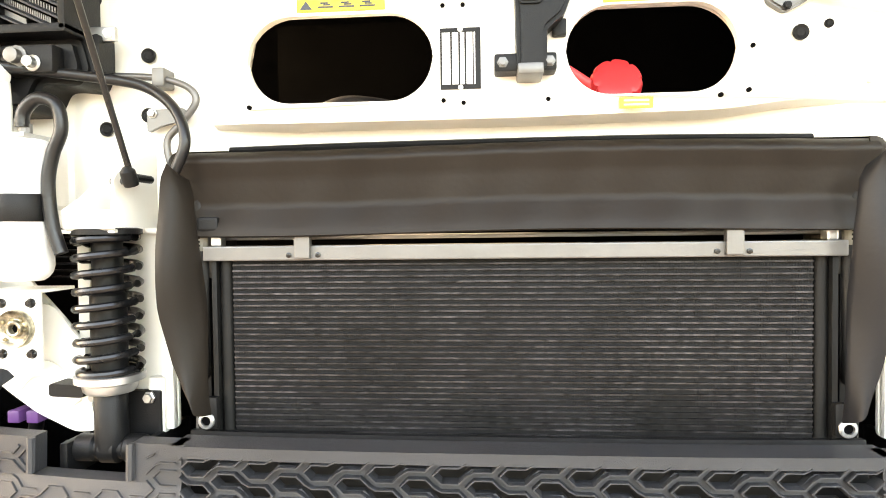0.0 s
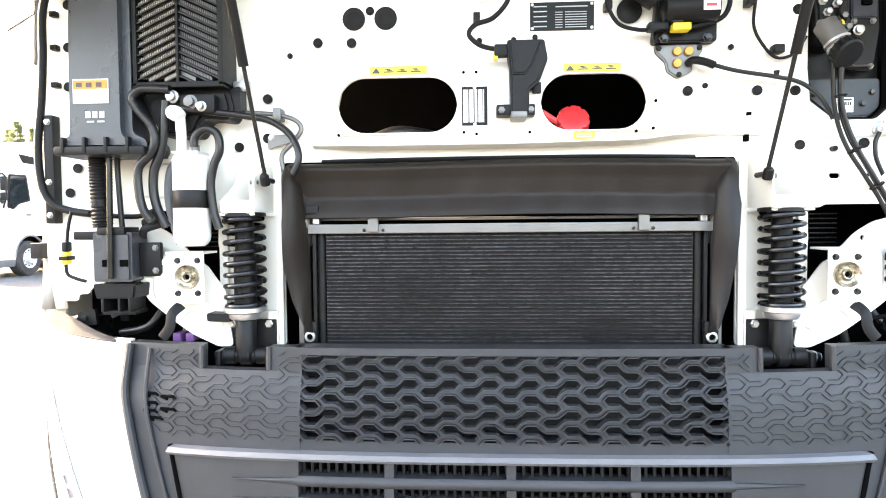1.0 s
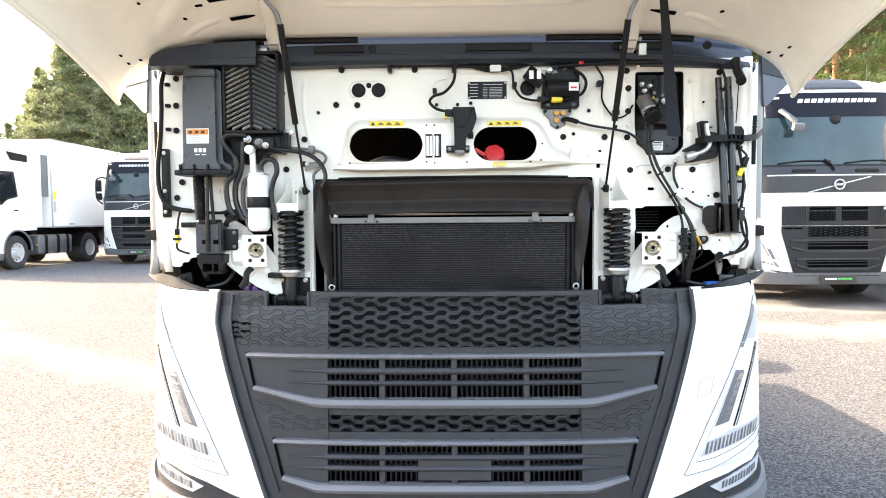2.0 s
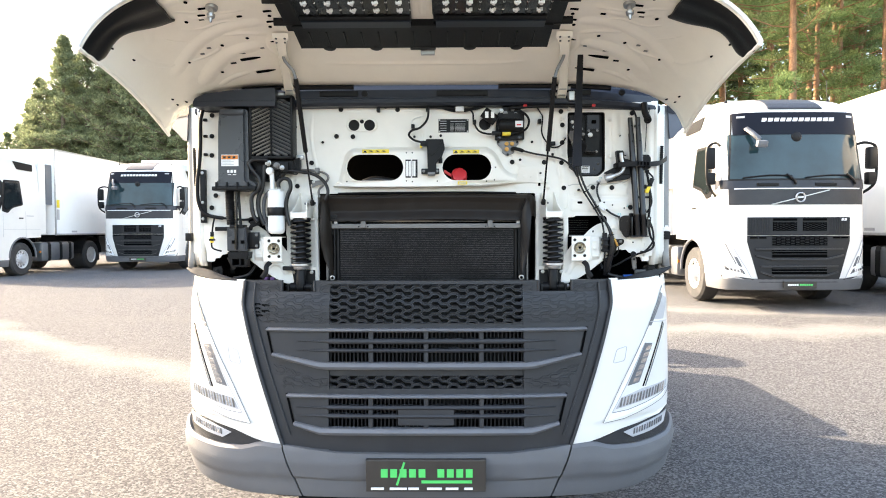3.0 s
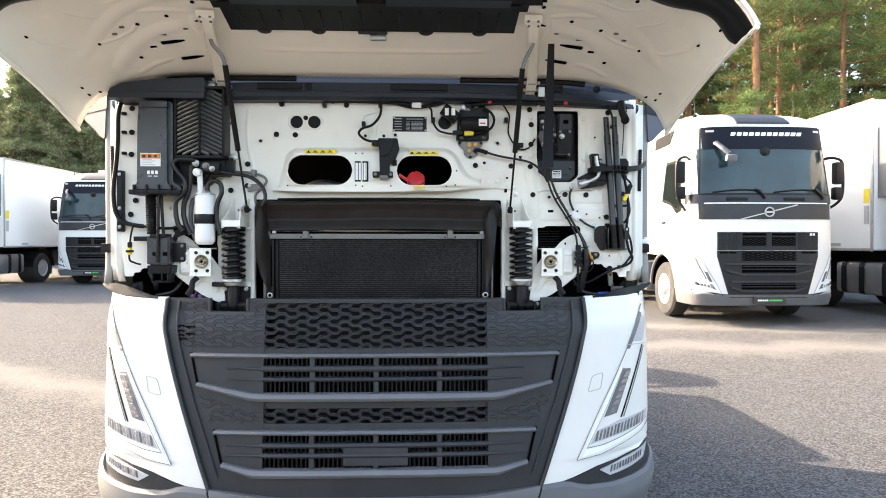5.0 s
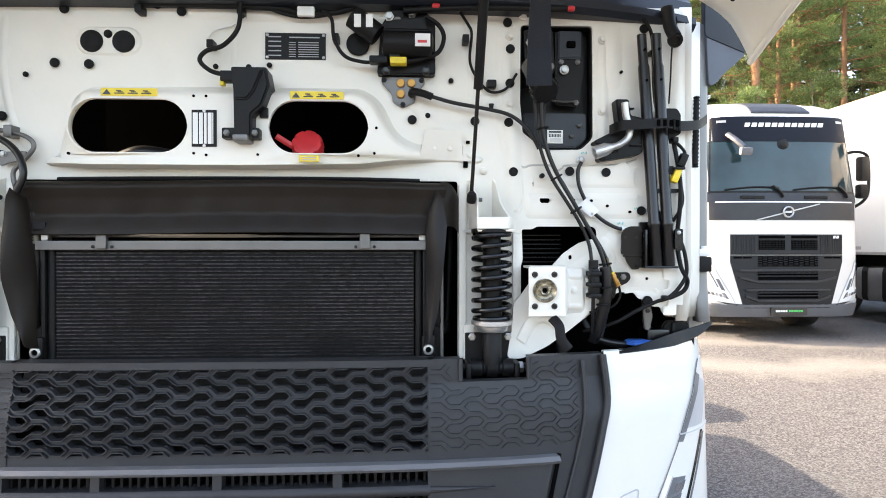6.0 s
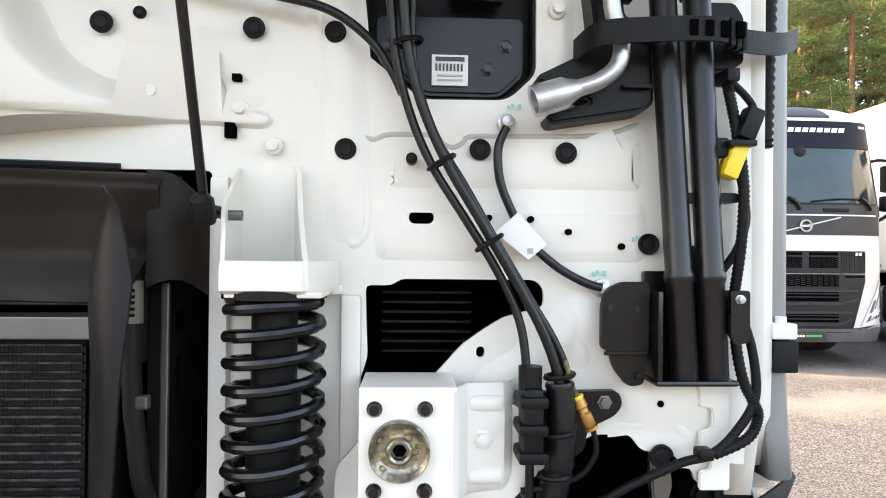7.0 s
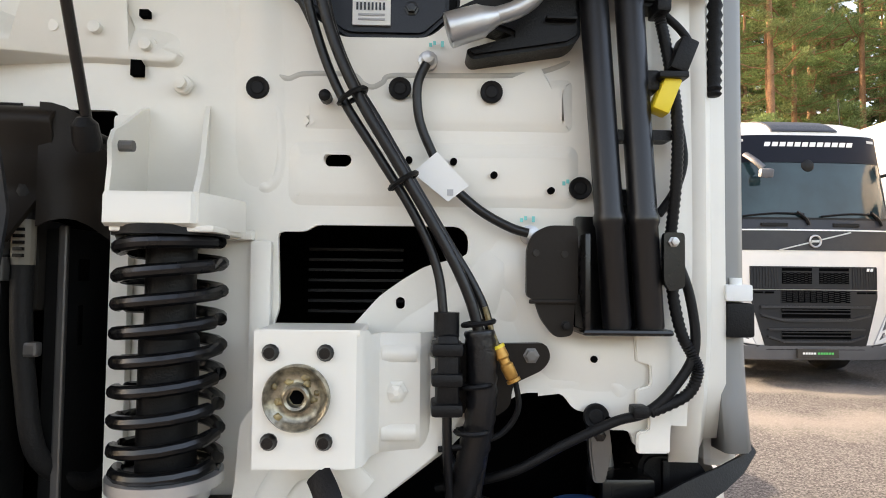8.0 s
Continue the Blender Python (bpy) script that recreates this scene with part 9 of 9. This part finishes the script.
        # wheels
        for y, dual in ((1.42, 0), (5.1, 1)):
            x1, wd = 1.22, (0.60 if dual else 0.33)
            bm = lathe(B(), (s * (x1 - wd), y, 0.50), (s, 0, 0), [(0, 0.3), (0, 0.46), (0.04, 0.50), (wd - 0.04, 0.50), (wd, 0.46), (wd, 0.29), (wd - 0.05, 0.28)], 36)
            w = smooth(part("wheel", bm, TYRE, t), 40)
            rr = [(0, 0.285), (0.045, 0.285), (0.04, 0.265), (-0.02, 0.24), (0.01, 0.15), (0.04, 0.13), (0.10, 0.12), (0.11, 0.05)] if not dual else [(0, 0.285), (0.04, 0.285), (-0.12, 0.25), (-0.12, 0.14), (0.0, 0.12), (0.02, 0.05)]
            rm = smooth(part("rim", lathe(B(), (s * (x1 - 0.045), y, 0.50), (s, 0, 0), rr, 28), RIMPAINT, w, "light steel rim"), 40)
            for k in range(10):
                a = 2 * math.pi * k / 10
                dx = 0.1 if dual else 0
                part("wheel_nut", cyl(B(), (s * (x1 - 0.03 - dx), y + 0.165 * math.cos(a), 0.50 + 0.165 * math.sin(a)), (s * (x1 - dx), y + 0.165 * math.cos(a), 0.50 + 0.165 * math.sin(a)), 0.016, seg=6), STEEL, rm)
                part("hand_hole", cyl(B(), (s * (x1 - 0.075 - dx), y + 0.215 * math.cos(a + 0.3), 0.50 + 0.215 * math.sin(a + 0.3)), (s * (x1 - 0.042 - dx), y + 0.215 * math.cos(a + 0.3), 0.50 + 0.215 * math.sin(a + 0.3)), 0.026, seg=10), VOID, rm)
        bm = box(B(), min(s * 0.66, s * 1.22), max(s * 0.66, s * 1.22), 2.35, 4.1, 0.38, 1.0, 0.10)
        tk = smooth(part("fuel_tank", bm, TANK, t, "aluminium fuel tank with black straps"), 40)
        for y in (2.7, 3.3, 3.8):
            part("tank_strap", box(B(), min(s * 0.65, s * 1.228), max(s * 0.65, s * 1.228), y, y + 0.05, 0.372, 1.006, 0.10), BLACK, tk)
        part("marker_lamp", box(B(), s * 1.21 - 0.02, s * 1.21 + 0.02, 2.24, 2.30, 0.66, 0.72, 0.006), ORANGE, t)
        bm = B()
        arc = [(5.1 + 0.62 * math.cos(a), 0.55 + 0.62 * math.sin(a)) for a in [math.pi * k / 12 for k in range(13)]]
        rows_ = [[bm.verts.new((s * x, y, z)) for x in (0.6, 1.25)] for y, z in arc]
        for p, q in zip(rows_, rows_[1:]):
            bm.faces.new((p[0], p[1], q[1], q[0]))
        part("mudguard", bm, BLACK, t).modifiers.new("thick", "SOLIDIFY").thickness = 0.012
        arc = [(1.42 + 0.60 * math.cos(radians(a)), 0.55 + 0.60 * math.sin(radians(a))) for a in range(0, 190, 10)]
        part("arch_trim", tube(B(), [(s * 1.24, y, z) for y, z in arc], 0.028, 8, 1), SLATGREY, t)
        bm = B()
        rows_ = [[bm.verts.new((s * x, y, z)) for x in (0.7, 1.24)] for y, z in arc]
        for p, q in zip(rows_, rows_[1:]):
            bm.faces.new((p[0], p[1], q[1], q[0]))
        part("arch_liner", bm, VOID, t).modifiers.new("thick", "SOLIDIFY").thickness = 0.01
    bm = B()
    for s in (1, -1):
        box(bm, s * 0.43 - 0.04, s * 0.43 + 0.04, 0.6, 6.0, 0.75, 1.02)
    box(bm, -1.0, 1.0, 1.9, 2.2, 0.5, 1.2)
    box(bm, -0.5, 0.5, 4.6, 5.4, 1.0, 1.16, 0.03)
    part("chassis", bm, BLACK, t)
    # badge panel, upper grille, lower grille, bars
    wall((1.76, 2.03), "badge_panel", CHARCOAL, 0.010, -1.135, 1.135)
    bm = tube(B(), [(0.075 * math.cos(2 * math.pi * k / 24), -0.02, 1.88 + 0.075 * math.sin(2 * math.pi * k / 24)) for k in range(25)], 0.013, 6, 1)
    box(bm, -0.50, 0.50, -0.020, -0.006, -0.008, 0.008, 0.0, m=Matrix.Translation((0, 0, 1.88)) @ Matrix.Rotation(radians(-14), 4, "Y"))
    box(bm, -0.05, 0.05, -0.026, -0.012, 1.866, 1.894)
    part("badge_bar", bm, ALU, t, "round chrome badge on a slanting bar")
    wall((2.022, 2.040), "trim_line", WHITE, 0.018, -1.06, 1.06, nz=1)
    ug = wall((1.24, 1.545), "upper_grille", GRILLEDARK, 0.012, -0.86, 0.86)
    for xa, xb in ((-0.45, -0.05), (0.05, 0.45)):
        for za, zb in ((1.315, 1.465), (1.485, 1.525)):
            part("grille_opening", box(B(), xa, xb, -0.016, -0.008, za, zb), VOID, ug)
    for xa in (-0.45, 0.05):
        bm = B()
        for i in range(8):
            for k in range(5):
                dz = 0.012 if i % 2 else 0.0
                box(bm, xa + 0.01 + i * 0.049, xa + 0.045 + i * 0.049, -0.022, -0.014, 1.324 + k * 0.03 + dz, 1.331 + k * 0.03 + dz)
        part("lattice", bm, GRILLEDARK, ug)["kind"] = "stuff"
    bm = B()
    for k in range(46):
        x = -0.85 + 1.7 * k / 45
        if abs(x) > 0.48:
            box(bm, x - 0.006, x + 0.006, F(x, 1.4) - 0.02, F(x, 1.4), 1.255, 1.53)
    part("grille_rib", bm, GRILLEDARK, ug)["kind"] = "stuff"
    part("badge", glyphs(B(), [(0.70, 0.735), (0.75, 0.785)], 1.485, 1.525, F(0.74, 1.5) - 0.026, 0.2), WHITE, ug)
    taper = lambda z: 0.77 + 0.21 * min(1, (z - 0.48) / 0.65)
    fa = wall((0.44, 1.232), "lower_grille", GRILLEDARK, 0.014, -0.88, 0.88, hw=taper)
    part("grille_opening", box(B(), -0.46, 0.46, -0.020, -0.012, 1.065, 1.222), VOID, fa)
    lat = B()
    for i in range(12):
        for k in range(6):
            x, z = -0.44 + i * 0.08, 1.075 + k * 0.026
            box(lat, x - 0.03, x + 0.03, -0.026, -0.018, z + (0.0135 if i % 2 else 0) - 0.004, z + (0.0135 if i % 2 else 0) + 0.004)
    part("lattice", lat, GRILLEDARK, fa)["kind"] = "stuff"
    for s in (1, -1):
        for xa in (0.56, 0.70):
            part("notch", box(B(), min(s * xa, s * (xa + 0.12)), max(s * xa, s * (xa + 0.12)), F(xa + 0.06, 1.2) - 0.024, F(xa + 0.06, 1.2), 1.185, 1.21), VOID, fa)
    for z0, hw, dz in ((1.02, 0.74, 0.175), (0.725, 0.65, 0.16)):
        part("grille_opening", box(B(), -0.46, 0.46, -0.020, -0.012, z0 - dz + 0.02, z0 - 0.01), VOID, fa)
        bars = (B(), B())
        up = lambda x: 0.07 * max(0, abs(x) - 0.44) / (hw - 0.44)
        for k in range(24):
            xa, xb = -hw + 2 * hw * k / 24, -hw + 2 * hw * (k + 1) / 24
            for zt, zz in ((z0, 0), (z0 - dz, 1)):
                bm = bars[zz]
                a, b = (up(xa), up(xb)) if zz else (0, 0)
                vs = [bm.verts.new(c) for c in ((xa, F(xa, zt) - 0.045, zt + a), (xb, F(xb, zt) - 0.045, zt + b), (xb, F(xb, zt) - 0.045, zt + b - 0.028), (xa, F(xa, zt) - 0.045, zt + a - 0.028))]
                vk = [bm.verts.new(c) for c in ((xa, F(xa, zt), zt + a), (xb, F(xb, zt), zt + b), (xb, F(xb, zt), zt + b - 0.028), (xa, F(xa, zt), zt + a - 0.028))]
                bm.faces.new(vs)
                bm.faces.new((vs[0], vs[1], vk[1], vk[0]))
                bm.faces.new((vs[3], vs[2], vk[2], vk[3]))
        for bm in bars:
            part("bar", bm, CHARCOAL, fa)
        for zz in (z0 - 0.06, z0 - 0.105):
            part("slat", box(B(), -0.47, 0.47, -0.03, -0.015, zz, zz + 0.014), GRILLEDARK, fa)
    bm = loft_rings([ring(z, d, 0.80, 28, 3) for z, d in ((0.30, -0.03), (0.31, 0.004), (0.40, 0.012), (0.47, 0.014), (0.495, 0.010), (0.505, 0.0))])
    smooth(part("bumper", bm, BUMPER, t, "grey plastic bumper"), 40)
    # near-black block stands for the shade under the bumper
    part("bumper_shade_block", box(B(), -1.15, 1.15, 0.45, 0.85, 0.31, 0.50), VOID, t)
    pl = part("plate_holder", box(B(), -0.275, 0.275, -0.05, -0.015, 0.34, 0.46, 0.004), HOLDER, t, "dark plate holder with a green print")
    part("print", glyphs(B(), [(-0.01 + k * 0.037, 0.018 + k * 0.037) for k in range(6)], 0.388, 0.415, -0.053), GREEN, pl)
    part("print", glyphs(B(), [(-0.21 + k * 0.037, -0.182 + k * 0.037) for k in range(5)], 0.388, 0.415, -0.053), WHITE, pl)
    # wipers and kerb mirror
    for x in (-0.93, 0.10):
        wp = part("wiper", tube(B(), [(x, F(x, 2.22) - 0.03, 2.215), (x + 0.42, F(x + 0.42, 2.26) - 0.03, 2.255), (x + 0.80, F(x + 0.80, 2.24) - 0.03, 2.245)], 0.013, 6, 3), BLACK, t)
        part("wiper_arm", tube(B(), [(x + 0.70, F(x + 0.70, 2.26) - 0.045, 2.27), (x + 0.82, F(x + 0.82, 2.20) - 0.04, 2.18), (x + 0.86, F(x + 0.86, 2.1) - 0.035, 2.10)], 0.020, 6, 3), BLACK, wp)
    for x in (-0.55, 0.42):
        part("vent_block", box(B(), x - 0.16, x + 0.20, F(x, 2.1) - 0.03, F(x, 2.1), 2.075, 2.125, 0.008), BLACK, t)
    km = smooth(part("kerb_mirror", tube(B(), [(-0.86, F(-0.86, 3.04) - 0.05, 3.06), (-0.80, F(-0.8, 2.95) - 0.16, 2.95), (-0.72, F(-0.72, 2.86) - 0.20, 2.84)], 0.045, 10, 4, 0.7), DARKALU, t), 40)
    smooth(part("mirror_head", box(B(), -0.09, 0.09, -0.05, 0.04, -0.06, 0.06, 0.03, m=pose(-0.70, F(-0.7, 2.8) - 0.22, 2.77, 15, 0, 0)), SLATGREY, km), 40)
    for x in (-0.95, 0.86):
        ar = part("aerial", cyl(B(), (x, 0.72, 3.62), (x, 0.76, 4.02), 0.006, seg=6), BLACK, t)
        part("aerial_foot", lathe(B(), (x, 0.72, 3.56), (0, 0, 1), [(0, 0.05), (0.05, 0.04), (0.09, 0.012)], 12), BLACK, ar)
    return t


def trailer():
    """A refrigerated box trailer, front wall at y = 0, on z = 0."""
    t = tagged(new("semi_trailer"), "white box semi-trailer coupled behind a parked truck", "trailer", group="parked trailers")
    bm = B()
    box(bm, -1.28, 1.28, 0, 13.4, 1.22, 4.02, 0.03)
    b = part("box_body", bm, TRAILER, t)
    bm = B()
    for s in (1, -1):
        for z in (1.21, 3.98):
            box(bm, s * 1.285 - 0.012, s * 1.285 + 0.012, 0, 13.4, z, z + 0.055, 0.004)
        for y in (0.0, 13.36):
            box(bm, s * 1.285 - 0.012, s * 1.285 + 0.012, y, y + 0.06, 1.2, 4.03, 0.004)
    part("edge_rail", bm, ALU, b)
    for s in (1, -1):
        for y in (0.9, 3.5, 6.0, 9.0):
            part("reflector_print", box(B(), s * 1.284 - 0.005, s * 1.284 + 0.005, y, y + 0.30, 1.30, 1.36), SILVERLABEL, b)
    for s in (1, -1):
        part("yellow_sticker", box(B(), s * 1.29 - 0.004, s * 1.29 + 0.004, 0.10, 0.24, 2.12, 2.38), YELLOW, b)
        part("grey_sticker", box(B(), s * 1.29 - 0.004, s * 1.29 + 0.004, 0.11, 0.23, 1.72, 2.06), SILVERLABEL, b)
    bm = B()
    box(bm, -1.0, 1.0, -0.45, 0.0, 2.0, 3.9, 0.06)
    smooth(part("cooling_unit", bm, TRAILER, t))
    bm = B()
    for s in (1, -1):
        box(bm, s * 0.5 - 0.06, s * 0.5 + 0.06, 0.3, 13.0, 0.95, 1.22)
        box(bm, s * 0.9 - 0.06, s * 0.9 + 0.06, 3.0, 3.12, 0.25, 1.22)
    part("frame", bm, BLACK, t)
    for s in (1, -1):
        bm = B()
        box(bm, min(s * 0.5, s * 1.2), max(s * 0.5, s * 1.2), 3.6, 6.0, 0.55, 1.15, 0.03)
        part("pallet_box", bm, SLATGREY, t)
        for y in (8.2, 9.5, 10.8):
            bm = lathe(B(), (s * 0.86, y, 0.50), (s, 0, 0), [(0, 0.3), (0, 0.46), (0.04, 0.5), (0.34, 0.5), (0.38, 0.46), (0.38, 0.28), (0.30, 0.26)], 28)
            w = smooth(part("wheel", bm, TYRE, t))
            part("rim", lathe(B(), (s * 1.18, y, 0.5), (s, 0, 0), [(0, 0.28), (0.03, 0.27), (0.02, 0.15), (0.08, 0.1)], 20), STEEL, w)
    return t


PARK = [(6.03, 7.55, 0), (9.85, 5.6, 0), (-10.30, 17.75, 0), (-14.1, 14.4, 0)]
first, box_first = parked_truck(), trailer()
for k, (x, y, r) in enumerate(PARK):
    z = ground_z(x, y + 2)
    if k == 0:
        first.matrix_basis = pose(x, y, z, 0, 0, r)
        box_first.matrix_basis = pose(x, y + 2.95, z, 0, 0, r)
    else:
        copy_thing(first, pose(x, y, z, 0, 0, r))
        copy_thing(box_first, pose(x, y + 2.95, z, 0, 0, r))
for x, y in ((-7.4, 24.5),):
    copy_thing(box_first, pose(x, y, ground_z(x, y), 0, 0, 0))


# ---- pines ----
def pine(seed, height, bare, spread, needle, bark, nlimb=58, cone=False):
    """A pine: tapered trunk with limbs, and a crown of needle clumps with gaps between."""
    rng = random.Random(seed)
    t = tagged(new("pine_tree"), "tall pine with a reddish trunk and an uneven crown", "tree", group="pines behind the yard")
    bm = B()
    lean = (rng.uniform(-0.4, 0.4), rng.uniform(-0.4, 0.4))
    axis = lambda f: Vector((lean[0] * f * f, lean[1] * f * f, height * f))
    pts = [axis(k / 20) for k in range(21)]
    loops = []
    for i, p in enumerate(pts):
        r = 0.20 * (1 - i / len(pts)) ** 0.7 + 0.015
        loops.append([bm.verts.new(p + Vector((r * math.cos(2 * math.pi * k / 9), r * math.sin(2 * math.pi * k / 9), 0))) for k in range(9)])
    for a, b in zip(loops, loops[1:]):
        for k in range(9):
            bm.faces.new((a[k], a[(k + 1) % 9], b[(k + 1) % 9], b[k]))
    smooth(part("trunk", bm, bark, t), 60)
    limbs, centres = B(), []
    for j in range(nlimb):
        # old pines carry their limbs in whorls, tall ones anyhow
        g = ((j // 7 * 7 + 3.5 + 1.2 * rng.random()) / nlimb) ** 0.85 if cone else ((j + rng.random()) / nlimb) ** 0.85
        g = min(g, 0.99)
        base = axis(bare + (0.985 - bare) * g)
        shape = 0.05 + 1.05 * (1 - g) ** 0.8 if cone else 0.30 + 0.95 * math.sin(math.pi * min(1, 0.22 + 0.75 * g)) ** 1.1
        ln = spread * shape * rng.uniform(0.45, 1.2)
        a = rng.uniform(0, 2 * math.pi)
        d = Vector((math.cos(a), math.sin(a), rng.uniform(-0.10, 0.30) + 0.5 * max(0, g - 0.7)))
        tip = base + d * ln
        mid = base.lerp(tip, 0.5) + Vector((0, 0, -0.08 * ln))
        tube(limbs, [base, mid, tip], 0.018 + 0.010 * ln / spread, 4, 2)
        tufts = 7 if cone else 4
        for q in [0.30 + 0.70 * (i + rng.random()) / tufts for i in range(tufts)]:
            side = Vector((-d.y, d.x, 0)) * rng.gauss(0, 0.28) * ln * q * (0.8 if cone else 0.5)
            c = base.lerp(tip, q) + side + Vector((0, 0, rng.gauss(0.05, 0.10)))
            centres.append((c, rng.uniform(0.14, 0.34) if cone else rng.uniform(0.22, 0.50)))
    centres += [(axis(0.97 + 0.01 * i) + Vector((rng.gauss(0, 0.1), rng.gauss(0, 0.1), 0)), 0.35) for i in range(4)]
    smooth(part("branch", limbs, bark, t), 60)["kind"] = "stuff"
    # each clump is a flattened ball of needle sprays that point out and up
    gen = np.random.default_rng(seed)
    per = 42 if cone else 150
    n = len(centres) * per
    cen = np.repeat(np.array([tuple(c) for c, r in centres]), per, 0)
    rad = np.repeat(np.array([r for c, r in centres]), per)[:, None]
    way = gen.normal(size=(n, 3))
    way /= np.linalg.norm(way, axis=1)[:, None]
    foot = cen + way * rad * np.array([1.0, 1.0, 0.55]) * gen.uniform(0.35, 1.0, (n, 1))
    grow = way * np.array([1, 1, 0.6]) + np.array([0, 0, 0.45]) + gen.normal(size=(n, 3)) * 0.45
    grow /= np.linalg.norm(grow, axis=1)[:, None]
    side = np.cross(grow, gen.normal(size=(n, 3)))
    side /= np.linalg.norm(side, axis=1)[:, None]
    ln = gen.uniform(0.09, 0.19, (n, 1)) * (1.35 if cone else 1.0)
    wide = side * (0.006 + ln * 0.06) * (1.25 if cone else 1.0)
    verts = np.stack([foot, foot + grow * ln * 0.5 + wide, foot + grow * ln, foot + grow * ln * 0.5 - wide], 1).reshape(-1, 3)
    faces = np.arange(n * 4).reshape(-1, 4)
    me = bpy.data.meshes.new("crown")
    me.from_pydata(verts.tolist(), [], faces.tolist())
    me.materials.append(needle)
    cr = new("crown", me)
    cr.parent = t
    cr["kind"] = "stuff"
    return t


KINDS = [pine(3, 20, 0.42, 2.3, NEEDLE, BARK, 46), pine(5, 15, 0.06, 3.3, NEEDLEDARK, BARKGREY, 150, True), pine(8, 21, 0.50, 2.1, NEEDLE, BARK, 40), pine(11, 9, 0.12, 2.2, NEEDLE, BARK, 44), pine(17, 15, 0.16, 2.9, NEEDLEDARK, BARKGREY, 120, True)]
rng = random.Random(21)
spots = []
# right-hand edge of the wood: tall bare trunks in front, more behind, low boughs between
for k in range(26):
    x = 5 + k * 1.45 + rng.uniform(-0.8, 0.8)
    spots.append((x, 26 + rng.uniform(0, 9) - 0.10 * x, rng.choice((0, 0, 2, 2)), rng.uniform(0.85, 1.15)))
for k in range(34):
    x = 4 + k * 1.3 + rng.uniform(-0.7, 0.7)
    spots.append((x, 36 + rng.uniform(0, 12), rng.choice((0, 2)), rng.uniform(1.0, 1.3)))
for k in range(8):
    spots.append((12 + k * 2.5 + rng.uniform(-0.8, 0.8), 22.5 + rng.uniform(0, 4), 3, rng.uniform(0.7, 1.1)))
# left-hand wood: pointed crowns, lower towards the open side
for row in range(3):
    for k in range(27):
        x = -35 + k * 1.4 + 0.5 * row + rng.uniform(-0.3, 0.3)
        tall = lerp_table(x, [(-35, 7.5), (-30.2, 8.5), (-28.5, 10), (-26.7, 12), (-25.5, 12.8), (-24.4, 16.2), (-22.9, 13.0), (-21.6, 15.8), (-20.5, 17.2), (-17, 18), (4, 17)])
        spots.append((x * (1 + 0.07 * row), 38 + 3 * row + rng.uniform(-0.6, 0.6), rng.choice((1, 1, 4)), tall / 15 * rng.uniform(0.9, 1.0) * (1 - 0.03 * row)))
used = set()
for x, y, k, sc in spots:
    m = pose(x, y, 0.2, 0, 0, rng.uniform(0, 360)) @ Matrix.Diagonal((sc, sc, sc, 1))
    if k not in used:
        used.add(k)
        KINDS[k].matrix_basis = m
    else:
        o = copy_thing(KINDS[k], pose(0, 0, 0))
        o.matrix_basis = m


def far_woods():
    """Dense woods behind the front pines: ragged rows of tufts over a dark bank."""
    rng = random.Random(4)
    verts, faces = [], []
    for k in range(42000):
        x = rng.uniform(-70, 80)
        y = 52 + rng.uniform(-3, 12)
        # every third tuft goes to an unseen ring, added to darken reflections
        if k % 3 == 0:
            a = radians(rng.uniform(165, 375))
            rr = 58 + rng.uniform(-3, 8)
            x, y = rr * math.cos(a), rr * math.sin(a)
        top = 10 + 4 * noise.noise((x * 0.12, 0.3, 0.0)) + 2.5 * noise.noise((x * 0.5, 1.3, 0.0)) + (17 if x > 2 and y > 0 else -2)
        z = top * (rng.random() if k % 2 else math.sqrt(rng.random()))
        for m in range(5):
            v = Vector((rng.gauss(0, 1), rng.gauss(0, 1), rng.gauss(0.2, 0.8))).normalized() * rng.uniform(0.35, 0.75)
            w = v.cross(Vector((rng.gauss(0, 1), rng.gauss(0, 1), rng.gauss(0, 1)))).normalized() * 0.14
            i0 = len(verts)
            c = Vector((x, y, z))
            verts.extend((tuple(c - w), tuple(c + w), tuple(c + v + w), tuple(c + v * 1.3)))
            faces.append((i0, i0 + 1, i0 + 2, i0 + 3))
    me = bpy.data.meshes.new("far_woods")
    me.from_pydata(verts, [], faces)
    me.materials.append(NEEDLESHADE)
    tagged(new("far_woods", me), "dense dark pine woods behind the yard and an added unseen ring round it", "woods", kind="stuff")


far_woods()
